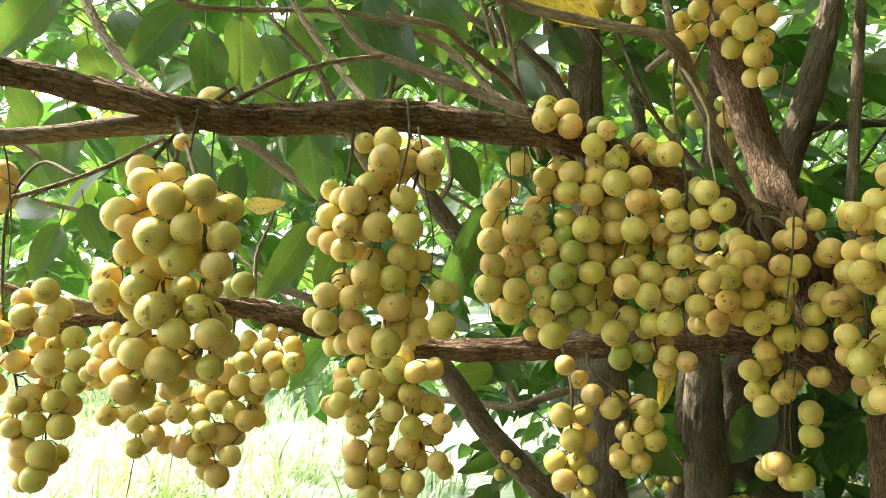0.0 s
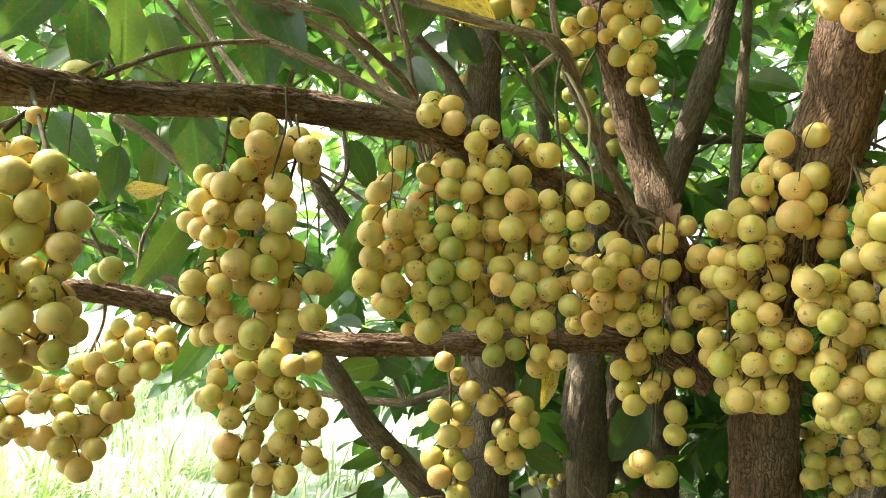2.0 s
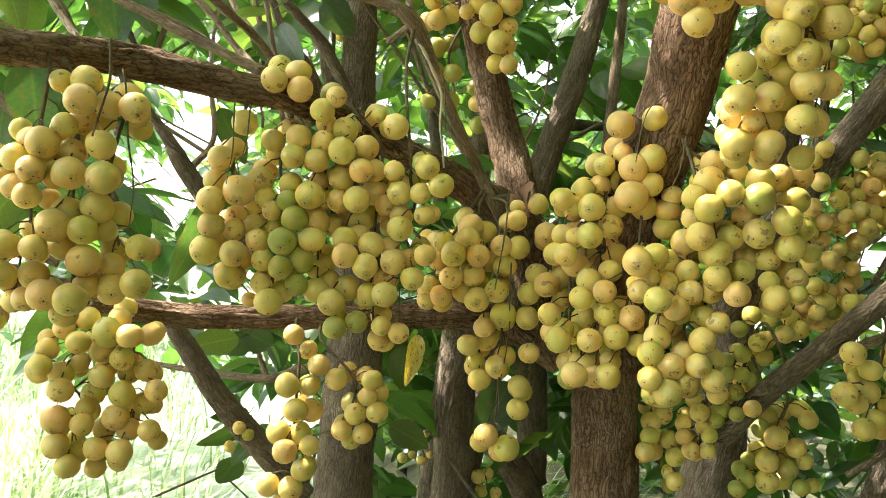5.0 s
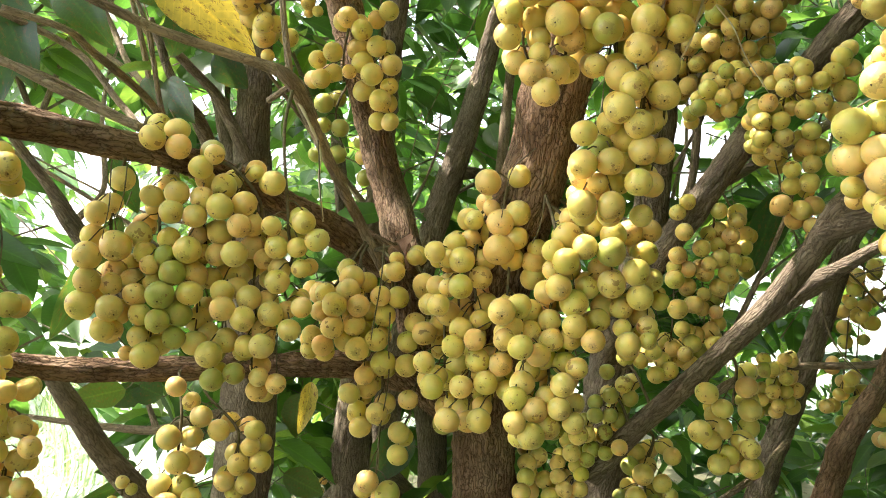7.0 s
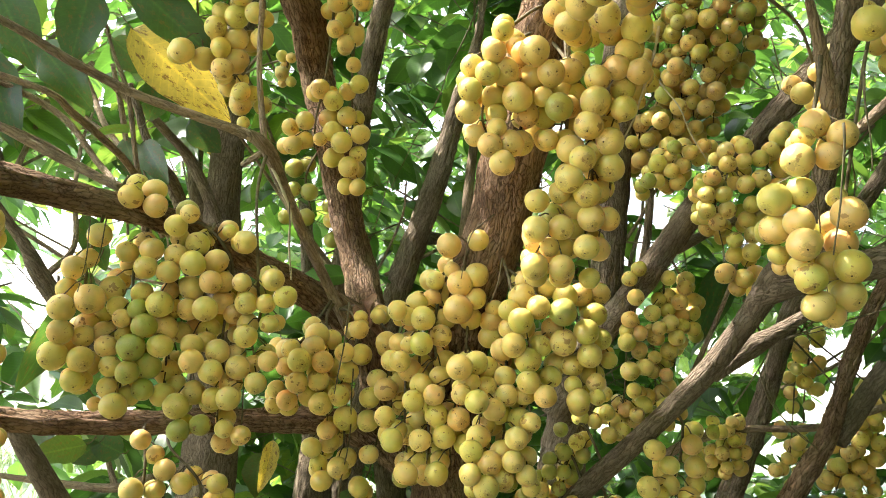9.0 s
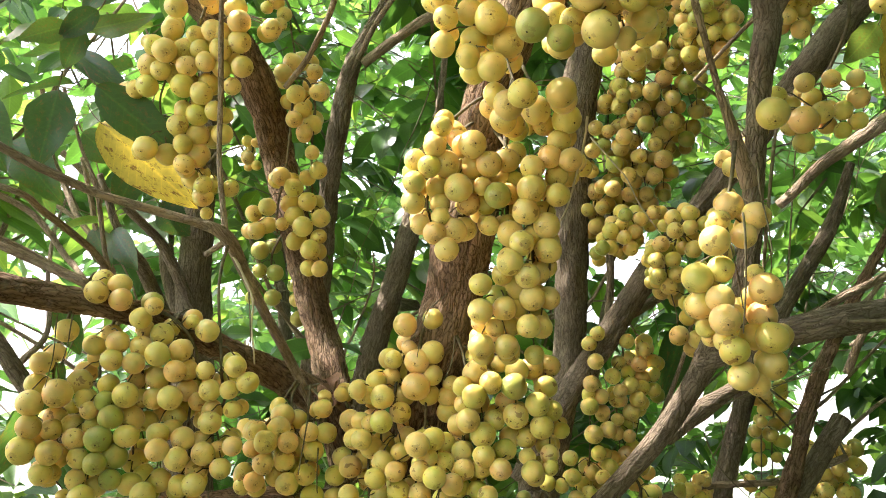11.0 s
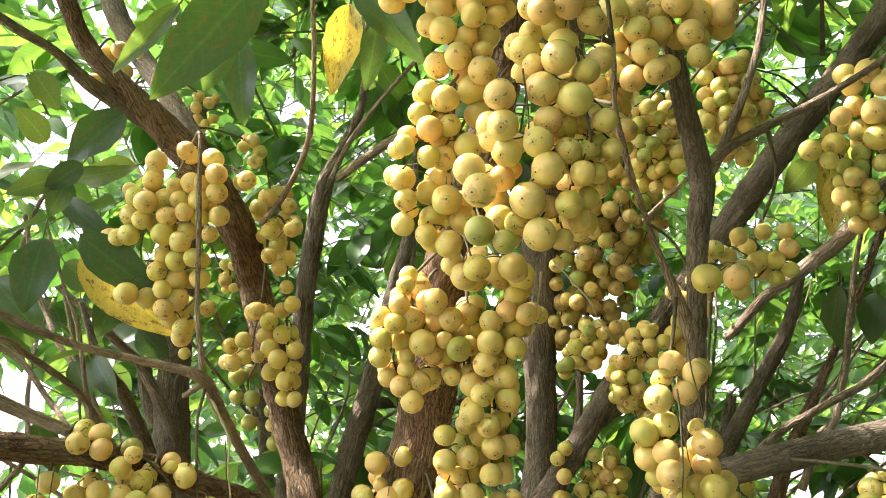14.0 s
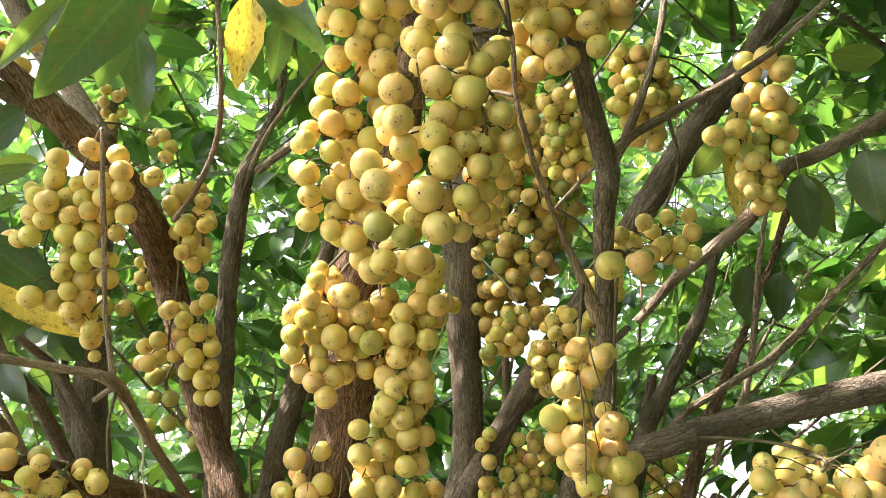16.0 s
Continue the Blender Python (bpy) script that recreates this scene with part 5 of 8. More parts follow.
bunch([(-0.521, 1.038, 1.365, 0.0140), (-0.524, 1.062, 1.337, 0.0133), (-0.527, 1.012, 1.433, 0.0167), (-0.529, 1.038, 1.327, 0.0192), (-0.534, 1.027, 1.454, 0.0152), (-0.535, 1.013, 1.322, 0.0130), (-0.535, 1.028, 1.267, 0.0169), (-0.54, 1.043, 1.22, 0.0156), (-0.542, 1.028, 1.375, 0.0154), (-0.544, 1.019, 1.292, 0.0137), (-0.56, 1.014, 1.412, 0.0190), (-0.569, 1.037, 1.584, 0.0195), (-0.571, 1.028, 1.346, 0.0169), (-0.574, 1.049, 1.615, 0.0211), (-0.576, 1.008, 1.596, 0.0190), (-0.578, 1.027, 1.432, 0.0176), (-0.58, 1.019, 1.383, 0.0176)], ())
bunch([(-0.13, 0.887, 1.433, 0.0139), (-0.126, 0.904, 1.548, 0.0143), (-0.125, 0.853, 1.437, 0.0141), (-0.124, 0.853, 1.466, 0.0141), (-0.123, 0.872, 1.551, 0.0144), (-0.121, 0.868, 1.522, 0.0136), (-0.116, 0.944, 1.481, 0.0145), (-0.111, 0.876, 1.57, 0.0130), (-0.109, 0.891, 1.482, 0.0114), (-0.106, 0.854, 1.514, 0.0135), (-0.105, 0.866, 1.413, 0.0130), (-0.103, 0.851, 1.539, 0.0141), (-0.098, 0.865, 1.437, 0.0146), (-0.095, 0.893, 1.513, 0.0114), (-0.096, 0.848, 1.464, 0.0133), (-0.095, 0.853, 1.566, 0.0161), (-0.085, 0.894, 1.585, 0.0143), (-0.086, 0.853, 1.419, 0.0160), (-0.085, 0.872, 1.537, 0.0150), (-0.084, 0.864, 1.629, 0.0117)], ())
bunch([(-0.081, 0.923, 1.503, 0.0145), (-0.081, 0.852, 1.487, 0.0166), (-0.077, 0.859, 1.585, 0.0130), (-0.076, 0.875, 1.467, 0.0144), (-0.074, 0.874, 1.502, 0.0144), (-0.071, 0.872, 1.56, 0.0144), (-0.07, 0.894, 1.615, 0.0134), (-0.07, 0.872, 1.4, 0.0144), (-0.069, 0.851, 1.538, 0.0166), (-0.063, 0.892, 1.576, 0.0141), (-0.063, 0.875, 1.593, 0.0149), (-0.061, 0.909, 1.451, 0.0137), (-0.061, 0.841, 1.609, 0.0159), (-0.06, 0.846, 1.416, 0.0165), (-0.059, 0.855, 1.63, 0.0153), (-0.053, 0.892, 1.485, 0.0134), (-0.053, 0.85, 1.484, 0.0147), (-0.052, 0.856, 1.454, 0.0173), (-0.051, 0.872, 1.427, 0.0144)], (6,))
bunch([(-0.047, 0.867, 1.533, 0.0130), (-0.043, 0.859, 1.507, 0.0165), (-0.041, 0.85, 1.568, 0.0153), (-0.038, 0.89, 1.54, 0.0140), (-0.038, 0.864, 1.61, 0.0143), (-0.036, 0.871, 1.485, 0.0124), (-0.037, 0.845, 1.536, 0.0165), (-0.031, 0.939, 1.464, 0.0146), (-0.031, 0.899, 1.422, 0.0150), (-0.031, 0.895, 1.466, 0.0130), (-0.03, 0.88, 1.449, 0.0144), (-0.027, 0.899, 1.626, 0.0149), (-0.026, 0.883, 1.501, 0.0144), (-0.026, 0.871, 1.427, 0.0151), (-0.014, 0.879, 1.605, 0.0136), (-0.013, 0.853, 1.608, 0.0154), (-0.001, 0.847, 1.434, 0.0152), (-0.001, 0.856, 1.47, 0.0135), (0.006, 0.877, 1.468, 0.0131)], (3,))
bunch([(-0.001, 1.098, 1.282, 0.0148), (-0.007, 1.101, 1.23, 0.0148), (-0.014, 1.154, 1.351, 0.0155), (-0.015, 1.127, 1.351, 0.0169), (-0.017, 1.119, 1.305, 0.0151), (-0.017, 1.124, 1.261, 0.0160), (-0.035, 1.125, 1.226, 0.0160), (-0.037, 1.094, 1.352, 0.0172), (-0.039, 1.131, 1.301, 0.0160), (-0.04, 1.159, 1.237, 0.0151), (-0.041, 1.1, 1.202, 0.0172), (-0.043, 1.104, 1.276, 0.0173), (-0.046, 1.107, 1.321, 0.0157), (-0.05, 1.109, 1.245, 0.0174), (-0.055, 1.13, 1.369, 0.0160), (-0.062, 1.16, 1.352, 0.0156), (-0.065, 1.106, 1.354, 0.0206), (-0.067, 1.138, 1.223, 0.0153), (-0.067, 1.147, 1.195, 0.0161), (-0.069, 1.108, 1.297, 0.0166), (-0.071, 1.105, 1.205, 0.0157)], (18,))
bunch([(-0.074, 1.126, 1.328, 0.0160), (-0.074, 1.129, 1.175, 0.0152), (-0.081, 1.164, 1.274, 0.0166), (-0.083, 1.137, 1.27, 0.0160), (-0.088, 1.119, 1.255, 0.0142), (-0.089, 1.103, 1.237, 0.0149), (-0.092, 1.166, 1.24, 0.0155), (-0.094, 1.127, 1.369, 0.0160), (-0.098, 1.128, 1.194, 0.0166), (-0.1, 1.107, 1.34, 0.0157), (-0.102, 1.136, 1.31, 0.0143), (-0.103, 1.103, 1.183, 0.0166), (-0.117, 1.105, 1.279, 0.0166), (-0.119, 1.116, 1.356, 0.0142), (-0.119, 1.106, 1.209, 0.0173), (-0.121, 1.106, 1.242, 0.0182), (-0.121, 1.126, 1.296, 0.0167), (-0.124, 1.141, 1.223, 0.0150), (-0.137, 1.114, 1.329, 0.0148), (-0.141, 1.099, 1.311, 0.0149), (-0.151, 1.141, 1.296, 0.0161)], (2,))
bunch([(0.121, 0.952, 1.67, 0.0159), (0.128, 0.98, 1.69, 0.0148), (0.148, 0.966, 1.684, 0.0159), (0.151, 0.954, 1.662, 0.0155)], ())
bunch([(0.064, 1.04, 1.552, 0.0153), (0.055, 0.982, 1.469, 0.0182), (0.061, 1.002, 1.551, 0.0150), (0.058, 0.976, 1.527, 0.0174), (0.06, 0.978, 1.498, 0.0160), (0.075, 1.02, 1.592, 0.0136), (0.066, 0.978, 1.578, 0.0154), (0.084, 1.028, 1.498, 0.0145), (0.087, 1.02, 1.436, 0.0150), (0.081, 0.99, 1.592, 0.0128), (0.088, 1.005, 1.51, 0.0161), (0.081, 0.973, 1.441, 0.0147), (0.086, 0.985, 1.495, 0.0143), (0.106, 1.054, 1.523, 0.0137), (0.091, 0.994, 1.441, 0.0128), (0.087, 0.968, 1.467, 0.0160), (0.089, 0.967, 1.54, 0.0188), (0.099, 1.001, 1.459, 0.0128), (0.091, 0.965, 1.619, 0.0153), (0.105, 1.017, 1.522, 0.0128), (0.108, 0.993, 1.413, 0.0093), (0.122, 1.041, 1.535, 0.0149)], (13,))
bunch([(0.11, 0.992, 1.5, 0.0161), (0.113, 0.989, 1.556, 0.0165), (0.125, 1.027, 1.435, 0.0150), (0.114, 0.972, 1.484, 0.0149), (0.121, 0.98, 1.534, 0.0135), (0.125, 0.986, 1.604, 0.0150), (0.121, 0.969, 1.461, 0.0140), (0.121, 0.97, 1.434, 0.0139), (0.128, 0.967, 1.52, 0.0119), (0.134, 0.981, 1.5, 0.0135), (0.13, 0.958, 1.414, 0.0168), (0.148, 1.007, 1.447, 0.0142), (0.148, 0.994, 1.589, 0.0143), (0.145, 0.978, 1.425, 0.0149), (0.141, 0.952, 1.455, 0.0146), (0.148, 0.975, 1.553, 0.0142), (0.142, 0.953, 1.485, 0.0174), (0.145, 0.962, 1.532, 0.0132), (0.148, 0.954, 1.584, 0.0146), (0.158, 0.992, 1.52, 0.0150), (0.153, 0.958, 1.607, 0.0154), (0.154, 0.953, 1.512, 0.0161)], (14, 16, 17, 21))
bunch([(0.161, 0.96, 1.435, 0.0140), (0.164, 0.961, 1.464, 0.0167), (0.173, 0.987, 1.582, 0.0134), (0.169, 0.951, 1.54, 0.0168), (0.192, 1.025, 1.565, 0.0139), (0.181, 0.98, 1.56, 0.0123), (0.175, 0.951, 1.581, 0.0147), (0.175, 0.952, 1.489, 0.0161), (0.179, 0.967, 1.511, 0.0171), (0.19, 0.997, 1.456, 0.0172), (0.178, 0.947, 1.639, 0.0147), (0.185, 0.971, 1.628, 0.0129), (0.185, 0.969, 1.429, 0.0164), (0.182, 0.955, 1.603, 0.0147), (0.192, 0.99, 1.666, 0.0152), (0.189, 0.976, 1.537, 0.0136), (0.204, 1.015, 1.432, 0.0138), (0.2, 0.983, 1.508, 0.0138), (0.201, 0.983, 1.441, 0.0139), (0.203, 0.988, 1.568, 0.0138), (0.192, 0.94, 1.655, 0.0125), (0.211, 1.006, 1.538, 0.0146)], (0, 1, 4, 14))
bunch([(0.21, 0.992, 1.418, 0.0150), (0.204, 0.959, 1.537, 0.0143), (0.206, 0.963, 1.564, 0.0157), (0.201, 0.943, 1.418, 0.0161), (0.207, 0.963, 1.621, 0.0157), (0.215, 0.986, 1.627, 0.0142), (0.202, 0.936, 1.593, 0.0167), (0.215, 0.983, 1.488, 0.0133), (0.206, 0.937, 1.389, 0.0139), (0.216, 0.972, 1.394, 0.0136), (0.212, 0.946, 1.493, 0.0147), (0.212, 0.931, 1.473, 0.0153), (0.221, 0.961, 1.434, 0.0157), (0.242, 1.017, 1.523, 0.0133), (0.235, 0.99, 1.575, 0.0148), (0.222, 0.934, 1.538, 0.0160), (0.233, 0.976, 1.515, 0.0154), (0.239, 0.996, 1.606, 0.0138), (0.23, 0.959, 1.498, 0.0142), (0.225, 0.932, 1.572, 0.0146), (0.231, 0.949, 1.6, 0.0163), (0.247, 0.998, 1.648, 0.0150)], (0, 8))
bunch([(0.256, 1.033, 1.56, 0.0144), (0.246, 0.995, 1.523, 0.0142), (0.231, 0.937, 1.397, 0.0133), (0.25, 1.007, 1.58, 0.0138), (0.242, 0.962, 1.422, 0.0136), (0.236, 0.929, 1.462, 0.0153), (0.243, 0.954, 1.575, 0.0143), (0.245, 0.962, 1.549, 0.0150), (0.243, 0.947, 1.64, 0.0092), (0.243, 0.941, 1.487, 0.0156), (0.244, 0.94, 1.429, 0.0147), (0.269, 1.008, 1.529, 0.0153), (0.267, 0.995, 1.446, 0.0150), (0.264, 0.977, 1.632, 0.0151), (0.266, 0.978, 1.403, 0.0134), (0.259, 0.951, 1.535, 0.0129), (0.26, 0.948, 1.376, 0.0136), (0.268, 0.976, 1.432, 0.0151), (0.274, 0.988, 1.369, 0.0132), (0.259, 0.929, 1.394, 0.0119), (0.264, 0.945, 1.448, 0.0150)], (2,))
bunch([(0.259, 0.921, 1.431, 0.0153), (0.267, 0.947, 1.485, 0.0135), (0.262, 0.929, 1.626, 0.0154), (0.262, 0.924, 1.574, 0.0125), (0.274, 0.963, 1.471, 0.0140), (0.276, 0.965, 1.562, 0.0135), (0.268, 0.928, 1.469, 0.0154), (0.27, 0.926, 1.549, 0.0147), (0.277, 0.942, 1.524, 0.0142), (0.273, 0.925, 1.508, 0.0154), (0.279, 0.925, 1.387, 0.0126), (0.288, 0.94, 1.474, 0.0128), (0.297, 0.973, 1.572, 0.0145), (0.29, 0.92, 1.451, 0.0140), (0.297, 0.936, 1.586, 0.0149), (0.293, 0.917, 1.55, 0.0126), (0.304, 0.949, 1.485, 0.0135), (0.3, 0.92, 1.525, 0.0126), (0.298, 0.91, 1.58, 0.0146), (0.302, 0.913, 1.479, 0.0132), (0.315, 0.908, 1.56, 0.0153)], (12,))
bunch([(0.149, 1.138, 1.148, 0.0166), (0.159, 1.141, 1.22, 0.0174), (0.166, 1.128, 1.288, 0.0173), (0.169, 1.131, 1.122, 0.0165), (0.168, 1.125, 1.198, 0.0173), (0.171, 1.132, 1.357, 0.0149), (0.179, 1.124, 1.147, 0.0173), (0.179, 1.122, 1.255, 0.0173), (0.188, 1.138, 1.22, 0.0166), (0.193, 1.146, 1.335, 0.0143), (0.197, 1.138, 1.287, 0.0159), (0.192, 1.116, 1.118, 0.0164), (0.194, 1.121, 1.174, 0.0173)], ())
bunch([(0.202, 1.138, 1.252, 0.0168), (0.201, 1.122, 1.207, 0.0141), (0.207, 1.119, 1.318, 0.0157), (0.231, 1.114, 1.3, 0.0157), (0.242, 1.11, 1.231, 0.0149), (0.258, 1.121, 1.215, 0.0142), (0.259, 1.103, 1.255, 0.0157), (0.271, 1.106, 1.228, 0.0149), (0.274, 1.101, 1.28, 0.0140), (0.278, 1.095, 1.303, 0.0148), (0.288, 1.098, 1.259, 0.0157), (0.293, 1.117, 1.281, 0.0135)], ())
bunch([(0.348, 1.101, 1.416, 0.0148), (0.343, 1.079, 1.431, 0.0137), (0.358, 1.103, 1.496, 0.0159), (0.34, 1.057, 1.418, 0.0121), (0.341, 1.055, 1.439, 0.0137), (0.351, 1.052, 1.472, 0.0145), (0.375, 1.106, 1.459, 0.0159), (0.363, 1.074, 1.417, 0.0160), (0.357, 1.056, 1.497, 0.0146), (0.354, 1.04, 1.426, 0.0152), (0.373, 1.066, 1.48, 0.0145), (0.364, 1.03, 1.451, 0.0159), (0.399, 1.118, 1.531, 0.0158), (0.387, 1.087, 1.501, 0.0151), (0.365, 1.03, 1.482, 0.0175), (0.39, 1.075, 1.534, 0.0137), (0.388, 1.049, 1.434, 0.0171), (0.384, 1.033, 1.502, 0.0168)], (12,))
bunch([(0.392, 1.053, 1.52, 0.0179), (0.393, 1.032, 1.363, 0.0152), (0.394, 1.031, 1.456, 0.0160), (0.417, 1.078, 1.418, 0.0145), (0.417, 1.077, 1.328, 0.0156), (0.419, 1.08, 1.445, 0.0142), (0.396, 1.021, 1.482, 0.0159), (0.411, 1.055, 1.444, 0.0146), (0.398, 1.022, 1.424, 0.0167), (0.408, 1.045, 1.339, 0.0138), (0.417, 1.064, 1.515, 0.0149), (0.434, 1.098, 1.475, 0.0157), (0.428, 1.078, 1.382, 0.0143), (0.423, 1.061, 1.474, 0.0141), (0.409, 1.025, 1.319, 0.0159), (0.41, 1.024, 1.388, 0.0136), (0.424, 1.055, 1.391, 0.0147), (0.42, 1.041, 1.37, 0.0154)], (3, 12))
bunch([(0.43, 1.052, 1.239, 0.0151), (0.421, 1.016, 1.248, 0.0158), (0.422, 1.016, 1.437, 0.0159), (0.424, 1.012, 1.497, 0.0143), (0.435, 1.037, 1.441, 0.0145), (0.439, 1.045, 1.467, 0.0143), (0.443, 1.052, 1.331, 0.0154), (0.428, 1.014, 1.339, 0.0151), (0.446, 1.052, 1.53, 0.0149), (0.434, 1.021, 1.471, 0.0152), (0.435, 1.02, 1.406, 0.0176), (0.454, 1.056, 1.218, 0.0159), (0.444, 1.03, 1.35, 0.0152), (0.447, 1.025, 1.549, 0.0105), (0.443, 1.014, 1.531, 0.0143), (0.458, 1.041, 1.495, 0.0155), (0.448, 1.014, 1.497, 0.0151), (0.45, 1.017, 1.231, 0.0176)], ())
bunch([(0.459, 1.01, 1.314, 0.0151), (0.459, 1.009, 1.284, 0.0151), (0.479, 1.054, 1.3, 0.0152), (0.481, 1.055, 1.402, 0.0149), (0.465, 1.01, 1.404, 0.0159), (0.466, 1.013, 1.436, 0.0152), (0.471, 1.018, 1.553, 0.0121), (0.487, 1.056, 1.557, 0.0153), (0.47, 1.009, 1.358, 0.0144), (0.476, 1.014, 1.462, 0.0159), (0.498, 1.047, 1.508, 0.0159), (0.481, 0.999, 1.515, 0.0167), (0.482, 0.99, 1.45, 0.0174), (0.501, 1.029, 1.454, 0.0144), (0.505, 1, 1.461, 0.0158), (0.523, 1.036, 1.464, 0.0159), (0.514, 1.011, 1.436, 0.0145), (0.528, 1.029, 1.432, 0.0141)], ())
bunch([(0.587, 0.872, 1.567, 0.0129), (0.585, 0.876, 1.55, 0.0157), (0.586, 0.88, 1.53, 0.0161), (0.555, 0.865, 1.655, 0.0156), (0.558, 0.87, 1.578, 0.0150), (0.557, 0.869, 1.609, 0.0170), (0.556, 0.874, 1.389, 0.0143), (0.544, 0.87, 1.421, 0.0156), (0.587, 0.907, 1.387, 0.0146), (0.56, 0.887, 1.552, 0.0160), (0.534, 0.87, 1.562, 0.0199), (0.536, 0.873, 1.596, 0.0179), (0.559, 0.896, 1.407, 0.0139), (0.527, 0.874, 1.398, 0.0156), (0.52, 0.874, 1.352, 0.0157), (0.519, 0.879, 1.646, 0.0171), (0.51, 0.874, 1.45, 0.0142), (0.532, 0.894, 1.615, 0.0124), (0.532, 0.894, 1.366, 0.0131), (0.519, 0.884, 1.424, 0.0158)], ())
bunch([(0.523, 0.891, 1.474, 0.0145), (0.55, 0.918, 1.413, 0.0158), (0.523, 0.898, 1.527, 0.0153), (0.539, 0.911, 1.38, 0.0146), (0.547, 0.919, 1.619, 0.0159), (0.531, 0.907, 1.55, 0.0160), (0.537, 0.912, 1.494, 0.0163), (0.497, 0.88, 1.392, 0.0149), (0.515, 0.898, 1.347, 0.0145), (0.543, 0.924, 1.36, 0.0143), (0.51, 0.897, 1.599, 0.0130), (0.491, 0.883, 1.514, 0.0156), (0.492, 0.886, 1.547, 0.0165), (0.542, 0.929, 1.512, 0.0147), (0.535, 0.924, 1.583, 0.0160), (0.499, 0.896, 1.461, 0.0156), (0.527, 0.919, 1.434, 0.0140), (0.541, 0.932, 1.599, 0.0148), (0.482, 0.883, 1.351, 0.0163), (0.487, 0.888, 1.44, 0.0150)], ())
bunch([(0.543, 0.936, 1.552, 0.0139), (0.513, 0.914, 1.575, 0.0145), (0.535, 0.934, 1.452, 0.0137), (0.543, 0.941, 1.628, 0.0142), (0.516, 0.92, 1.357, 0.0158), (0.547, 0.946, 1.358, 0.0138), (0.511, 0.92, 1.602, 0.0154), (0.519, 0.93, 1.557, 0.0151), (0.491, 0.91, 1.568, 0.0152), (0.546, 0.956, 1.599, 0.0145), (0.509, 0.927, 1.414, 0.0160), (0.483, 0.906, 1.512, 0.0123), (0.532, 0.948, 1.577, 0.0147), (0.48, 0.906, 1.549, 0.0123), (0.49, 0.918, 1.341, 0.0141), (0.459, 0.893, 1.555, 0.0135), (0.466, 0.9, 1.389, 0.0161), (0.471, 0.905, 1.49, 0.0145), (0.514, 0.94, 1.487, 0.0164)], (5, 14))
bunch([(0.508, 0.936, 1.34, 0.0138), (0.496, 0.928, 1.395, 0.0146), (0.538, 0.963, 1.337, 0.0141), (0.492, 0.925, 1.479, 0.0164), (0.512, 0.943, 1.36, 0.0131), (0.502, 0.935, 1.573, 0.0143), (0.478, 0.918, 1.4, 0.0142), (0.522, 0.964, 1.365, 0.0156), (0.526, 0.971, 1.409, 0.0138), (0.461, 0.92, 1.417, 0.0146), (0.5, 0.955, 1.546, 0.0143), (0.48, 0.939, 1.513, 0.0153), (0.499, 0.955, 1.517, 0.0149), (0.475, 0.939, 1.558, 0.0150), (0.503, 0.962, 1.482, 0.0153), (0.469, 0.935, 1.49, 0.0145), (0.527, 0.988, 1.387, 0.0158), (0.478, 0.951, 1.392, 0.0151), (0.541, 1.013, 1.357, 0.0144)], ())
bunch([(0.514, 0.805, 1.487, 0.0164), (0.52, 0.807, 1.455, 0.0133), (0.542, 0.857, 1.492, 0.0143), (0.534, 0.817, 1.469, 0.0138), (0.53, 0.791, 1.363, 0.0137), (0.532, 0.788, 1.448, 0.0150), (0.536, 0.805, 1.388, 0.0147), (0.54, 0.815, 1.494, 0.0154), (0.547, 0.813, 1.343, 0.0134), (0.549, 0.816, 1.405, 0.0153), (0.551, 0.79, 1.348, 0.0157), (0.557, 0.819, 1.465, 0.0140), (0.561, 0.829, 1.489, 0.0151), (0.563, 0.832, 1.418, 0.0151), (0.57, 0.856, 1.393, 0.0134), (0.558, 0.797, 1.376, 0.0152), (0.561, 0.801, 1.439, 0.0147), (0.571, 0.843, 1.335, 0.0138), (0.58, 0.875, 1.399, 0.0132)], (14,))
bunch([(0.586, 0.864, 1.481, 0.0141), (0.577, 0.821, 1.512, 0.0150), (0.572, 0.796, 1.561, 0.0140), (0.581, 0.829, 1.433, 0.0147), (0.577, 0.806, 1.539, 0.0128), (0.577, 0.806, 1.389, 0.0146), (0.576, 0.8, 1.357, 0.0153), (0.578, 0.811, 1.479, 0.0140), (0.573, 0.781, 1.518, 0.0157), (0.578, 0.803, 1.457, 0.0147), (0.595, 0.872, 1.418, 0.0136), (0.589, 0.839, 1.453, 0.0135), (0.59, 0.834, 1.368, 0.0137), (0.579, 0.777, 1.548, 0.0163), (0.581, 0.782, 1.38, 0.0137), (0.597, 0.844, 1.388, 0.0137), (0.584, 0.782, 1.407, 0.0144), (0.594, 0.818, 1.35, 0.0131), (0.59, 0.799, 1.579, 0.0176)], (17,))
bunch([(0.598, 0.838, 1.522, 0.0132), (0.599, 0.808, 1.602, 0.0140), (0.607, 0.841, 1.583, 0.0146), (0.6, 0.809, 1.429, 0.0153), (0.595, 0.783, 1.501, 0.0166), (0.603, 0.815, 1.543, 0.0152), (0.595, 0.779, 1.475, 0.0151), (0.612, 0.854, 1.503, 0.0145), (0.601, 0.799, 1.459, 0.0134), (0.609, 0.831, 1.451, 0.0136), (0.614, 0.851, 1.606, 0.0145), (0.599, 0.78, 1.364, 0.0131), (0.606, 0.811, 1.501, 0.0149), (0.601, 0.774, 1.566, 0.0151), (0.604, 0.786, 1.426, 0.0133), (0.607, 0.797, 1.384, 0.0134), (0.619, 0.85, 1.428, 0.0136), (0.614, 0.827, 1.408, 0.0137), (0.614, 0.795, 1.348, 0.0121)], (7,))
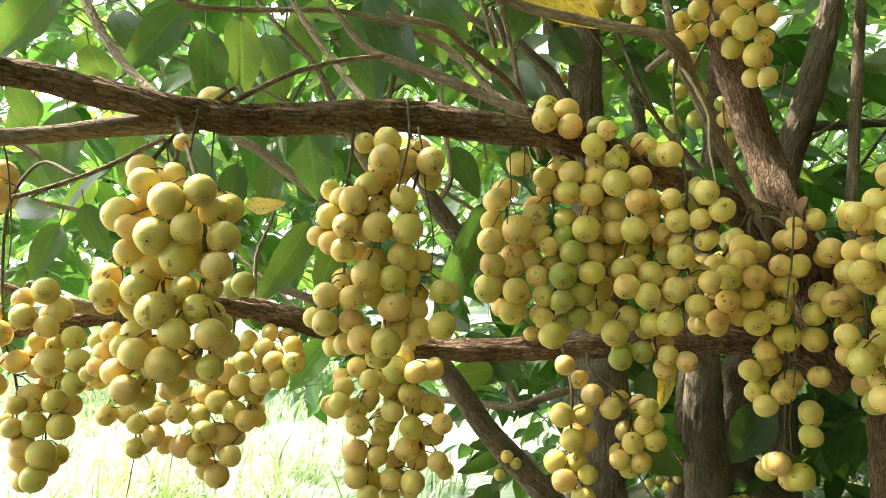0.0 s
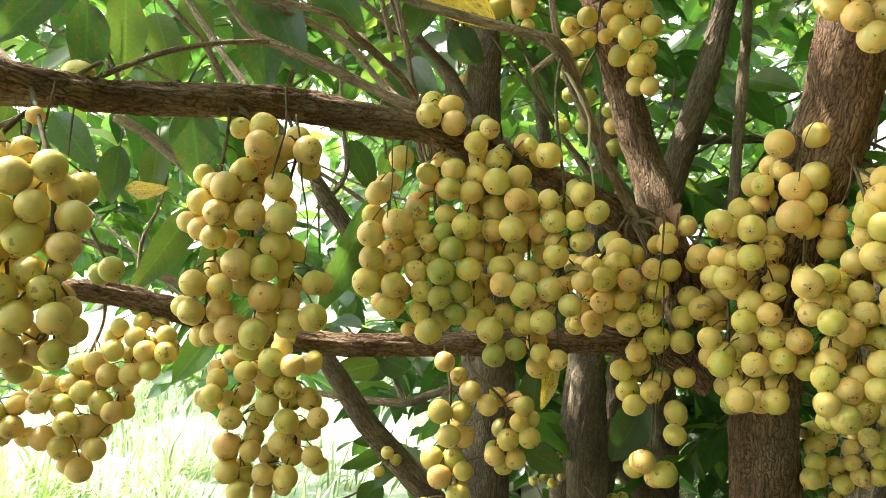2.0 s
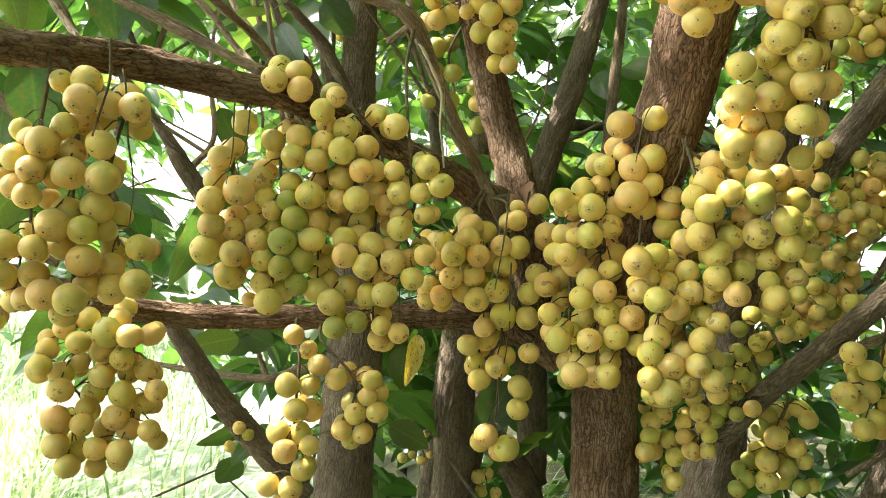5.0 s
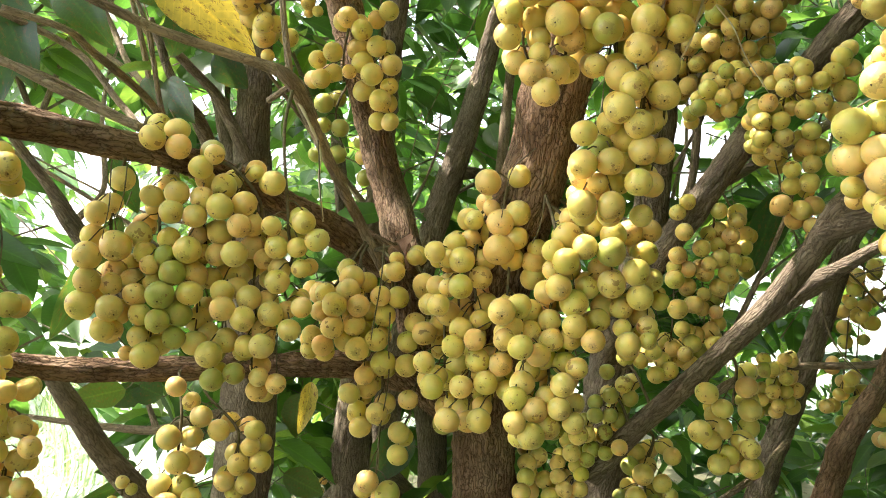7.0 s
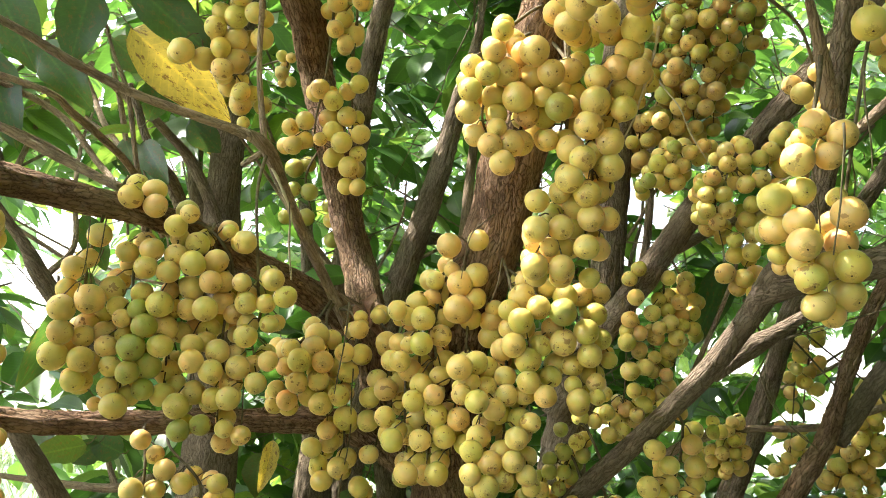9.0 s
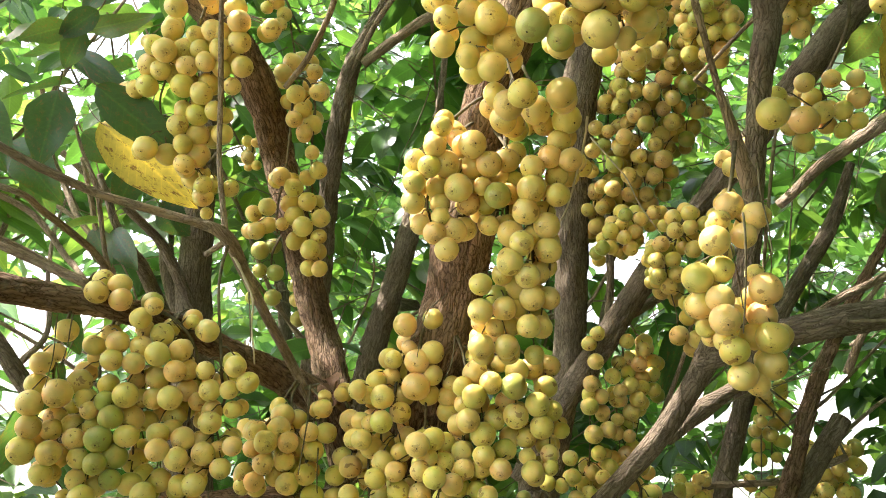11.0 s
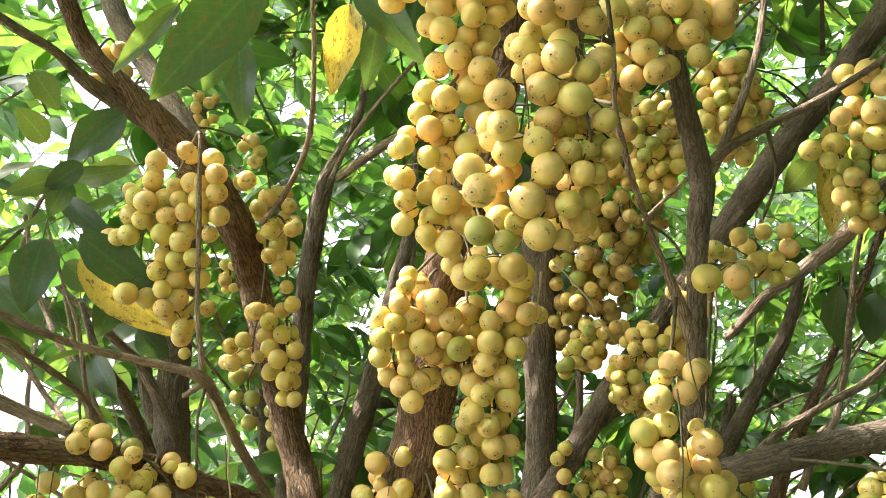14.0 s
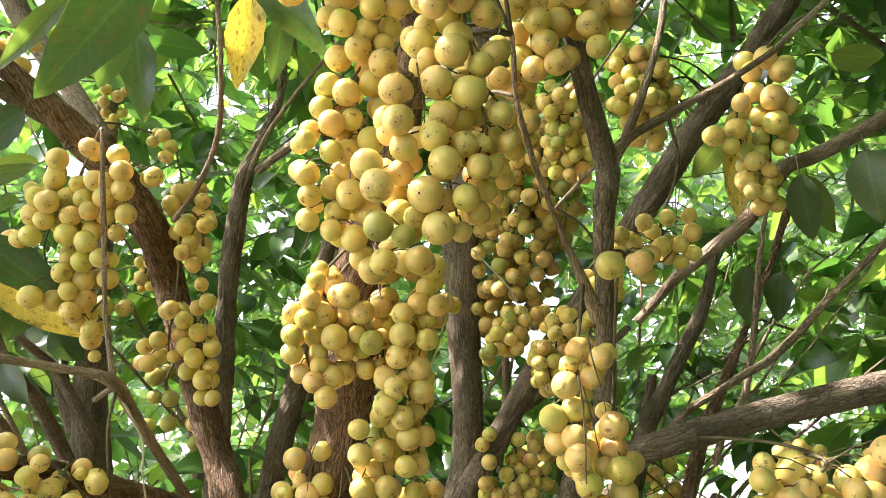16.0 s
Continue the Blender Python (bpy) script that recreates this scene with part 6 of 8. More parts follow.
bunch([(0.612, 0.785, 1.52, 0.0144), (0.613, 0.768, 1.459, 0.0143), (0.627, 0.822, 1.592, 0.0147), (0.625, 0.8, 1.593, 0.0115), (0.632, 0.824, 1.526, 0.0146), (0.629, 0.786, 1.483, 0.0141), (0.631, 0.789, 1.543, 0.0154), (0.638, 0.817, 1.48, 0.0133), (0.628, 0.761, 1.562, 0.0175), (0.65, 0.846, 1.599, 0.0147), (0.633, 0.766, 1.525, 0.0170), (0.642, 0.8, 1.498, 0.0154), (0.643, 0.783, 1.584, 0.0161), (0.656, 0.806, 1.531, 0.0148), (0.651, 0.769, 1.475, 0.0111), (0.666, 0.834, 1.503, 0.0148), (0.655, 0.779, 1.498, 0.0140), (0.653, 0.758, 1.457, 0.0150), (0.657, 0.753, 1.54, 0.0162)], (2, 8))
bunch([(0.67, 0.806, 1.5, 0.0138), (0.668, 0.788, 1.589, 0.0161), (0.665, 0.756, 1.512, 0.0157), (0.681, 0.803, 1.448, 0.0135), (0.676, 0.753, 1.462, 0.0104), (0.681, 0.774, 1.564, 0.0161), (0.681, 0.764, 1.479, 0.0126), (0.686, 0.783, 1.489, 0.0134), (0.691, 0.79, 1.538, 0.0136), (0.686, 0.766, 1.533, 0.0139), (0.702, 0.834, 1.591, 0.0143), (0.692, 0.789, 1.467, 0.0135), (0.697, 0.803, 1.489, 0.0142), (0.694, 0.787, 1.592, 0.0153), (0.703, 0.817, 1.567, 0.0147), (0.703, 0.811, 1.597, 0.0133), (0.703, 0.772, 1.508, 0.0114), (0.72, 0.833, 1.489, 0.0151)], ())
bunch([(0.904, 1.166, 1.412, 0.0159), (0.93, 1.159, 1.407, 0.0139), (0.95, 1.152, 1.424, 0.0149), (0.957, 1.173, 1.456, 0.0152), (0.961, 1.158, 1.384, 0.0160), (0.979, 1.137, 1.667, 0.0148), (0.981, 1.171, 1.41, 0.0152), (0.981, 1.142, 1.551, 0.0169), (0.984, 1.152, 1.393, 0.0159), (0.984, 1.14, 1.593, 0.0159), (0.986, 1.126, 1.633, 0.0157), (0.987, 1.152, 1.572, 0.0150), (0.991, 1.144, 1.5, 0.0179), (0.992, 1.128, 1.686, 0.0147), (0.997, 1.182, 1.387, 0.0156), (0.998, 1.14, 1.466, 0.0149), (1.001, 1.17, 1.43, 0.0153), (1.007, 1.198, 1.439, 0.0148), (1.008, 1.205, 1.409, 0.0153), (1.007, 1.141, 1.423, 0.0140), (1.007, 1.141, 1.57, 0.0150), (1.011, 1.186, 1.559, 0.0142)], ())
bunch([(1.015, 1.179, 1.592, 0.0159), (1.017, 1.134, 1.509, 0.0159), (1.02, 1.158, 1.541, 0.0152), (1.024, 1.146, 1.441, 0.0170), (1.027, 1.132, 1.608, 0.0159), (1.04, 1.189, 1.537, 0.0146), (1.039, 1.138, 1.528, 0.0130), (1.04, 1.127, 1.581, 0.0139), (1.041, 1.158, 1.457, 0.0151), (1.042, 1.176, 1.509, 0.0160), (1.046, 1.151, 1.503, 0.0142), (1.046, 1.147, 1.567, 0.0171), (1.051, 1.148, 1.636, 0.0142), (1.054, 1.123, 1.675, 0.0149), (1.056, 1.125, 1.442, 0.0159), (1.062, 1.133, 1.498, 0.0130), (1.064, 1.184, 1.579, 0.0157), (1.063, 1.126, 1.593, 0.0160), (1.066, 1.152, 1.464, 0.0170), (1.07, 1.155, 1.518, 0.0159), (1.069, 1.143, 1.617, 0.0152)], (19,))
bunch([(1.073, 1.191, 1.512, 0.0143), (1.073, 1.148, 1.645, 0.0151), (1.076, 1.145, 1.542, 0.0172), (1.078, 1.126, 1.567, 0.0160), (1.083, 1.157, 1.437, 0.0150), (1.082, 1.125, 1.633, 0.0160), (1.087, 1.159, 1.478, 0.0151), (1.091, 1.128, 1.589, 0.0151), (1.093, 1.125, 1.661, 0.0151), (1.097, 1.181, 1.592, 0.0156), (1.097, 1.141, 1.561, 0.0157), (1.099, 1.142, 1.609, 0.0159), (1.106, 1.172, 1.651, 0.0148), (1.107, 1.142, 1.677, 0.0180), (1.109, 1.19, 1.477, 0.0158), (1.119, 1.132, 1.586, 0.0151), (1.124, 1.141, 1.616, 0.0163), (1.128, 1.143, 1.641, 0.0152), (1.129, 1.164, 1.667, 0.0157), (1.151, 1.161, 1.639, 0.0161), (1.159, 1.174, 1.578, 0.0158)], (20,))
bunch([(0.639, 0.996, 1.232, 0.0140), (0.68, 1.076, 1.277, 0.0129), (0.666, 1.045, 1.222, 0.0129), (0.649, 1.004, 1.251, 0.0133), (0.656, 1.017, 1.268, 0.0141), (0.67, 1.042, 1.284, 0.0151), (0.665, 1.026, 1.252, 0.0115), (0.664, 1.023, 1.228, 0.0152), (0.683, 1.045, 1.266, 0.0126), (0.676, 1.021, 1.277, 0.0134), (0.683, 1.014, 1.245, 0.0135), (0.684, 1.008, 1.202, 0.0116), (0.702, 1.037, 1.175, 0.0122), (0.684, 0.996, 1.225, 0.0133), (0.683, 0.99, 1.194, 0.0132), (0.698, 1.004, 1.27, 0.0126)], (12,))
bunch([(0.693, 0.992, 1.254, 0.0116), (0.71, 1.019, 1.277, 0.0126), (0.699, 0.983, 1.238, 0.0123), (0.718, 1.02, 1.246, 0.0128), (0.714, 1.006, 1.302, 0.0126), (0.707, 0.98, 1.289, 0.0132), (0.719, 0.987, 1.27, 0.0115), (0.721, 0.978, 1.239, 0.0123), (0.736, 1.007, 1.271, 0.0121), (0.722, 0.977, 1.26, 0.0116), (0.745, 1.023, 1.279, 0.0114), (0.728, 0.977, 1.316, 0.0124), (0.729, 0.975, 1.281, 0.0115), (0.747, 1.013, 1.315, 0.0124), (0.737, 0.978, 1.294, 0.0132), (0.741, 0.979, 1.361, 0.0116)], (12, 14, 15))
bunch([(0.738, 0.973, 1.343, 0.0123), (0.755, 0.974, 1.405, 0.0116), (0.753, 0.969, 1.32, 0.0115), (0.747, 0.956, 1.293, 0.0105), (0.758, 0.966, 1.344, 0.0115), (0.762, 0.973, 1.371, 0.0124), (0.78, 1.01, 1.371, 0.0121), (0.778, 0.997, 1.334, 0.0125), (0.762, 0.944, 1.303, 0.0121), (0.775, 0.971, 1.336, 0.0116), (0.796, 1.008, 1.326, 0.0123), (0.795, 1.003, 1.354, 0.0131), (0.775, 0.96, 1.389, 0.0131), (0.787, 0.979, 1.353, 0.0109), (0.786, 0.959, 1.369, 0.0123)], (0, 1, 2, 3, 4, 5, 9, 13, 14))
bunch([(0.849, 1.003, 1.289, 0.0152), (0.826, 1.002, 1.285, 0.0145), (0.856, 0.975, 1.298, 0.0134), (0.858, 0.957, 1.287, 0.0134), (0.813, 0.995, 1.266, 0.0143), (0.841, 0.996, 1.266, 0.0154), (0.821, 0.973, 1.258, 0.0160), (0.822, 1.012, 1.232, 0.0134), (0.81, 0.973, 1.226, 0.0159), (0.849, 0.966, 1.246, 0.0143), (0.807, 1.008, 1.217, 0.0135), (0.789, 1.003, 1.206, 0.0126), (0.86, 0.961, 1.229, 0.0117), (0.84, 0.969, 1.216, 0.0143), (0.788, 0.984, 1.198, 0.0126), (0.814, 0.976, 1.197, 0.0168), (0.846, 0.989, 1.195, 0.0145), (0.772, 0.981, 1.186, 0.0126), (0.857, 0.961, 1.193, 0.0117), (0.89, 0.981, 1.19, 0.0111), (0.85, 0.991, 1.228, 0.0146)], (4, 10, 11, 13, 14, 17, 18))
bunch([(0.844, 0.864, 1.39, 0.0161), (0.834, 0.863, 1.339, 0.0160), (0.86, 0.874, 1.326, 0.0148), (0.897, 0.851, 1.4, 0.0153), (0.912, 0.871, 1.418, 0.0141), (0.866, 0.859, 1.37, 0.0145), (0.908, 0.856, 1.369, 0.0162), (0.923, 0.875, 1.342, 0.0153), (0.881, 0.879, 1.34, 0.0163), (0.906, 0.866, 1.325, 0.0161), (0.9, 0.843, 1.319, 0.0138), (0.883, 0.866, 1.307, 0.0153), (0.862, 0.859, 1.296, 0.0146), (0.901, 0.876, 1.294, 0.0147), (0.904, 0.849, 1.293, 0.0130), (0.881, 0.898, 1.355, 0.0125), (0.931, 0.874, 1.286, 0.0153), (0.936, 0.897, 1.416, 0.0150), (0.926, 0.896, 1.297, 0.0142), (0.905, 0.914, 1.356, 0.0148)], ())
bunch([(0.456, 0.685, 1.79, 0.0140), (0.458, 0.689, 1.819, 0.0133), (0.459, 0.695, 1.769, 0.0148), (0.469, 0.723, 1.814, 0.0145), (0.47, 0.71, 1.793, 0.0132), (0.471, 0.7, 1.744, 0.0127), (0.47, 0.673, 1.808, 0.0140), (0.482, 0.726, 1.758, 0.0150), (0.474, 0.668, 1.832, 0.0139), (0.484, 0.686, 1.732, 0.0141), (0.481, 0.663, 1.856, 0.0126), (0.488, 0.702, 1.851, 0.0145), (0.49, 0.697, 1.792, 0.0150), (0.49, 0.684, 1.752, 0.0114), (0.493, 0.693, 1.77, 0.0129), (0.493, 0.678, 1.816, 0.0167), (0.498, 0.699, 1.88, 0.0131), (0.498, 0.682, 1.713, 0.0147)], (3,))
bunch([(0.506, 0.709, 1.804, 0.0136), (0.51, 0.715, 1.826, 0.0149), (0.513, 0.723, 1.754, 0.0139), (0.505, 0.667, 1.785, 0.0173), (0.508, 0.685, 1.737, 0.0159), (0.514, 0.696, 1.856, 0.0125), (0.516, 0.679, 1.842, 0.0149), (0.523, 0.72, 1.872, 0.0153), (0.516, 0.653, 1.836, 0.0173), (0.525, 0.682, 1.772, 0.0143), (0.528, 0.699, 1.744, 0.0150), (0.537, 0.724, 1.753, 0.0150), (0.534, 0.702, 1.832, 0.0138), (0.53, 0.678, 1.818, 0.0164), (0.538, 0.715, 1.78, 0.0152), (0.535, 0.698, 1.802, 0.0146), (0.533, 0.66, 1.789, 0.0114), (0.538, 0.653, 1.815, 0.0160)], (1,))
bunch([(0.541, 0.656, 1.888, 0.0142), (0.548, 0.683, 1.774, 0.0137), (0.55, 0.675, 1.746, 0.0122), (0.548, 0.65, 1.777, 0.0160), (0.554, 0.679, 1.897, 0.0152), (0.556, 0.688, 1.822, 0.0152), (0.551, 0.642, 1.869, 0.0168), (0.562, 0.704, 1.755, 0.0144), (0.572, 0.696, 1.79, 0.0151), (0.567, 0.662, 1.826, 0.0151), (0.569, 0.665, 1.785, 0.0136), (0.572, 0.659, 1.871, 0.0165), (0.576, 0.68, 1.749, 0.0148), (0.577, 0.653, 1.897, 0.0171), (0.587, 0.698, 1.846, 0.0144), (0.587, 0.678, 1.91, 0.0138), (0.596, 0.705, 1.798, 0.0149), (0.598, 0.697, 1.882, 0.0152)], (3, 4, 15, 17))
bunch([(0.561, 0.721, 1.644, 0.0135), (0.558, 0.716, 1.616, 0.0136), (0.551, 0.694, 1.633, 0.0142), (0.551, 0.692, 1.595, 0.0141), (0.539, 0.672, 1.601, 0.0152), (0.535, 0.666, 1.641, 0.0151), (0.534, 0.664, 1.672, 0.0139), (0.568, 0.689, 1.664, 0.0141), (0.558, 0.676, 1.625, 0.0114), (0.589, 0.707, 1.677, 0.0156), (0.606, 0.713, 1.641, 0.0145), (0.563, 0.667, 1.686, 0.0127), (0.582, 0.687, 1.6, 0.0147), (0.58, 0.682, 1.627, 0.0129), (0.564, 0.662, 1.646, 0.0146), (0.574, 0.671, 1.707, 0.0149), (0.567, 0.662, 1.602, 0.0145), (0.581, 0.673, 1.804, 0.0138), (0.583, 0.673, 1.841, 0.0145), (0.57, 0.659, 1.735, 0.0163)], (7,))
bunch([(0.6, 0.69, 1.657, 0.0152), (0.587, 0.674, 1.649, 0.0122), (0.6, 0.687, 1.69, 0.0152), (0.586, 0.671, 1.674, 0.0156), (0.562, 0.645, 1.697, 0.0158), (0.627, 0.697, 1.779, 0.0139), (0.574, 0.639, 1.72, 0.0151), (0.633, 0.702, 1.709, 0.0147), (0.621, 0.688, 1.726, 0.0154), (0.618, 0.685, 1.671, 0.0135), (0.621, 0.688, 1.639, 0.0154), (0.608, 0.671, 1.595, 0.0122), (0.584, 0.643, 1.683, 0.0152), (0.578, 0.636, 1.758, 0.0165), (0.587, 0.645, 1.625, 0.0144), (0.601, 0.66, 1.799, 0.0151), (0.622, 0.68, 1.699, 0.0149), (0.593, 0.648, 1.658, 0.0153), (0.608, 0.66, 1.691, 0.0136), (0.582, 0.63, 1.784, 0.0172)], (0, 7))
bunch([(0.611, 0.66, 1.627, 0.0141), (0.584, 0.631, 1.811, 0.0153), (0.641, 0.691, 1.739, 0.0134), (0.615, 0.66, 1.729, 0.0162), (0.609, 0.652, 1.761, 0.0170), (0.581, 0.617, 1.877, 0.0185), (0.623, 0.66, 1.842, 0.0142), (0.603, 0.638, 1.869, 0.0135), (0.617, 0.652, 1.661, 0.0141), (0.632, 0.664, 1.792, 0.0150), (0.609, 0.638, 1.715, 0.0161), (0.604, 0.633, 1.743, 0.0159), (0.602, 0.621, 1.824, 0.0144), (0.616, 0.63, 1.804, 0.0141), (0.645, 0.658, 1.867, 0.0149), (0.61, 0.617, 1.777, 0.0145), (0.613, 0.619, 1.844, 0.0145), (0.651, 0.646, 1.832, 0.0150), (0.618, 0.609, 1.869, 0.0185), (0.622, 0.608, 1.819, 0.0145)], ())
bunch([(0.408, 0.442, 2.179, 0.0152), (0.387, 0.471, 2.128, 0.0145), (0.401, 0.46, 2.164, 0.0152), (0.43, 0.444, 2.165, 0.0158), (0.405, 0.463, 2.14, 0.0138), (0.476, 0.421, 2.163, 0.0166), (0.461, 0.434, 2.198, 0.0159), (0.456, 0.439, 2.173, 0.0160), (0.469, 0.43, 2.106, 0.0145), (0.443, 0.454, 2.094, 0.0159), (0.418, 0.475, 2.201, 0.0140), (0.471, 0.44, 2.129, 0.0172), (0.398, 0.495, 2.146, 0.0155), (0.457, 0.453, 2.15, 0.0173), (0.434, 0.469, 2.152, 0.0159), (0.494, 0.427, 2.142, 0.0179), (0.433, 0.472, 2.108, 0.0140), (0.443, 0.465, 2.128, 0.0159), (0.455, 0.457, 2.191, 0.0138), (0.461, 0.455, 2.067, 0.0159), (0.469, 0.451, 2.089, 0.0138)], ())
bunch([(0.43, 0.482, 2.181, 0.0136), (0.413, 0.495, 2.185, 0.0139), (0.486, 0.445, 2.049, 0.0165), (0.453, 0.473, 2.021, 0.0159), (0.416, 0.501, 1.971, 0.0124), (0.501, 0.44, 2.118, 0.0141), (0.489, 0.45, 2.076, 0.0126), (0.44, 0.486, 1.988, 0.0151), (0.438, 0.489, 2.034, 0.0152), (0.44, 0.489, 1.956, 0.0131), (0.432, 0.495, 2.009, 0.0138), (0.475, 0.465, 2.229, 0.0138), (0.497, 0.45, 2.097, 0.0145), (0.449, 0.485, 2.068, 0.0155), (0.424, 0.51, 1.987, 0.0124), (0.463, 0.483, 1.995, 0.0132), (0.503, 0.454, 2.154, 0.0139), (0.484, 0.471, 2.038, 0.0168), (0.485, 0.471, 2.154, 0.0148), (0.447, 0.503, 2.17, 0.0153), (0.421, 0.523, 1.938, 0.0132)], (0,))
bunch([(0.483, 0.479, 1.971, 0.0159), (0.461, 0.496, 1.961, 0.0145), (0.482, 0.481, 2.062, 0.0149), (0.459, 0.499, 2.009, 0.0134), (0.427, 0.524, 1.916, 0.0131), (0.496, 0.48, 2.013, 0.0155), (0.467, 0.502, 1.914, 0.0172), (0.427, 0.532, 1.89, 0.0138), (0.45, 0.52, 1.877, 0.0131), (0.456, 0.52, 2.005, 0.0138), (0.509, 0.482, 1.989, 0.0141), (0.5, 0.491, 2.043, 0.0148), (0.47, 0.513, 2.133, 0.0145), (0.505, 0.489, 2.099, 0.0146), (0.455, 0.527, 1.93, 0.0142), (0.474, 0.513, 1.867, 0.0158), (0.471, 0.516, 1.971, 0.0152), (0.432, 0.546, 1.95, 0.0153), (0.54, 0.471, 1.981, 0.0127), (0.461, 0.53, 1.901, 0.0148), (0.469, 0.524, 1.948, 0.0140)], ())
bunch([(0.492, 0.512, 1.897, 0.0162), (0.505, 0.505, 1.841, 0.0158), (0.474, 0.527, 1.992, 0.0138), (0.48, 0.525, 2.048, 0.0141), (0.521, 0.502, 2.129, 0.0152), (0.494, 0.522, 1.919, 0.0134), (0.541, 0.491, 1.843, 0.0165), (0.514, 0.518, 2.031, 0.0136), (0.502, 0.531, 1.838, 0.0162), (0.435, 0.58, 1.966, 0.0149), (0.525, 0.518, 2.002, 0.0142), (0.495, 0.548, 1.854, 0.0141), (0.505, 0.545, 1.93, 0.0151), (0.488, 0.557, 1.993, 0.0151), (0.556, 0.512, 1.846, 0.0154), (0.482, 0.567, 1.966, 0.0148), (0.482, 0.578, 1.891, 0.0155), (0.562, 0.524, 2.005, 0.0139), (0.515, 0.56, 1.914, 0.0147), (0.494, 0.585, 1.988, 0.0145), (0.507, 0.577, 1.937, 0.0145)], (20,))
bunch([(0.51, 0.259, 2.075, 0.0131), (0.492, 0.261, 2.063, 0.0138), (0.505, 0.27, 2.041, 0.0136), (0.515, 0.278, 2.022, 0.0134), (0.527, 0.286, 1.986, 0.0134), (0.488, 0.273, 2.027, 0.0132), (0.533, 0.291, 1.929, 0.0121), (0.534, 0.292, 2.106, 0.0134), (0.512, 0.285, 1.971, 0.0126), (0.468, 0.272, 2.066, 0.0137), (0.494, 0.284, 2.056, 0.0117), (0.547, 0.304, 1.908, 0.0111), (0.502, 0.291, 1.944, 0.0165), (0.462, 0.277, 2.017, 0.0130), (0.484, 0.288, 1.981, 0.0159), (0.496, 0.296, 2.002, 0.0146), (0.514, 0.304, 1.879, 0.0119), (0.522, 0.307, 1.904, 0.0102), (0.523, 0.308, 1.988, 0.0133), (0.442, 0.28, 2.064, 0.0131)], ())
bunch([(0.538, 0.317, 1.888, 0.0105), (0.544, 0.32, 1.918, 0.0111), (0.474, 0.295, 2.055, 0.0135), (0.461, 0.293, 2.031, 0.0130), (0.492, 0.304, 2.023, 0.0140), (0.542, 0.323, 2.082, 0.0129), (0.503, 0.309, 1.901, 0.0126), (0.562, 0.331, 2.022, 0.0138), (0.5, 0.308, 1.958, 0.0116), (0.555, 0.33, 1.955, 0.0129), (0.526, 0.322, 1.939, 0.0111), (0.476, 0.305, 1.956, 0.0160), (0.507, 0.318, 1.853, 0.0131), (0.484, 0.31, 1.928, 0.0136), (0.535, 0.329, 1.867, 0.0111), (0.514, 0.323, 1.975, 0.0132), (0.506, 0.32, 1.933, 0.0147), (0.507, 0.322, 2.111, 0.0138), (0.485, 0.315, 1.883, 0.0159), (0.47, 0.309, 1.981, 0.0105)], (9,))
bunch([(0.552, 0.34, 1.924, 0.0123), (0.521, 0.329, 2.014, 0.0138), (0.475, 0.314, 1.907, 0.0142), (0.531, 0.338, 1.847, 0.0117), (0.474, 0.317, 2.02, 0.0116), (0.467, 0.318, 2, 0.0149), (0.496, 0.331, 1.898, 0.0145), (0.548, 0.35, 1.896, 0.0125), (0.514, 0.342, 1.828, 0.0104), (0.439, 0.317, 1.948, 0.0148), (0.486, 0.336, 1.827, 0.0159), (0.501, 0.343, 1.858, 0.0128), (0.444, 0.322, 1.921, 0.0147), (0.474, 0.334, 1.858, 0.0171), (0.524, 0.353, 2.057, 0.0133), (0.5, 0.346, 2.018, 0.0120), (0.534, 0.361, 1.984, 0.0133), (0.591, 0.382, 1.946, 0.0122), (0.455, 0.336, 1.902, 0.0138), (0.545, 0.37, 1.858, 0.0120)], (14,))
bunch([(0.475, 0.347, 2.022, 0.0137), (0.568, 0.385, 1.864, 0.0131), (0.459, 0.353, 1.822, 0.0114), (0.475, 0.36, 1.844, 0.0112), (0.493, 0.367, 2.008, 0.0133), (0.461, 0.359, 1.886, 0.0129), (0.433, 0.35, 1.867, 0.0160), (0.451, 0.358, 1.925, 0.0131), (0.472, 0.368, 1.914, 0.0121), (0.492, 0.376, 1.858, 0.0135), (0.438, 0.361, 1.832, 0.0143), (0.428, 0.36, 1.89, 0.0154), (0.474, 0.377, 1.982, 0.0131), (0.467, 0.376, 1.853, 0.0129), (0.478, 0.386, 1.926, 0.0126), (0.467, 0.386, 1.874, 0.0146), (0.488, 0.401, 1.842, 0.0127), (0.468, 0.403, 1.906, 0.0127), (0.49, 0.423, 1.875, 0.0131)], (2, 9, 10))
bunch([(0.315, 0.927, 2.07, 0.0154), (0.313, 0.957, 2.077, 0.0148), (0.281, 0.951, 2.014, 0.0162), (0.27, 0.939, 2.077, 0.0172), (0.274, 0.95, 2.051, 0.0172), (0.267, 0.96, 2.109, 0.0165), (0.271, 0.967, 1.988, 0.0134), (0.25, 0.962, 2.04, 0.0172), (0.247, 0.958, 2.065, 0.0152), (0.271, 0.99, 2.072, 0.0160), (0.255, 0.976, 2.016, 0.0144), (0.236, 0.961, 2.066, 0.0163), (0.251, 0.983, 1.952, 0.0152), (0.224, 0.955, 2.115, 0.0154), (0.266, 1.005, 1.926, 0.0164), (0.269, 1.011, 2.133, 0.0170), (0.231, 0.973, 2.021, 0.0153), (0.23, 0.984, 1.976, 0.0172), (0.24, 0.996, 1.998, 0.0162)], ())
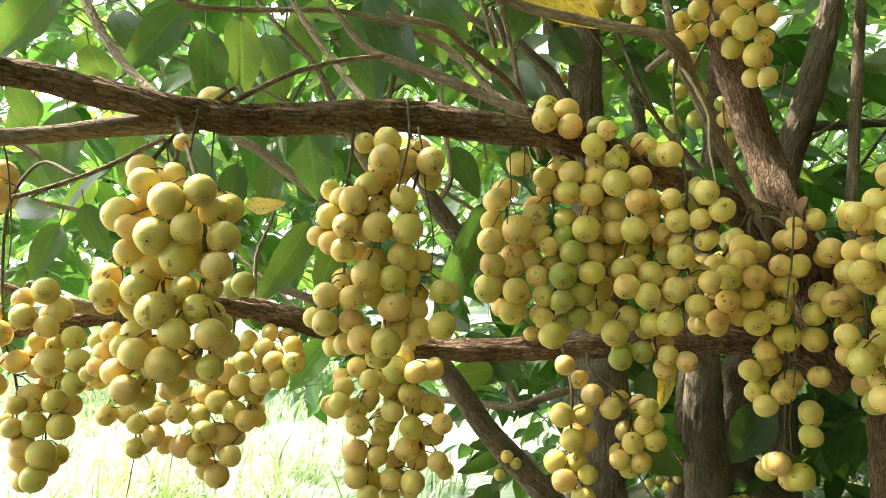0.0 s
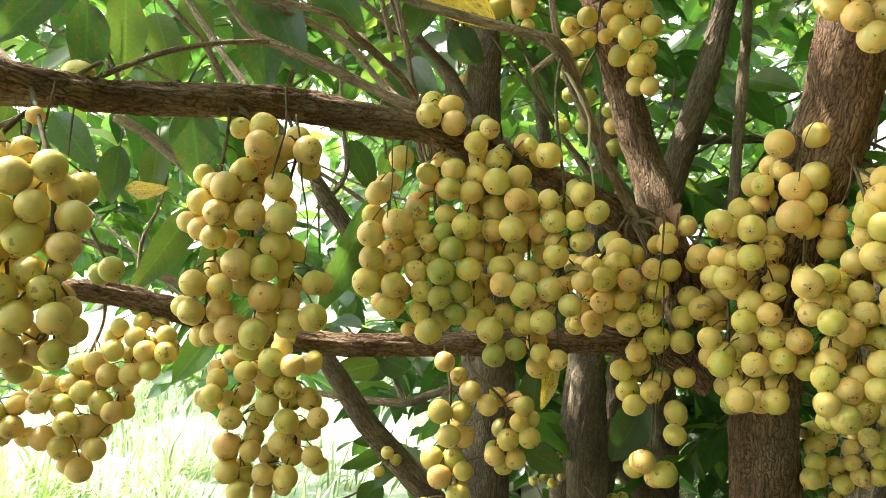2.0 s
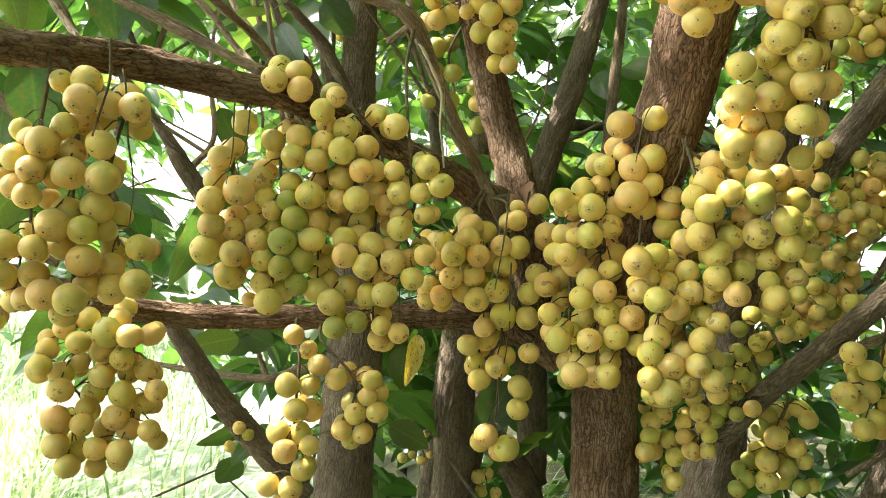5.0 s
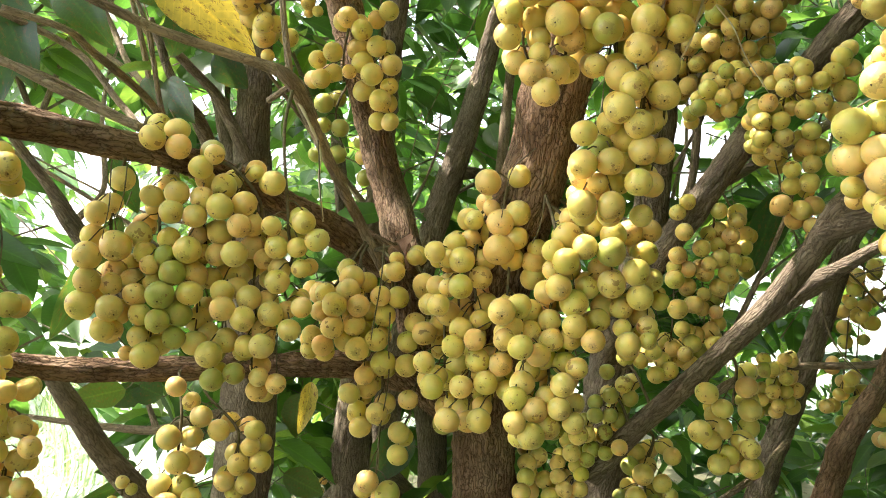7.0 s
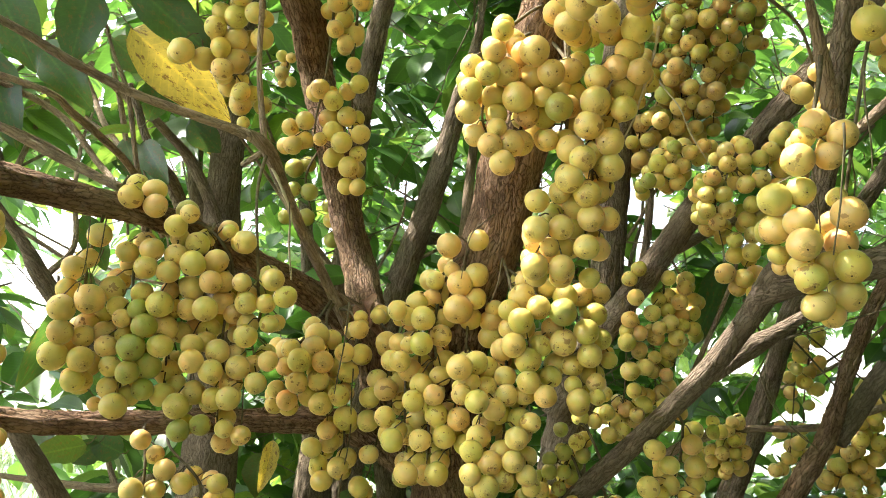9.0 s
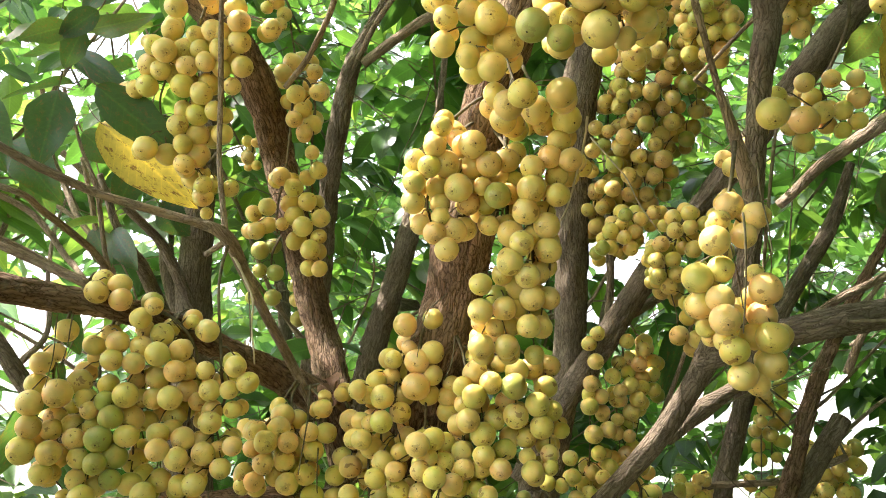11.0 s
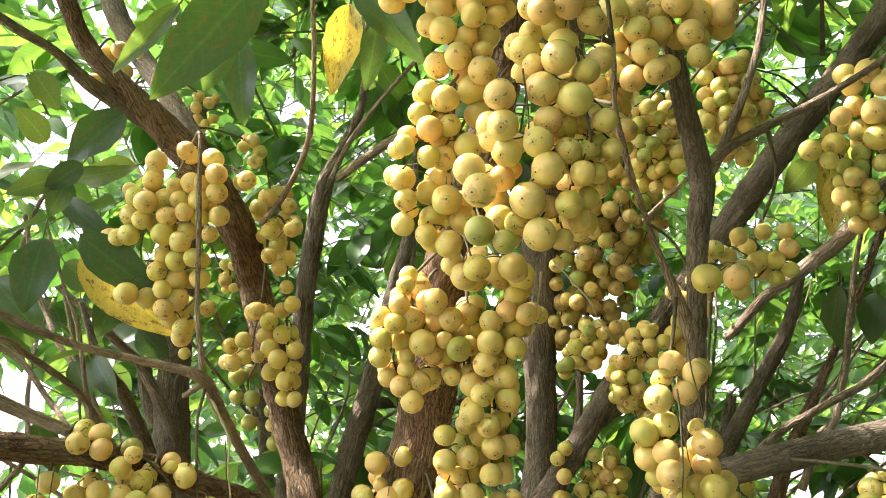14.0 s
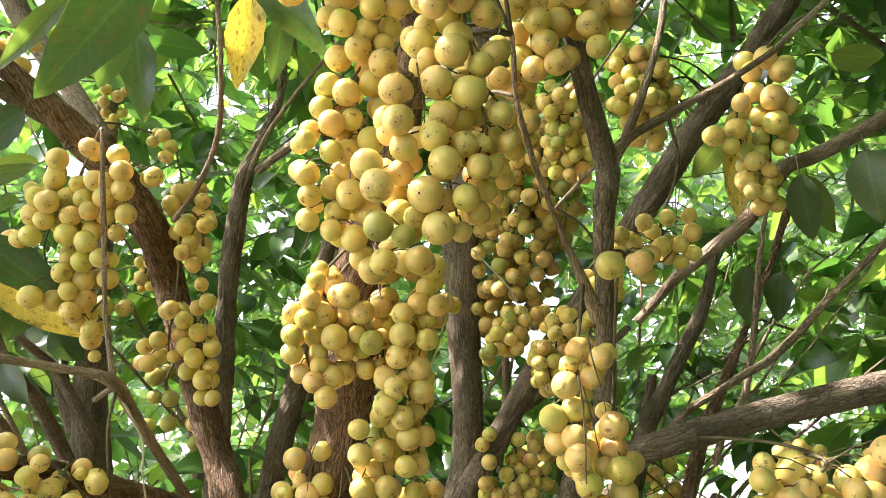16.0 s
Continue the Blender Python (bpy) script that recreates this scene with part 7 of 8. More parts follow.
bunch([(0.223, 0.983, 2.043, 0.0153), (0.234, 0.998, 2.127, 0.0160), (0.214, 0.983, 2.065, 0.0135), (0.229, 1.006, 1.951, 0.0173), (0.247, 1.027, 1.851, 0.0143), (0.255, 1.041, 1.933, 0.0165), (0.236, 1.021, 2.082, 0.0158), (0.207, 0.989, 2.016, 0.0162), (0.183, 0.968, 2.096, 0.0171), (0.233, 1.025, 1.926, 0.0182), (0.237, 1.031, 1.896, 0.0190), (0.233, 1.028, 1.979, 0.0151), (0.204, 0.998, 1.989, 0.0181), (0.217, 1.019, 2.004, 0.0148), (0.205, 1.006, 2.047, 0.0201), (0.218, 1.022, 1.877, 0.0162), (0.213, 1.02, 1.907, 0.0153), (0.253, 1.068, 1.856, 0.0172), (0.211, 1.028, 1.96, 0.0155)], ())
bunch([(0.203, 1.02, 1.935, 0.0162), (0.174, 0.99, 2.035, 0.0181), (0.262, 1.092, 1.947, 0.0166), (0.223, 1.048, 1.878, 0.0149), (0.182, 1.008, 2.078, 0.0165), (0.194, 1.025, 2.014, 0.0165), (0.221, 1.062, 1.898, 0.0155), (0.172, 1.01, 2.012, 0.0154), (0.209, 1.057, 1.941, 0.0152), (0.183, 1.031, 2.063, 0.0163), (0.159, 1.01, 2.049, 0.0162), (0.194, 1.059, 1.9, 0.0175), (0.156, 1.025, 1.99, 0.0173), (0.157, 1.029, 2.024, 0.0193), (0.163, 1.043, 1.901, 0.0181), (0.164, 1.055, 2.065, 0.0155), (0.141, 1.046, 1.99, 0.0145), (0.16, 1.073, 1.907, 0.0167), (0.13, 1.084, 1.998, 0.0171)], (6,))
bunch([(0.234, 1.08, 1.873, 0.0160), (0.25, 1.049, 1.876, 0.0096), (0.266, 1.047, 1.858, 0.0122), (0.251, 1.057, 1.842, 0.0166), (0.258, 1.058, 1.816, 0.0096)], ())
bunch([(0.394, 1.173, 2.137, 0.0185), (0.378, 1.173, 2.114, 0.0173), (0.413, 1.193, 2.153, 0.0187), (0.431, 1.157, 2.12, 0.0150), (0.427, 1.173, 2.102, 0.0138), (0.406, 1.18, 2.083, 0.0162), (0.423, 1.19, 2.066, 0.0150), (0.409, 1.181, 2.046, 0.0161), (0.443, 1.193, 2.045, 0.0172), (0.356, 1.152, 2.237, 0.0138), (0.339, 1.156, 2.224, 0.0114), (0.37, 1.154, 2.217, 0.0138), (0.364, 1.154, 2.197, 0.0126), (0.343, 1.188, 2.116, 0.0103), (0.428, 1.178, 2.028, 0.0150), (0.443, 1.159, 2.092, 0.0138)], ())
bunch([(0.266, 1.329, 2.397, 0.0127), (0.264, 1.335, 2.373, 0.0127), (0.288, 1.327, 2.385, 0.0128), (0.27, 1.348, 2.354, 0.0115), (0.285, 1.337, 2.341, 0.0102), (0.3, 1.335, 2.354, 0.0115), (0.278, 1.352, 2.334, 0.0115), (0.301, 1.328, 2.398, 0.0102)], ())
bunch([(0.088, 1.115, 2.339, 0.0170), (0.11, 1.094, 2.341, 0.0159), (0.091, 1.11, 2.312, 0.0170), (0.119, 1.106, 2.307, 0.0170), (0.073, 1.135, 2.295, 0.0139), (0.091, 1.133, 2.274, 0.0149), (0.138, 1.085, 2.337, 0.0106)], ())
bunch([(0.363, 1.452, 2.075, 0.0132), (0.378, 1.438, 2.07, 0.0108), (0.371, 1.455, 2.056, 0.0108), (0.365, 1.447, 2.038, 0.0144), (0.383, 1.442, 2.023, 0.0108), (0.363, 1.469, 2.051, 0.0097), (0.369, 1.458, 2.022, 0.0096)], ())
bunch([(0.342, 1.185, 1.825, 0.0143), (0.343, 1.159, 1.85, 0.0146), (0.367, 1.18, 1.837, 0.0149), (0.348, 1.15, 1.819, 0.0154), (0.368, 1.155, 1.832, 0.0145), (0.36, 1.129, 1.856, 0.0153), (0.385, 1.122, 1.828, 0.0114), (0.375, 1.109, 1.905, 0.0162), (0.399, 1.135, 1.908, 0.0140), (0.423, 1.166, 1.814, 0.0145), (0.399, 1.134, 1.867, 0.0174), (0.392, 1.123, 2.058, 0.0156), (0.411, 1.14, 1.806, 0.0165), (0.412, 1.133, 2.043, 0.0138), (0.404, 1.119, 1.843, 0.0171), (0.389, 1.099, 2.048, 0.0163), (0.388, 1.096, 2.002, 0.0143), (0.396, 1.101, 1.887, 0.0161)], ())
bunch([(0.402, 1.103, 2.023, 0.0143), (0.421, 1.116, 1.911, 0.0145), (0.407, 1.098, 1.983, 0.0145), (0.434, 1.127, 1.76, 0.0143), (0.415, 1.102, 1.823, 0.0171), (0.423, 1.111, 2.003, 0.0171), (0.448, 1.139, 1.86, 0.0139), (0.42, 1.102, 1.866, 0.0162), (0.434, 1.111, 2.064, 0.0159), (0.431, 1.107, 1.787, 0.0171), (0.44, 1.118, 1.87, 0.0136), (0.42, 1.087, 1.946, 0.0124), (0.443, 1.105, 1.809, 0.0143), (0.421, 1.076, 2.048, 0.0143), (0.448, 1.108, 1.757, 0.0143), (0.432, 1.088, 1.917, 0.0152), (0.442, 1.092, 1.838, 0.0161)], ())
bunch([(0.379, 1.29, 1.815, 0.0171), (0.404, 1.301, 1.828, 0.0152), (0.408, 1.285, 1.775, 0.0160), (0.381, 1.291, 1.778, 0.0138), (0.408, 1.293, 1.731, 0.0160), (0.374, 1.308, 1.729, 0.0139), (0.447, 1.27, 1.727, 0.0138), (0.453, 1.273, 1.693, 0.0149), (0.441, 1.269, 1.752, 0.0127)], (0, 1, 2, 3, 4, 5, 7, 8))
bunch([(1.045, 1.025, 1.83, 0.0138), (1.044, 1.01, 1.811, 0.0158), (1.047, 1.012, 1.783, 0.0157), (1.05, 1.003, 1.841, 0.0158), (1.069, 1.042, 1.779, 0.0150), (1.07, 1.012, 1.766, 0.0158), (1.07, 0.997, 1.813, 0.0157), (1.079, 1.022, 1.834, 0.0170), (1.076, 1, 1.893, 0.0159), (1.075, 0.994, 1.867, 0.0158), (1.081, 1, 1.787, 0.0158), (1.089, 1.012, 1.678, 0.0189), (1.099, 1.038, 1.77, 0.0147), (1.103, 1.026, 1.793, 0.0159), (1.1, 1.006, 1.839, 0.0138), (1.108, 1.039, 1.678, 0.0151), (1.096, 0.978, 1.898, 0.0157), (1.101, 1.003, 1.737, 0.0147), (1.097, 0.979, 1.873, 0.0147), (1.108, 1.005, 1.912, 0.0153), (1.105, 0.982, 1.833, 0.0168)], (7,))
bunch([(1.117, 1.02, 1.714, 0.0160), (1.121, 1.002, 1.672, 0.0179), (1.118, 0.981, 1.799, 0.0157), (1.128, 1.025, 1.657, 0.0160), (1.13, 1.02, 1.794, 0.0150), (1.126, 1.001, 1.776, 0.0171), (1.123, 0.969, 1.879, 0.0158), (1.132, 0.997, 1.718, 0.0169), (1.131, 0.992, 1.748, 0.0158), (1.128, 0.971, 1.844, 0.0168), (1.138, 0.995, 1.647, 0.0147), (1.154, 1.01, 1.683, 0.0181), (1.153, 1, 1.779, 0.0159), (1.146, 0.968, 1.895, 0.0179), (1.168, 1.014, 1.637, 0.0155), (1.16, 0.964, 1.921, 0.0179), (1.168, 0.974, 1.833, 0.0191), (1.176, 0.971, 1.87, 0.0192), (1.18, 0.971, 1.94, 0.0170), (1.191, 1.008, 1.845, 0.0160), (1.204, 1.007, 1.946, 0.0155)], ())
bunch([(0.707, 0.498, 1.669, 0.0166), (0.708, 0.47, 1.703, 0.0161), (0.716, 0.507, 1.642, 0.0155), (0.719, 0.473, 1.623, 0.0161), (0.721, 0.477, 1.728, 0.0118), (0.723, 0.483, 1.646, 0.0150), (0.728, 0.486, 1.678, 0.0145), (0.734, 0.479, 1.593, 0.0156), (0.735, 0.476, 1.745, 0.0150), (0.735, 0.522, 1.62, 0.0110), (0.737, 0.539, 1.646, 0.0137), (0.741, 0.464, 1.711, 0.0139), (0.742, 0.5, 1.606, 0.0131), (0.748, 0.495, 1.631, 0.0140), (0.748, 0.484, 1.568, 0.0163), (0.751, 0.457, 1.732, 0.0145)], (10,))
bunch([(0.759, 0.432, 1.837, 0.0173), (0.761, 0.459, 1.656, 0.0173), (0.762, 0.474, 1.674, 0.0106), (0.77, 0.49, 1.611, 0.0141), (0.771, 0.465, 1.607, 0.0169), (0.771, 0.488, 1.561, 0.0130), (0.777, 0.528, 1.613, 0.0149), (0.779, 0.496, 1.655, 0.0130), (0.78, 0.486, 1.633, 0.0166), (0.783, 0.48, 1.581, 0.0169), (0.786, 0.488, 1.743, 0.0136), (0.808, 0.512, 1.588, 0.0143), (0.818, 0.502, 1.615, 0.0149), (0.831, 0.46, 1.852, 0.0160), (0.861, 0.487, 1.868, 0.0143)], (14,))
bunch([(0.964, 0.718, 1.891, 0.0159), (0.964, 0.736, 1.909, 0.0143), (0.986, 0.711, 1.925, 0.0143), (1.002, 0.714, 1.903, 0.0151), (1.008, 0.739, 1.894, 0.0145), (1.01, 0.72, 1.881, 0.0136), (0.999, 0.701, 1.948, 0.0168)], ())
bunch([(0.832, 0.318, 1.607, 0.0114), (0.868, 0.318, 1.596, 0.0157), (0.821, 0.313, 1.591, 0.0132), (0.889, 0.308, 1.591, 0.0132), (0.847, 0.324, 1.579, 0.0121), (0.866, 0.302, 1.578, 0.0132), (0.936, 0.277, 1.593, 0.0169), (0.913, 0.288, 1.587, 0.0151), (0.9, 0.271, 1.576, 0.0132), (0.924, 0.271, 1.569, 0.0167), (0.928, 0.249, 1.612, 0.0167), (0.845, 0.304, 1.569, 0.0150), (0.828, 0.325, 1.564, 0.0139), (0.885, 0.298, 1.561, 0.0151)], ())
bunch([(1.337, 0.652, 1.618, 0.0127), (1.32, 0.652, 1.605, 0.0129), (1.29, 0.673, 1.625, 0.0129), (1.29, 0.65, 1.628, 0.0127), (1.269, 0.673, 1.621, 0.0128), (1.32, 0.632, 1.6, 0.0127), (1.334, 0.672, 1.619, 0.0119)], ())
bunch([(0.627, 0.404, 2.163, 0.0182), (0.624, 0.391, 2.125, 0.0184), (0.651, 0.423, 2.11, 0.0148), (0.658, 0.43, 2.084, 0.0161), (0.664, 0.436, 2.194, 0.0150), (0.685, 0.465, 2.106, 0.0170), (0.658, 0.402, 2.174, 0.0219), (0.65, 0.384, 2.133, 0.0143), (0.666, 0.416, 2.063, 0.0160), (0.655, 0.388, 2.109, 0.0157), (0.668, 0.416, 2.124, 0.0130), (0.684, 0.432, 2.079, 0.0154), (0.666, 0.391, 2.085, 0.0157), (0.689, 0.431, 2.114, 0.0162), (0.699, 0.439, 2.156, 0.0167), (0.679, 0.389, 2.061, 0.0156)], (5, 14))
bunch([(0.687, 0.389, 2.117, 0.0160), (0.689, 0.392, 2.143, 0.0160), (0.71, 0.42, 2.134, 0.0165), (0.69, 0.359, 2.138, 0.0177), (0.717, 0.386, 2.158, 0.0171), (0.711, 0.364, 2.104, 0.0157), (0.734, 0.411, 2.131, 0.0157), (0.72, 0.364, 2.077, 0.0142), (0.725, 0.366, 2.132, 0.0182), (0.732, 0.379, 2.108, 0.0160), (0.752, 0.393, 2.135, 0.0160), (0.76, 0.375, 2.165, 0.0197), (0.751, 0.352, 2.135, 0.0181), (0.783, 0.396, 2.175, 0.0159), (0.762, 0.345, 2.161, 0.0178)], ())
bunch([(1.196, 0.49, 2.143, 0.0161), (1.167, 0.469, 2.187, 0.0178), (1.181, 0.503, 2.076, 0.0141), (1.198, 0.541, 1.997, 0.0143), (1.163, 0.49, 2.109, 0.0196), (1.156, 0.481, 2.146, 0.0205), (1.15, 0.477, 2.211, 0.0188), (1.181, 0.534, 2.029, 0.0132), (1.167, 0.518, 2.041, 0.0131), (1.171, 0.531, 2.008, 0.0151), (1.16, 0.513, 2.129, 0.0179), (1.16, 0.519, 2.094, 0.0140), (1.158, 0.522, 2.072, 0.0132), (1.174, 0.554, 1.993, 0.0143)], (11, 12))
bunch([(1.144, 0.504, 2.164, 0.0169), (1.14, 0.5, 2.195, 0.0172), (1.143, 0.512, 2.22, 0.0171), (1.151, 0.531, 2.144, 0.0134), (1.142, 0.523, 2.055, 0.0159), (1.149, 0.541, 2.013, 0.0141), (1.156, 0.556, 2.061, 0.0134), (1.154, 0.554, 2.036, 0.0182), (1.143, 0.536, 2.078, 0.0133), (1.115, 0.508, 2.142, 0.0150), (1.115, 0.527, 2.106, 0.0169), (1.108, 0.533, 2.08, 0.0141), (1.081, 0.541, 2.095, 0.0169)], (8,))
bunch([(-0.251, 1.014, 1.474, 0.0160), (-0.269, 1.03, 1.467, 0.0146)], (0, 1))
bunch([(0.105, 1.326, 1.183, 0.0109), (0.119, 1.325, 1.172, 0.0099), (0.092, 1.321, 1.154, 0.0099)], ())
bunch([(0.488, 1.911, 0.98, 0.0128), (0.513, 1.913, 0.987, 0.0114), (0.545, 1.922, 1.037, 0.0101), (0.559, 1.91, 1.044, 0.0086)], ())
bunch([(0.534, 1.961, 1.023, 0.0135), (0.546, 1.964, 1.003, 0.0113), (0.548, 1.967, 0.96, 0.0128), (0.566, 1.95, 0.979, 0.0105)], ())
bunch([(0.647, 1.799, 0.967, 0.0166), (0.679, 1.828, 0.965, 0.0143), (0.668, 1.832, 0.924, 0.0157), (0.7, 1.823, 0.921, 0.0143)], ())
bunch([(0.86, 0.525, 1.909, 0.0131), (0.889, 0.508, 1.926, 0.0123), (0.92, 0.496, 1.932, 0.0115), (0.95, 0.487, 1.935, 0.0116), (0.957, 0.491, 1.912, 0.0132), (0.918, 0.525, 1.919, 0.0126), (0.943, 0.503, 1.898, 0.0124), (0.942, 0.524, 1.907, 0.0118), (0.905, 0.521, 1.885, 0.0149), (0.883, 0.526, 1.902, 0.0124), (0.883, 0.528, 1.877, 0.0132), (0.925, 0.517, 1.898, 0.0141), (0.942, 0.527, 1.887, 0.0118), (0.947, 0.509, 1.875, 0.0108), (0.956, 0.492, 1.883, 0.0107), (0.899, 0.525, 1.857, 0.0131)], ())
bunch([(1.132, 1.36, 1.938, 0.0165), (1.133, 1.361, 1.997, 0.0156), (1.131, 1.359, 2.092, 0.0158), (1.11, 1.338, 1.993, 0.0156), (1.114, 1.338, 2.152, 0.0180), (1.134, 1.346, 2.033, 0.0156), (1.13, 1.335, 1.959, 0.0158), (1.093, 1.306, 1.976, 0.0160), (1.085, 1.299, 2.08, 0.0175), (1.101, 1.31, 1.933, 0.0156), (1.085, 1.298, 2.167, 0.0176), (1.073, 1.283, 1.975, 0.0151), (1.118, 1.307, 1.958, 0.0156), (1.11, 1.3, 2.031, 0.0171), (1.126, 1.311, 1.989, 0.0166), (1.097, 1.289, 2.131, 0.0149), (1.159, 1.334, 2.005, 0.0172), (1.082, 1.276, 2.112, 0.0176), (1.091, 1.278, 2.018, 0.0194), (1.072, 1.263, 2.057, 0.0162), (1.09, 1.276, 1.938, 0.0186), (1.125, 1.297, 2.13, 0.0172)], (0,), 0.45)
bunch([(1.163, 1.321, 2.053, 0.0164), (1.108, 1.277, 2.217, 0.0158), (1.151, 1.307, 1.956, 0.0169), (1.19, 1.337, 2.028, 0.0156), (1.073, 1.245, 2.15, 0.0175), (1.134, 1.289, 2.232, 0.0179), (1.053, 1.227, 2.09, 0.0174), (1.119, 1.275, 1.989, 0.0188), (1.091, 1.252, 1.975, 0.0158), (1.111, 1.266, 2.151, 0.0165), (1.124, 1.272, 2.041, 0.0195), (1.156, 1.294, 2.267, 0.0160), (1.083, 1.241, 2.017, 0.0163), (1.146, 1.283, 2.065, 0.0172), (1.173, 1.301, 2.193, 0.0177), (1.091, 1.243, 2.112, 0.0173), (1.162, 1.293, 2.096, 0.0169), (1.133, 1.271, 2.101, 0.0154), (1.103, 1.246, 2.206, 0.0194), (1.19, 1.306, 1.963, 0.0166), (1.121, 1.256, 1.922, 0.0176), (1.152, 1.277, 1.931, 0.0172)], (15,), 0.45)
bunch([(1.153, 1.272, 2.009, 0.0184), (1.161, 1.277, 2.126, 0.0172), (1.142, 1.262, 2.262, 0.0174), (1.172, 1.283, 1.966, 0.0184), (1.176, 1.285, 2.231, 0.0167), (1.09, 1.222, 2.138, 0.0149), (1.077, 1.211, 2.2, 0.0164), (1.135, 1.248, 2.075, 0.0186), (1.146, 1.253, 2.172, 0.0150), (1.112, 1.228, 2.024, 0.0160), (1.19, 1.283, 2.011, 0.0187), (1.132, 1.239, 1.965, 0.0195), (1.111, 1.224, 2.065, 0.0150), (1.121, 1.231, 2.156, 0.0171), (1.14, 1.243, 2.22, 0.0193), (1.084, 1.201, 2.002, 0.0179), (1.119, 1.225, 2.247, 0.0197), (1.11, 1.216, 2.106, 0.0154), (1.254, 1.32, 2.018, 0.0171), (1.188, 1.271, 1.938, 0.0177), (1.236, 1.305, 2.082, 0.0174), (1.084, 1.193, 2.054, 0.0190)], (9, 21), 0.45)
bunch([(1.194, 1.272, 2.108, 0.0178), (1.108, 1.209, 2.191, 0.0173), (1.176, 1.258, 2.045, 0.0158), (1.151, 1.239, 2.103, 0.0177), (1.196, 1.264, 1.969, 0.0167), (1.2, 1.264, 2.076, 0.0178), (1.099, 1.19, 2.089, 0.0179), (1.115, 1.202, 2.306, 0.0179), (1.094, 1.183, 2.183, 0.0182), (1.172, 1.239, 2.135, 0.0156), (1.169, 1.236, 1.948, 0.0164), (1.224, 1.276, 2.116, 0.0165), (1.177, 1.242, 2.007, 0.0171), (1.126, 1.202, 1.996, 0.0173), (1.121, 1.198, 2.155, 0.0149), (1.142, 1.212, 2.12, 0.0188), (1.251, 1.291, 2.223, 0.0158), (1.148, 1.216, 2.03, 0.0171), (1.097, 1.175, 2.259, 0.0182), (1.174, 1.229, 2.057, 0.0184), (1.075, 1.156, 2.214, 0.0168), (1.21, 1.255, 1.997, 0.0191)], (1,), 0.45)
bunch([(1.201, 1.246, 2.348, 0.0175), (1.214, 1.256, 2.183, 0.0165), (1.107, 1.176, 2.028, 0.0180), (1.105, 1.175, 2.218, 0.0188), (1.162, 1.216, 2.243, 0.0177), (1.153, 1.208, 2.086, 0.0153), (1.085, 1.158, 2.103, 0.0178), (1.18, 1.227, 2.353, 0.0157), (1.23, 1.257, 2.218, 0.0167), (1.162, 1.208, 2.292, 0.0168), (1.077, 1.145, 2.188, 0.0152), (1.202, 1.235, 2.095, 0.0155), (1.217, 1.245, 2.057, 0.0172), (1.152, 1.196, 2.342, 0.0163), (1.135, 1.182, 2.229, 0.0153), (1.172, 1.209, 2.197, 0.0169), (1.193, 1.223, 2.393, 0.0162), (1.269, 1.276, 2.037, 0.0166), (1.181, 1.211, 2.327, 0.0182), (1.248, 1.259, 2.245, 0.0164), (1.188, 1.215, 1.986, 0.0183), (1.156, 1.191, 2.052, 0.0157)], (3,), 0.45)
bunch([(1.236, 1.248, 2.101, 0.0157), (1.14, 1.177, 2.259, 0.0160), (1.202, 1.222, 2.196, 0.0179), (1.163, 1.193, 1.999, 0.0164), (1.196, 1.216, 2.165, 0.0164), (1.133, 1.168, 2.322, 0.0176), (1.165, 1.189, 2.316, 0.0158), (1.106, 1.146, 2.203, 0.0168), (1.204, 1.216, 2.225, 0.0172), (1.119, 1.154, 2.065, 0.0164), (1.099, 1.14, 2.147, 0.0164), (1.138, 1.167, 2.176, 0.0182), (1.124, 1.156, 2.284, 0.0178), (1.179, 1.195, 2.155, 0.0157), (1.269, 1.259, 2.075, 0.0179), (1.234, 1.232, 2.026, 0.0198), (1.186, 1.197, 2.041, 0.0173), (1.112, 1.143, 2.31, 0.0152), (1.111, 1.142, 2.25, 0.0177), (1.16, 1.175, 2.154, 0.0153), (1.218, 1.216, 2.145, 0.0178), (1.243, 1.231, 2.179, 0.0169)], (2, 21), 0.45)
bunch([(1.165, 1.175, 2.361, 0.0177), (1.193, 1.194, 2.082, 0.0194), (1.172, 1.179, 2.205, 0.0188), (1.13, 1.146, 2.135, 0.0175), (1.297, 1.265, 2.135, 0.0155), (1.207, 1.201, 2.31, 0.0173), (1.243, 1.225, 2.072, 0.0183), (1.21, 1.202, 2.382, 0.0166), (1.112, 1.126, 2.282, 0.0153), (1.21, 1.195, 2.003, 0.0154), (1.158, 1.156, 2.03, 0.0174), (1.112, 1.121, 2.123, 0.0167), (1.228, 1.204, 2.358, 0.0179), (1.158, 1.15, 2.282, 0.0193), (1.237, 1.208, 2.117, 0.0166), (1.203, 1.182, 2.258, 0.0166), (1.154, 1.146, 2.094, 0.0158), (1.272, 1.228, 2.159, 0.0162), (1.193, 1.168, 2.367, 0.0155), (1.179, 1.158, 2.123, 0.0191), (1.229, 1.191, 2.057, 0.0162), (1.183, 1.159, 2.334, 0.0149)], (3, 4, 6, 9), 0.45)
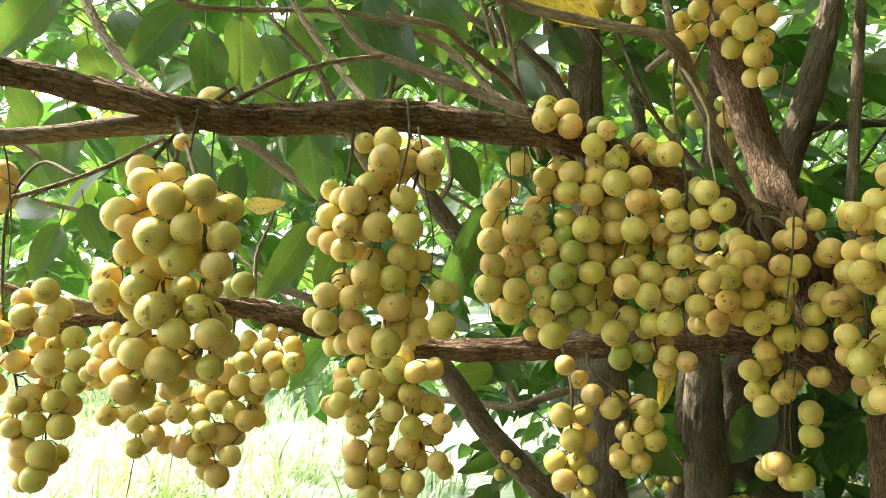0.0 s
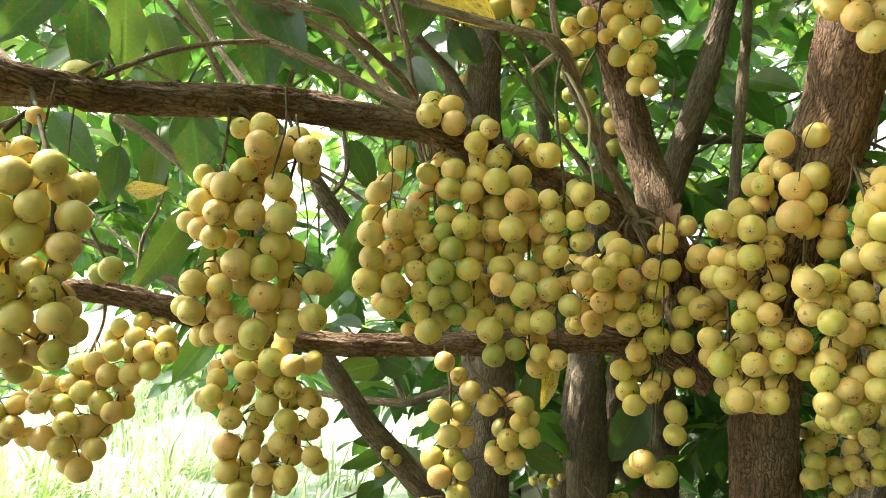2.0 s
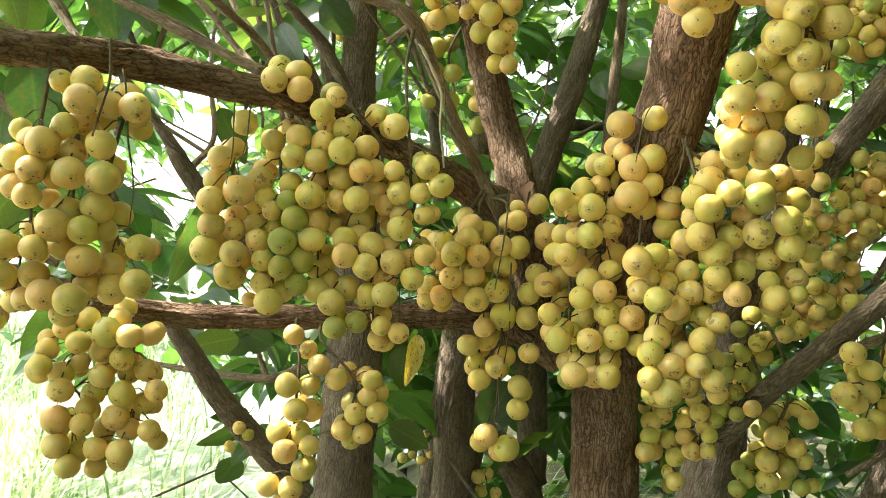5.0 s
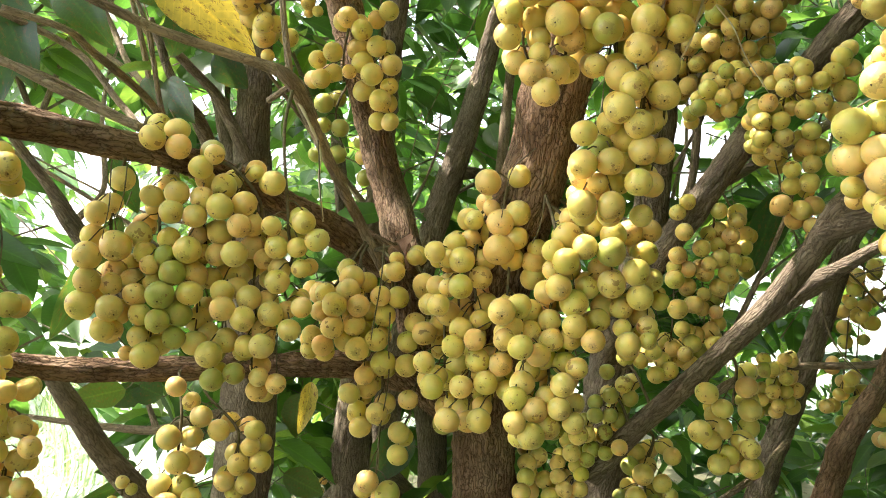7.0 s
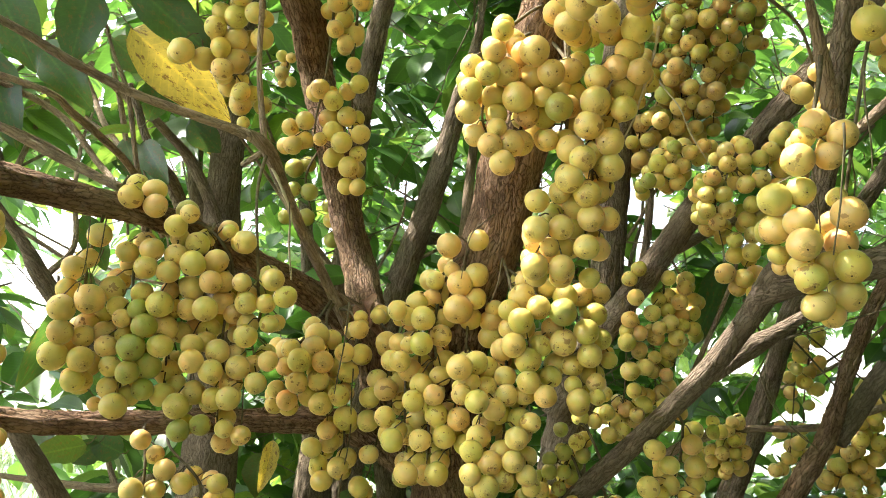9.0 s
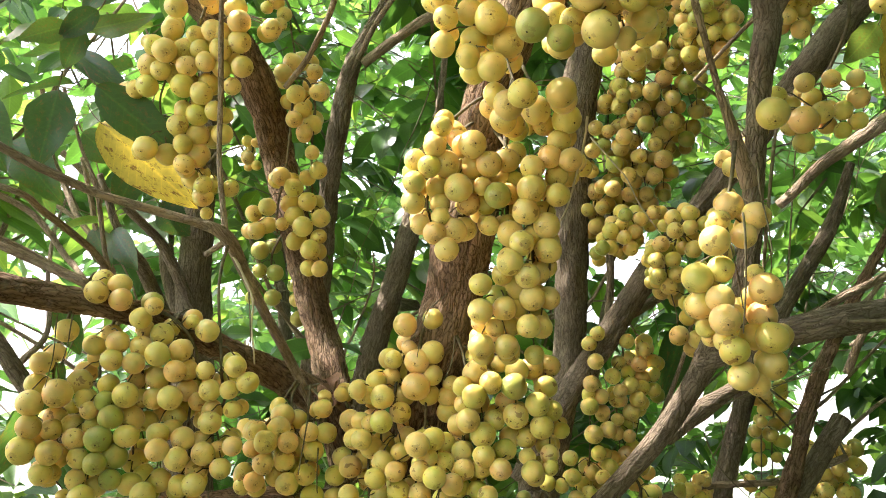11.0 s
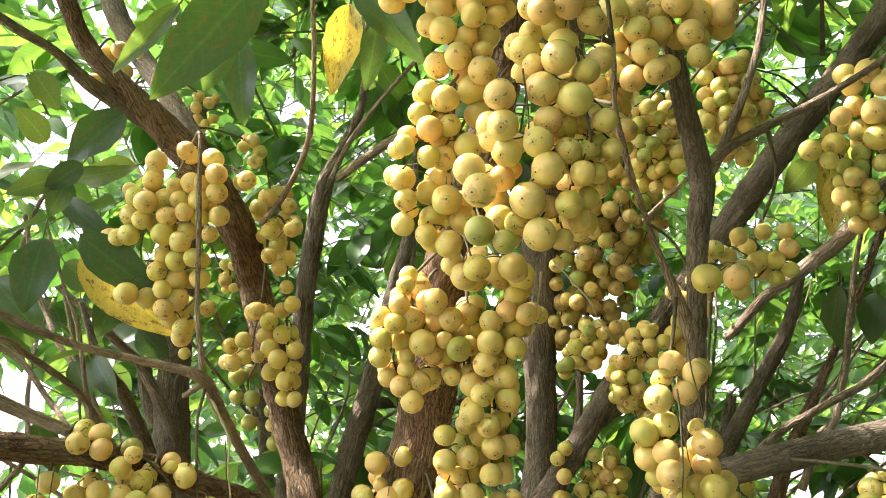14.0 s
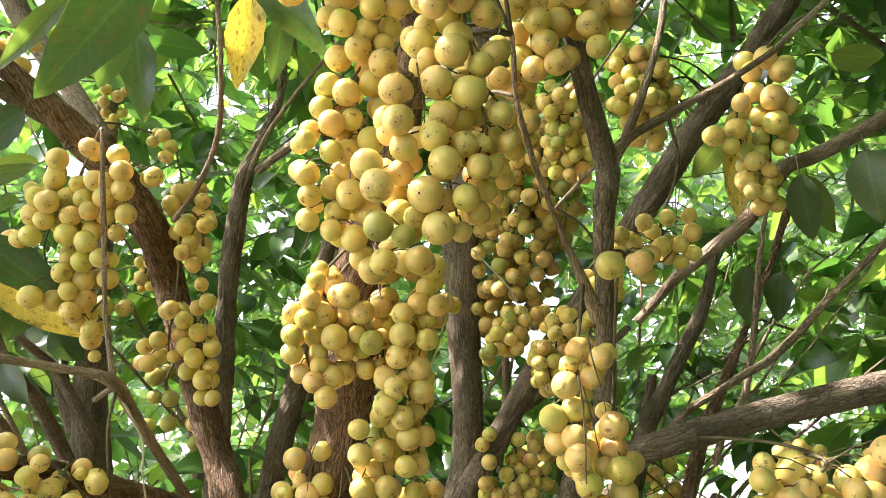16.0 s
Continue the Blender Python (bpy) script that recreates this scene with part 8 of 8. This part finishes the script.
bunch([(1.127, 1.117, 2.196, 0.0194), (1.213, 1.176, 2.164, 0.0169), (1.272, 1.218, 2.191, 0.0156), (1.231, 1.189, 2.241, 0.0189), (1.204, 1.168, 2.298, 0.0189), (1.179, 1.148, 2.178, 0.0167), (1.251, 1.198, 2.175, 0.0168), (1.167, 1.138, 2.061, 0.0196), (1.213, 1.17, 2.399, 0.0169), (1.159, 1.127, 2.348, 0.0167), (1.252, 1.194, 2.3, 0.0156), (1.314, 1.236, 2.189, 0.0179), (1.245, 1.186, 2.143, 0.0178), (1.202, 1.15, 2.441, 0.0162), (1.161, 1.12, 2.232, 0.0186), (1.279, 1.204, 2.123, 0.0151), (1.131, 1.095, 2.279, 0.0189), (1.141, 1.103, 2.326, 0.0166), (1.298, 1.212, 2.272, 0.0175), (1.188, 1.131, 2.144, 0.0191), (1.188, 1.129, 2.378, 0.0161), (1.256, 1.176, 2.262, 0.0158)], (4, 17, 21), 0.45)
bunch([(1.305, 1.211, 2.169, 0.0163), (1.225, 1.152, 2.192, 0.0151), (1.25, 1.169, 2.425, 0.0171), (1.213, 1.14, 2.279, 0.0171), (1.176, 1.113, 2.425, 0.0173), (1.249, 1.165, 2.353, 0.0165), (1.214, 1.136, 2.403, 0.0156), (1.185, 1.115, 2.281, 0.0198), (1.242, 1.154, 2.122, 0.0186), (1.323, 1.211, 2.225, 0.0166), (1.162, 1.095, 2.179, 0.0165), (1.283, 1.182, 2.164, 0.0186), (1.264, 1.168, 2.39, 0.0174), (1.158, 1.09, 2.253, 0.0154), (1.223, 1.135, 2.241, 0.0178), (1.3, 1.19, 2.212, 0.0177), (1.209, 1.122, 2.329, 0.0195), (1.297, 1.184, 2.306, 0.0179), (1.237, 1.139, 2.333, 0.0174), (1.225, 1.127, 2.454, 0.0180), (1.258, 1.15, 2.244, 0.0167), (1.285, 1.162, 2.206, 0.0167)], (8,), 0.45)
bunch([(1.261, 1.143, 2.491, 0.0160), (1.194, 1.09, 2.466, 0.0160), (1.214, 1.104, 2.374, 0.0188), (1.2, 1.093, 2.216, 0.0194), (1.292, 1.159, 2.239, 0.0156), (1.194, 1.087, 2.309, 0.0156), (1.275, 1.147, 2.284, 0.0174), (1.175, 1.074, 2.392, 0.0193), (1.249, 1.126, 2.175, 0.0166), (1.256, 1.128, 2.444, 0.0173), (1.201, 1.087, 2.415, 0.0173), (1.289, 1.15, 2.386, 0.0171), (1.252, 1.125, 2.286, 0.0189), (1.224, 1.104, 2.275, 0.0184), (1.244, 1.118, 2.378, 0.0179), (1.264, 1.129, 2.224, 0.0151), (1.194, 1.078, 2.274, 0.0185), (1.223, 1.097, 2.464, 0.0151), (1.243, 1.11, 2.329, 0.0179), (1.241, 1.105, 2.241, 0.0187), (1.222, 1.091, 2.347, 0.0161)], (3, 15), 0.45)
bunch([(1.321, 1.16, 2.378, 0.0166), (1.19, 1.062, 2.438, 0.0189), (1.23, 1.088, 2.43, 0.0173), (1.192, 1.058, 2.322, 0.0163), (1.278, 1.113, 2.35, 0.0158), (1.296, 1.125, 2.44, 0.0179), (1.244, 1.086, 2.361, 0.0152), (1.266, 1.101, 2.482, 0.0177), (1.224, 1.057, 2.404, 0.0152), (1.223, 1.053, 2.443, 0.0172), (1.258, 1.078, 2.411, 0.0185), (1.261, 1.078, 2.447, 0.0196), (1.227, 1.042, 2.374, 0.0185), (1.34, 1.124, 2.471, 0.0179), (1.324, 1.111, 2.411, 0.0175), (1.302, 1.087, 2.364, 0.0176), (1.294, 1.076, 2.399, 0.0190), (1.27, 1.052, 2.396, 0.0157), (1.297, 1.07, 2.44, 0.0175), (1.268, 1.048, 2.467, 0.0154), (1.327, 1.088, 2.458, 0.0180)], (1, 14, 20), 0.45)
bunch([(1.148, 0.776, 2.308, 0.0147), (1.143, 0.802, 2.306, 0.0140), (1.143, 0.806, 2.365, 0.0153), (1.146, 0.793, 2.389, 0.0149), (1.142, 0.812, 2.33, 0.0156), (1.156, 0.777, 2.28, 0.0142), (1.147, 0.816, 2.277, 0.0157), (1.156, 0.785, 2.339, 0.0175), (1.169, 0.771, 2.377, 0.0170), (1.167, 0.792, 2.257, 0.0138), (1.16, 0.821, 2.388, 0.0142), (1.18, 0.762, 2.284, 0.0166), (1.177, 0.777, 2.321, 0.0151), (1.163, 0.844, 2.303, 0.0159), (1.174, 0.807, 2.276, 0.0139), (1.168, 0.83, 2.346, 0.0176), (1.176, 0.805, 2.358, 0.0136), (1.175, 0.817, 2.317, 0.0162)], (0,))
bunch([(1.171, 0.837, 2.403, 0.0153), (1.185, 0.792, 2.299, 0.0159), (1.187, 0.783, 2.356, 0.0144), (1.177, 0.832, 2.259, 0.0170), (1.184, 0.806, 2.392, 0.0154), (1.198, 0.779, 2.39, 0.0174), (1.176, 0.868, 2.314, 0.0143), (1.192, 0.809, 2.229, 0.0148), (1.193, 0.82, 2.294, 0.0154), (1.209, 0.763, 2.345, 0.0169), (1.209, 0.784, 2.264, 0.0154), (1.204, 0.804, 2.341, 0.0173), (1.194, 0.844, 2.355, 0.0154), (1.193, 0.848, 2.303, 0.0162), (1.201, 0.818, 2.255, 0.0148), (1.213, 0.779, 2.293, 0.0166), (1.205, 0.811, 2.372, 0.0147), (1.212, 0.788, 2.365, 0.0144)], ())
bunch([(1.203, 0.828, 2.325, 0.0147), (1.211, 0.814, 2.41, 0.0149), (1.205, 0.84, 2.23, 0.0172), (1.22, 0.795, 2.32, 0.0140), (1.216, 0.816, 2.279, 0.0138), (1.209, 0.846, 2.275, 0.0145), (1.223, 0.793, 2.401, 0.0139), (1.22, 0.845, 2.341, 0.0150), (1.227, 0.816, 2.215, 0.0177), (1.229, 0.811, 2.255, 0.0168), (1.235, 0.787, 2.304, 0.0150), (1.235, 0.795, 2.279, 0.0135), (1.232, 0.811, 2.303, 0.0134), (1.241, 0.782, 2.341, 0.0163), (1.218, 0.88, 2.321, 0.0153), (1.243, 0.788, 2.372, 0.0174), (1.222, 0.872, 2.244, 0.0149), (1.237, 0.815, 2.379, 0.0142)], (0, 10, 17))
bunch([(1.241, 0.814, 2.332, 0.0155), (1.233, 0.865, 2.292, 0.0149), (1.256, 0.776, 2.311, 0.0160), (1.241, 0.839, 2.271, 0.0149), (1.245, 0.828, 2.293, 0.0135), (1.257, 0.807, 2.279, 0.0155), (1.255, 0.827, 2.244, 0.0145), (1.257, 0.831, 2.312, 0.0151), (1.265, 0.804, 2.343, 0.0167), (1.256, 0.849, 2.238, 0.0142), (1.268, 0.809, 2.309, 0.0155), (1.264, 0.833, 2.342, 0.0144), (1.273, 0.818, 2.394, 0.0151), (1.271, 0.854, 2.303, 0.0145), (1.287, 0.8, 2.332, 0.0142), (1.275, 0.851, 2.265, 0.0148), (1.298, 0.828, 2.322, 0.0140), (1.299, 0.835, 2.355, 0.0144)], (3, 12, 16))
bunch([(0.962, 0.805, 2.25, 0.0140), (0.966, 0.793, 2.228, 0.0138), (0.977, 0.778, 2.256, 0.0148), (0.981, 0.802, 2.174, 0.0140), (0.982, 0.827, 2.263, 0.0154), (0.985, 0.83, 2.167, 0.0140), (0.989, 0.816, 2.208, 0.0135), (0.992, 0.79, 2.194, 0.0135), (0.991, 0.826, 2.238, 0.0126), (0.993, 0.85, 2.197, 0.0141), (1.004, 0.782, 2.243, 0.0125), (1.002, 0.813, 2.277, 0.0136), (1.007, 0.85, 2.138, 0.0157), (1.012, 0.796, 2.152, 0.0126), (1.014, 0.82, 2.154, 0.0142), (1.016, 0.808, 2.189, 0.0152), (1.018, 0.79, 2.213, 0.0130)], (3, 6, 7, 16))
bunch([(1.014, 0.854, 2.162, 0.0121), (1.017, 0.827, 2.245, 0.0155), (1.017, 0.83, 2.213, 0.0139), (1.018, 0.824, 2.127, 0.0132), (1.026, 0.787, 2.267, 0.0155), (1.029, 0.834, 2.179, 0.0122), (1.039, 0.785, 2.183, 0.0141), (1.038, 0.806, 2.203, 0.0142), (1.04, 0.812, 2.172, 0.0143), (1.038, 0.842, 2.155, 0.0131), (1.041, 0.807, 2.231, 0.0135), (1.044, 0.79, 2.159, 0.0152), (1.044, 0.818, 2.139, 0.0152), (1.059, 0.825, 2.163, 0.0138), (1.061, 0.795, 2.19, 0.0125), (1.068, 0.813, 2.209, 0.0149), (1.069, 0.822, 2.185, 0.0132)], (2, 13))
bunch([(1.557, 1.234, 1.305, 0.0146), (1.557, 1.203, 1.335, 0.0176), (1.579, 1.26, 1.291, 0.0182), (1.574, 1.233, 1.371, 0.0162), (1.575, 1.235, 1.252, 0.0186), (1.59, 1.263, 1.366, 0.0170), (1.584, 1.239, 1.414, 0.0145), (1.573, 1.192, 1.362, 0.0172), (1.582, 1.192, 1.469, 0.0176), (1.588, 1.209, 1.398, 0.0170), (1.594, 1.233, 1.323, 0.0147), (1.608, 1.283, 1.245, 0.0177), (1.582, 1.171, 1.392, 0.0183), (1.596, 1.229, 1.471, 0.0183), (1.594, 1.218, 1.44, 0.0165), (1.604, 1.256, 1.412, 0.0141), (1.593, 1.205, 1.3, 0.0185), (1.606, 1.253, 1.295, 0.0141), (1.617, 1.268, 1.326, 0.0178), (1.601, 1.19, 1.335, 0.0161)], ())
bunch([(1.618, 1.255, 1.374, 0.0176), (1.61, 1.204, 1.367, 0.0170), (1.621, 1.246, 1.454, 0.0145), (1.614, 1.217, 1.279, 0.0175), (1.61, 1.195, 1.425, 0.0168), (1.627, 1.261, 1.246, 0.0152), (1.622, 1.225, 1.409, 0.0160), (1.631, 1.259, 1.303, 0.0140), (1.613, 1.186, 1.493, 0.0170), (1.634, 1.247, 1.35, 0.0143), (1.631, 1.226, 1.439, 0.0141), (1.619, 1.167, 1.436, 0.0154), (1.635, 1.21, 1.495, 0.0172), (1.633, 1.199, 1.324, 0.0178), (1.633, 1.193, 1.471, 0.0166), (1.648, 1.247, 1.323, 0.0148), (1.641, 1.216, 1.46, 0.0143), (1.64, 1.208, 1.402, 0.0141), (1.641, 1.205, 1.259, 0.0186), (1.636, 1.179, 1.352, 0.0169)], ())
bunch([(1.636, 1.169, 1.385, 0.0184), (1.639, 1.164, 1.474, 0.0141), (1.655, 1.215, 1.311, 0.0158), (1.662, 1.236, 1.411, 0.0185), (1.655, 1.197, 1.438, 0.0172), (1.664, 1.218, 1.495, 0.0173), (1.668, 1.227, 1.338, 0.0173), (1.664, 1.197, 1.363, 0.0182), (1.666, 1.208, 1.284, 0.0152), (1.665, 1.171, 1.451, 0.0146), (1.675, 1.209, 1.42, 0.0150), (1.684, 1.243, 1.252, 0.0187), (1.685, 1.238, 1.298, 0.0161), (1.682, 1.203, 1.467, 0.0154), (1.691, 1.222, 1.39, 0.0149), (1.679, 1.171, 1.478, 0.0171), (1.698, 1.226, 1.352, 0.0182), (1.704, 1.196, 1.486, 0.0162), (1.701, 1.185, 1.439, 0.0171), (1.719, 1.221, 1.381, 0.0153)], (15, 16))
bunch([(1.673, 1.396, 1.333, 0.0186), (1.663, 1.355, 1.553, 0.0181), (1.655, 1.378, 1.452, 0.0146), (1.649, 1.391, 1.308, 0.0152), (1.65, 1.347, 1.603, 0.0174), (1.649, 1.373, 1.528, 0.0184), (1.644, 1.343, 1.49, 0.0178), (1.633, 1.375, 1.571, 0.0152), (1.632, 1.362, 1.315, 0.0152), (1.631, 1.411, 1.263, 0.0154), (1.629, 1.382, 1.287, 0.0181), (1.627, 1.367, 1.506, 0.0183), (1.625, 1.389, 1.343, 0.0154), (1.624, 1.399, 1.445, 0.0173), (1.618, 1.398, 1.478, 0.0167)], (9,))
bunch([(1.62, 1.318, 1.617, 0.0186), (1.608, 1.338, 1.504, 0.0143), (1.607, 1.363, 1.364, 0.0176), (1.606, 1.359, 1.564, 0.0174), (1.604, 1.41, 1.3, 0.0174), (1.604, 1.347, 1.398, 0.0143), (1.601, 1.413, 1.386, 0.0183), (1.596, 1.385, 1.327, 0.0151), (1.595, 1.374, 1.588, 0.0166), (1.595, 1.342, 1.594, 0.0183), (1.585, 1.371, 1.513, 0.0163), (1.586, 1.348, 1.533, 0.0142), (1.575, 1.4, 1.298, 0.0171), (1.571, 1.382, 1.4, 0.0140), (1.567, 1.364, 1.596, 0.0174)], ())
bunch([(1.303, 1.209, 1.324, 0.0164), (1.258, 1.21, 1.369, 0.0140), (1.238, 1.191, 1.395, 0.0148), (1.235, 1.214, 1.336, 0.0136), (1.278, 1.186, 1.413, 0.0135), (1.262, 1.206, 1.315, 0.0141), (1.276, 1.186, 1.382, 0.0152), (1.277, 1.22, 1.354, 0.0153), (1.268, 1.187, 1.355, 0.0133), (1.226, 1.197, 1.394, 0.0154), (1.252, 1.188, 1.399, 0.0138), (1.261, 1.231, 1.32, 0.0153), (1.283, 1.195, 1.335, 0.0134), (1.251, 1.186, 1.328, 0.0132), (1.24, 1.189, 1.355, 0.0142), (1.298, 1.194, 1.357, 0.0165), (1.258, 1.182, 1.415, 0.0135), (1.263, 1.182, 1.38, 0.0135), (1.234, 1.224, 1.311, 0.0139), (1.231, 1.207, 1.413, 0.0139), (1.249, 1.229, 1.353, 0.0161), (1.258, 1.207, 1.342, 0.0137)], (9, 11))
bunch([(1.019, 1.167, 1.852, 0.0150), (1.077, 1.147, 1.904, 0.0184), (1.007, 1.128, 1.853, 0.0154), (1.06, 1.152, 1.857, 0.0143), (1.029, 1.131, 1.89, 0.0176), (1.086, 1.109, 1.916, 0.0154), (1.097, 1.141, 1.881, 0.0163), (1.05, 1.116, 1.876, 0.0149), (1.1, 1.148, 1.939, 0.0173), (1.047, 1.106, 1.919, 0.0143), (1.034, 1.166, 1.882, 0.0142), (1.12, 1.126, 1.913, 0.0169), (1.05, 1.156, 1.914, 0.0157), (1.069, 1.15, 1.938, 0.0164), (1.144, 1.124, 1.939, 0.0156), (1.032, 1.135, 1.858, 0.0149), (1.075, 1.116, 1.89, 0.0157), (1.106, 1.096, 1.929, 0.0145), (1.069, 1.123, 1.858, 0.0162), (1.054, 1.128, 1.907, 0.0141), (1.054, 1.145, 1.887, 0.0148)], (0, 2, 9))
bunch([(1.1, 1.072, 1.769, 0.0175), (1.135, 1.078, 1.839, 0.0137), (1.134, 1.076, 1.773, 0.0180), (1.091, 1.083, 1.856, 0.0146), (1.089, 1.087, 1.804, 0.0135), (1.084, 1.063, 1.804, 0.0151), (1.111, 1.076, 1.829, 0.0152), (1.112, 1.073, 1.796, 0.0161), (1.141, 1.076, 1.806, 0.0151), (1.121, 1.08, 1.857, 0.0144), (1.078, 1.078, 1.827, 0.0160), (1.093, 1.057, 1.843, 0.0143)], (4, 11))
bunch([(1.042, 1.247, 1.414, 0.0179), (1.078, 1.243, 1.415, 0.0149), (1.125, 1.221, 1.419, 0.0162), (1.11, 1.238, 1.404, 0.0135), (1.019, 1.266, 1.412, 0.0166), (1.068, 1.213, 1.439, 0.0148), (1.047, 1.216, 1.409, 0.0146), (1.134, 1.2, 1.439, 0.0175), (1.091, 1.212, 1.423, 0.0165), (1.147, 1.244, 1.404, 0.0154), (1.159, 1.233, 1.44, 0.0161), (1.062, 1.26, 1.43, 0.0150), (1.057, 1.263, 1.394, 0.0143), (1.125, 1.251, 1.421, 0.0136), (1.021, 1.226, 1.412, 0.0157), (1.073, 1.213, 1.4, 0.0158), (1.094, 1.257, 1.397, 0.0137), (1.098, 1.26, 1.43, 0.0138), (1.047, 1.2, 1.438, 0.0134), (1.106, 1.199, 1.442, 0.0134), (1.101, 1.235, 1.438, 0.0143), (1.04, 1.226, 1.433, 0.0136)], (8, 14))
bunch([(0.324, 2.183, 2.001, 0.0177), (0.342, 2.199, 2.106, 0.0159), (0.3, 2.176, 2.039, 0.0140), (0.295, 2.171, 2.128, 0.0166), (0.312, 2.19, 2.094, 0.0179), (0.335, 2.159, 2.137, 0.0137), (0.283, 2.189, 2.168, 0.0178), (0.315, 2.161, 2.098, 0.0152), (0.338, 2.188, 2.078, 0.0145), (0.323, 2.197, 2.159, 0.0168)], (1, 8))
bunch([(0.196, 1.549, 2.002, 0.0221), (0.301, 1.526, 1.992, 0.0248), (0.238, 1.485, 1.982, 0.0253), (0.346, 1.542, 1.995, 0.0201), (0.266, 1.553, 2.002, 0.0208), (0.197, 1.496, 1.986, 0.0201), (0.246, 1.524, 1.995, 0.0207), (0.303, 1.562, 2.007, 0.0193)], (4, 5, 7))
bunch([(0.608, 0.485, 2.026, 0.0172), (0.610, 0.450, 2.008, 0.0160), (0.621, 0.491, 1.993, 0.0160), (0.604, 0.428, 1.960, 0.0135), (0.638, 0.455, 1.982, 0.0135), (0.613, 0.456, 1.942, 0.0145), (0.646, 0.476, 1.957, 0.0131), (0.597, 0.456, 1.904, 0.0149), (0.643, 0.492, 1.927, 0.0138), (0.623, 0.481, 1.893, 0.0141), (0.621, 0.496, 1.954, 0.0145), (0.610, 0.460, 1.962, 0.0127), (0.623, 0.453, 1.954, 0.0114), (0.651, 0.477, 1.943, 0.0105), (0.613, 0.519, 1.912, 0.0146)], ())
bunch([(0.657, 0.469, 2.024, 0.0153), (0.693, 0.513, 2.004, 0.0140), (0.694, 0.505, 2.018, 0.0126), (0.637, 0.448, 2.064, 0.0131), (0.662, 0.477, 2.062, 0.0129), (0.657, 0.488, 2.063, 0.0137), (0.690, 0.483, 2.102, 0.0133), (0.687, 0.473, 2.055, 0.0150), (0.672, 0.445, 2.011, 0.0144), (0.678, 0.469, 2.032, 0.0135), (0.662, 0.463, 2.074, 0.0135), (0.670, 0.465, 2.058, 0.0135), (0.703, 0.485, 2.083, 0.0126), (0.672, 0.465, 2.008, 0.0120)], ())


# ---- a withered leaf caught in the fork ----
def dry_leaf(base, tip, roll, wide):
    v, f, u = leaf_shape(16, 0.5, 1.8, 2.5, roll)
    for q in v:
        q += 0.05 * np.array(noise.noise_vector(Vector(q) * 5 + Vector((roll, 0, 0))))
    way = Vector(tip) - Vector(base)
    ob = new("dry_leaf", mesh_from("dry_leaf", v, f, [DRY], u))
    ob.matrix_basis = Matrix.Translation(base) @ turned(way, roll) @ Matrix.Diagonal((way.length * wide, way.length, way.length, 1))
    tagged(ob, "curled brown withered leaf caught in the fork", "dry leaf")


dry_leaf((0.475, 1.070, 1.584), (0.474, 1.050, 1.522), 60, 1.1)
dry_leaf((0.457, 1.070, 1.577), (0.482, 1.040, 1.549), -40, 1.2)
dry_leaf((0.449, 1.060, 1.570), (0.468, 1.050, 1.533), 110, 1.1)
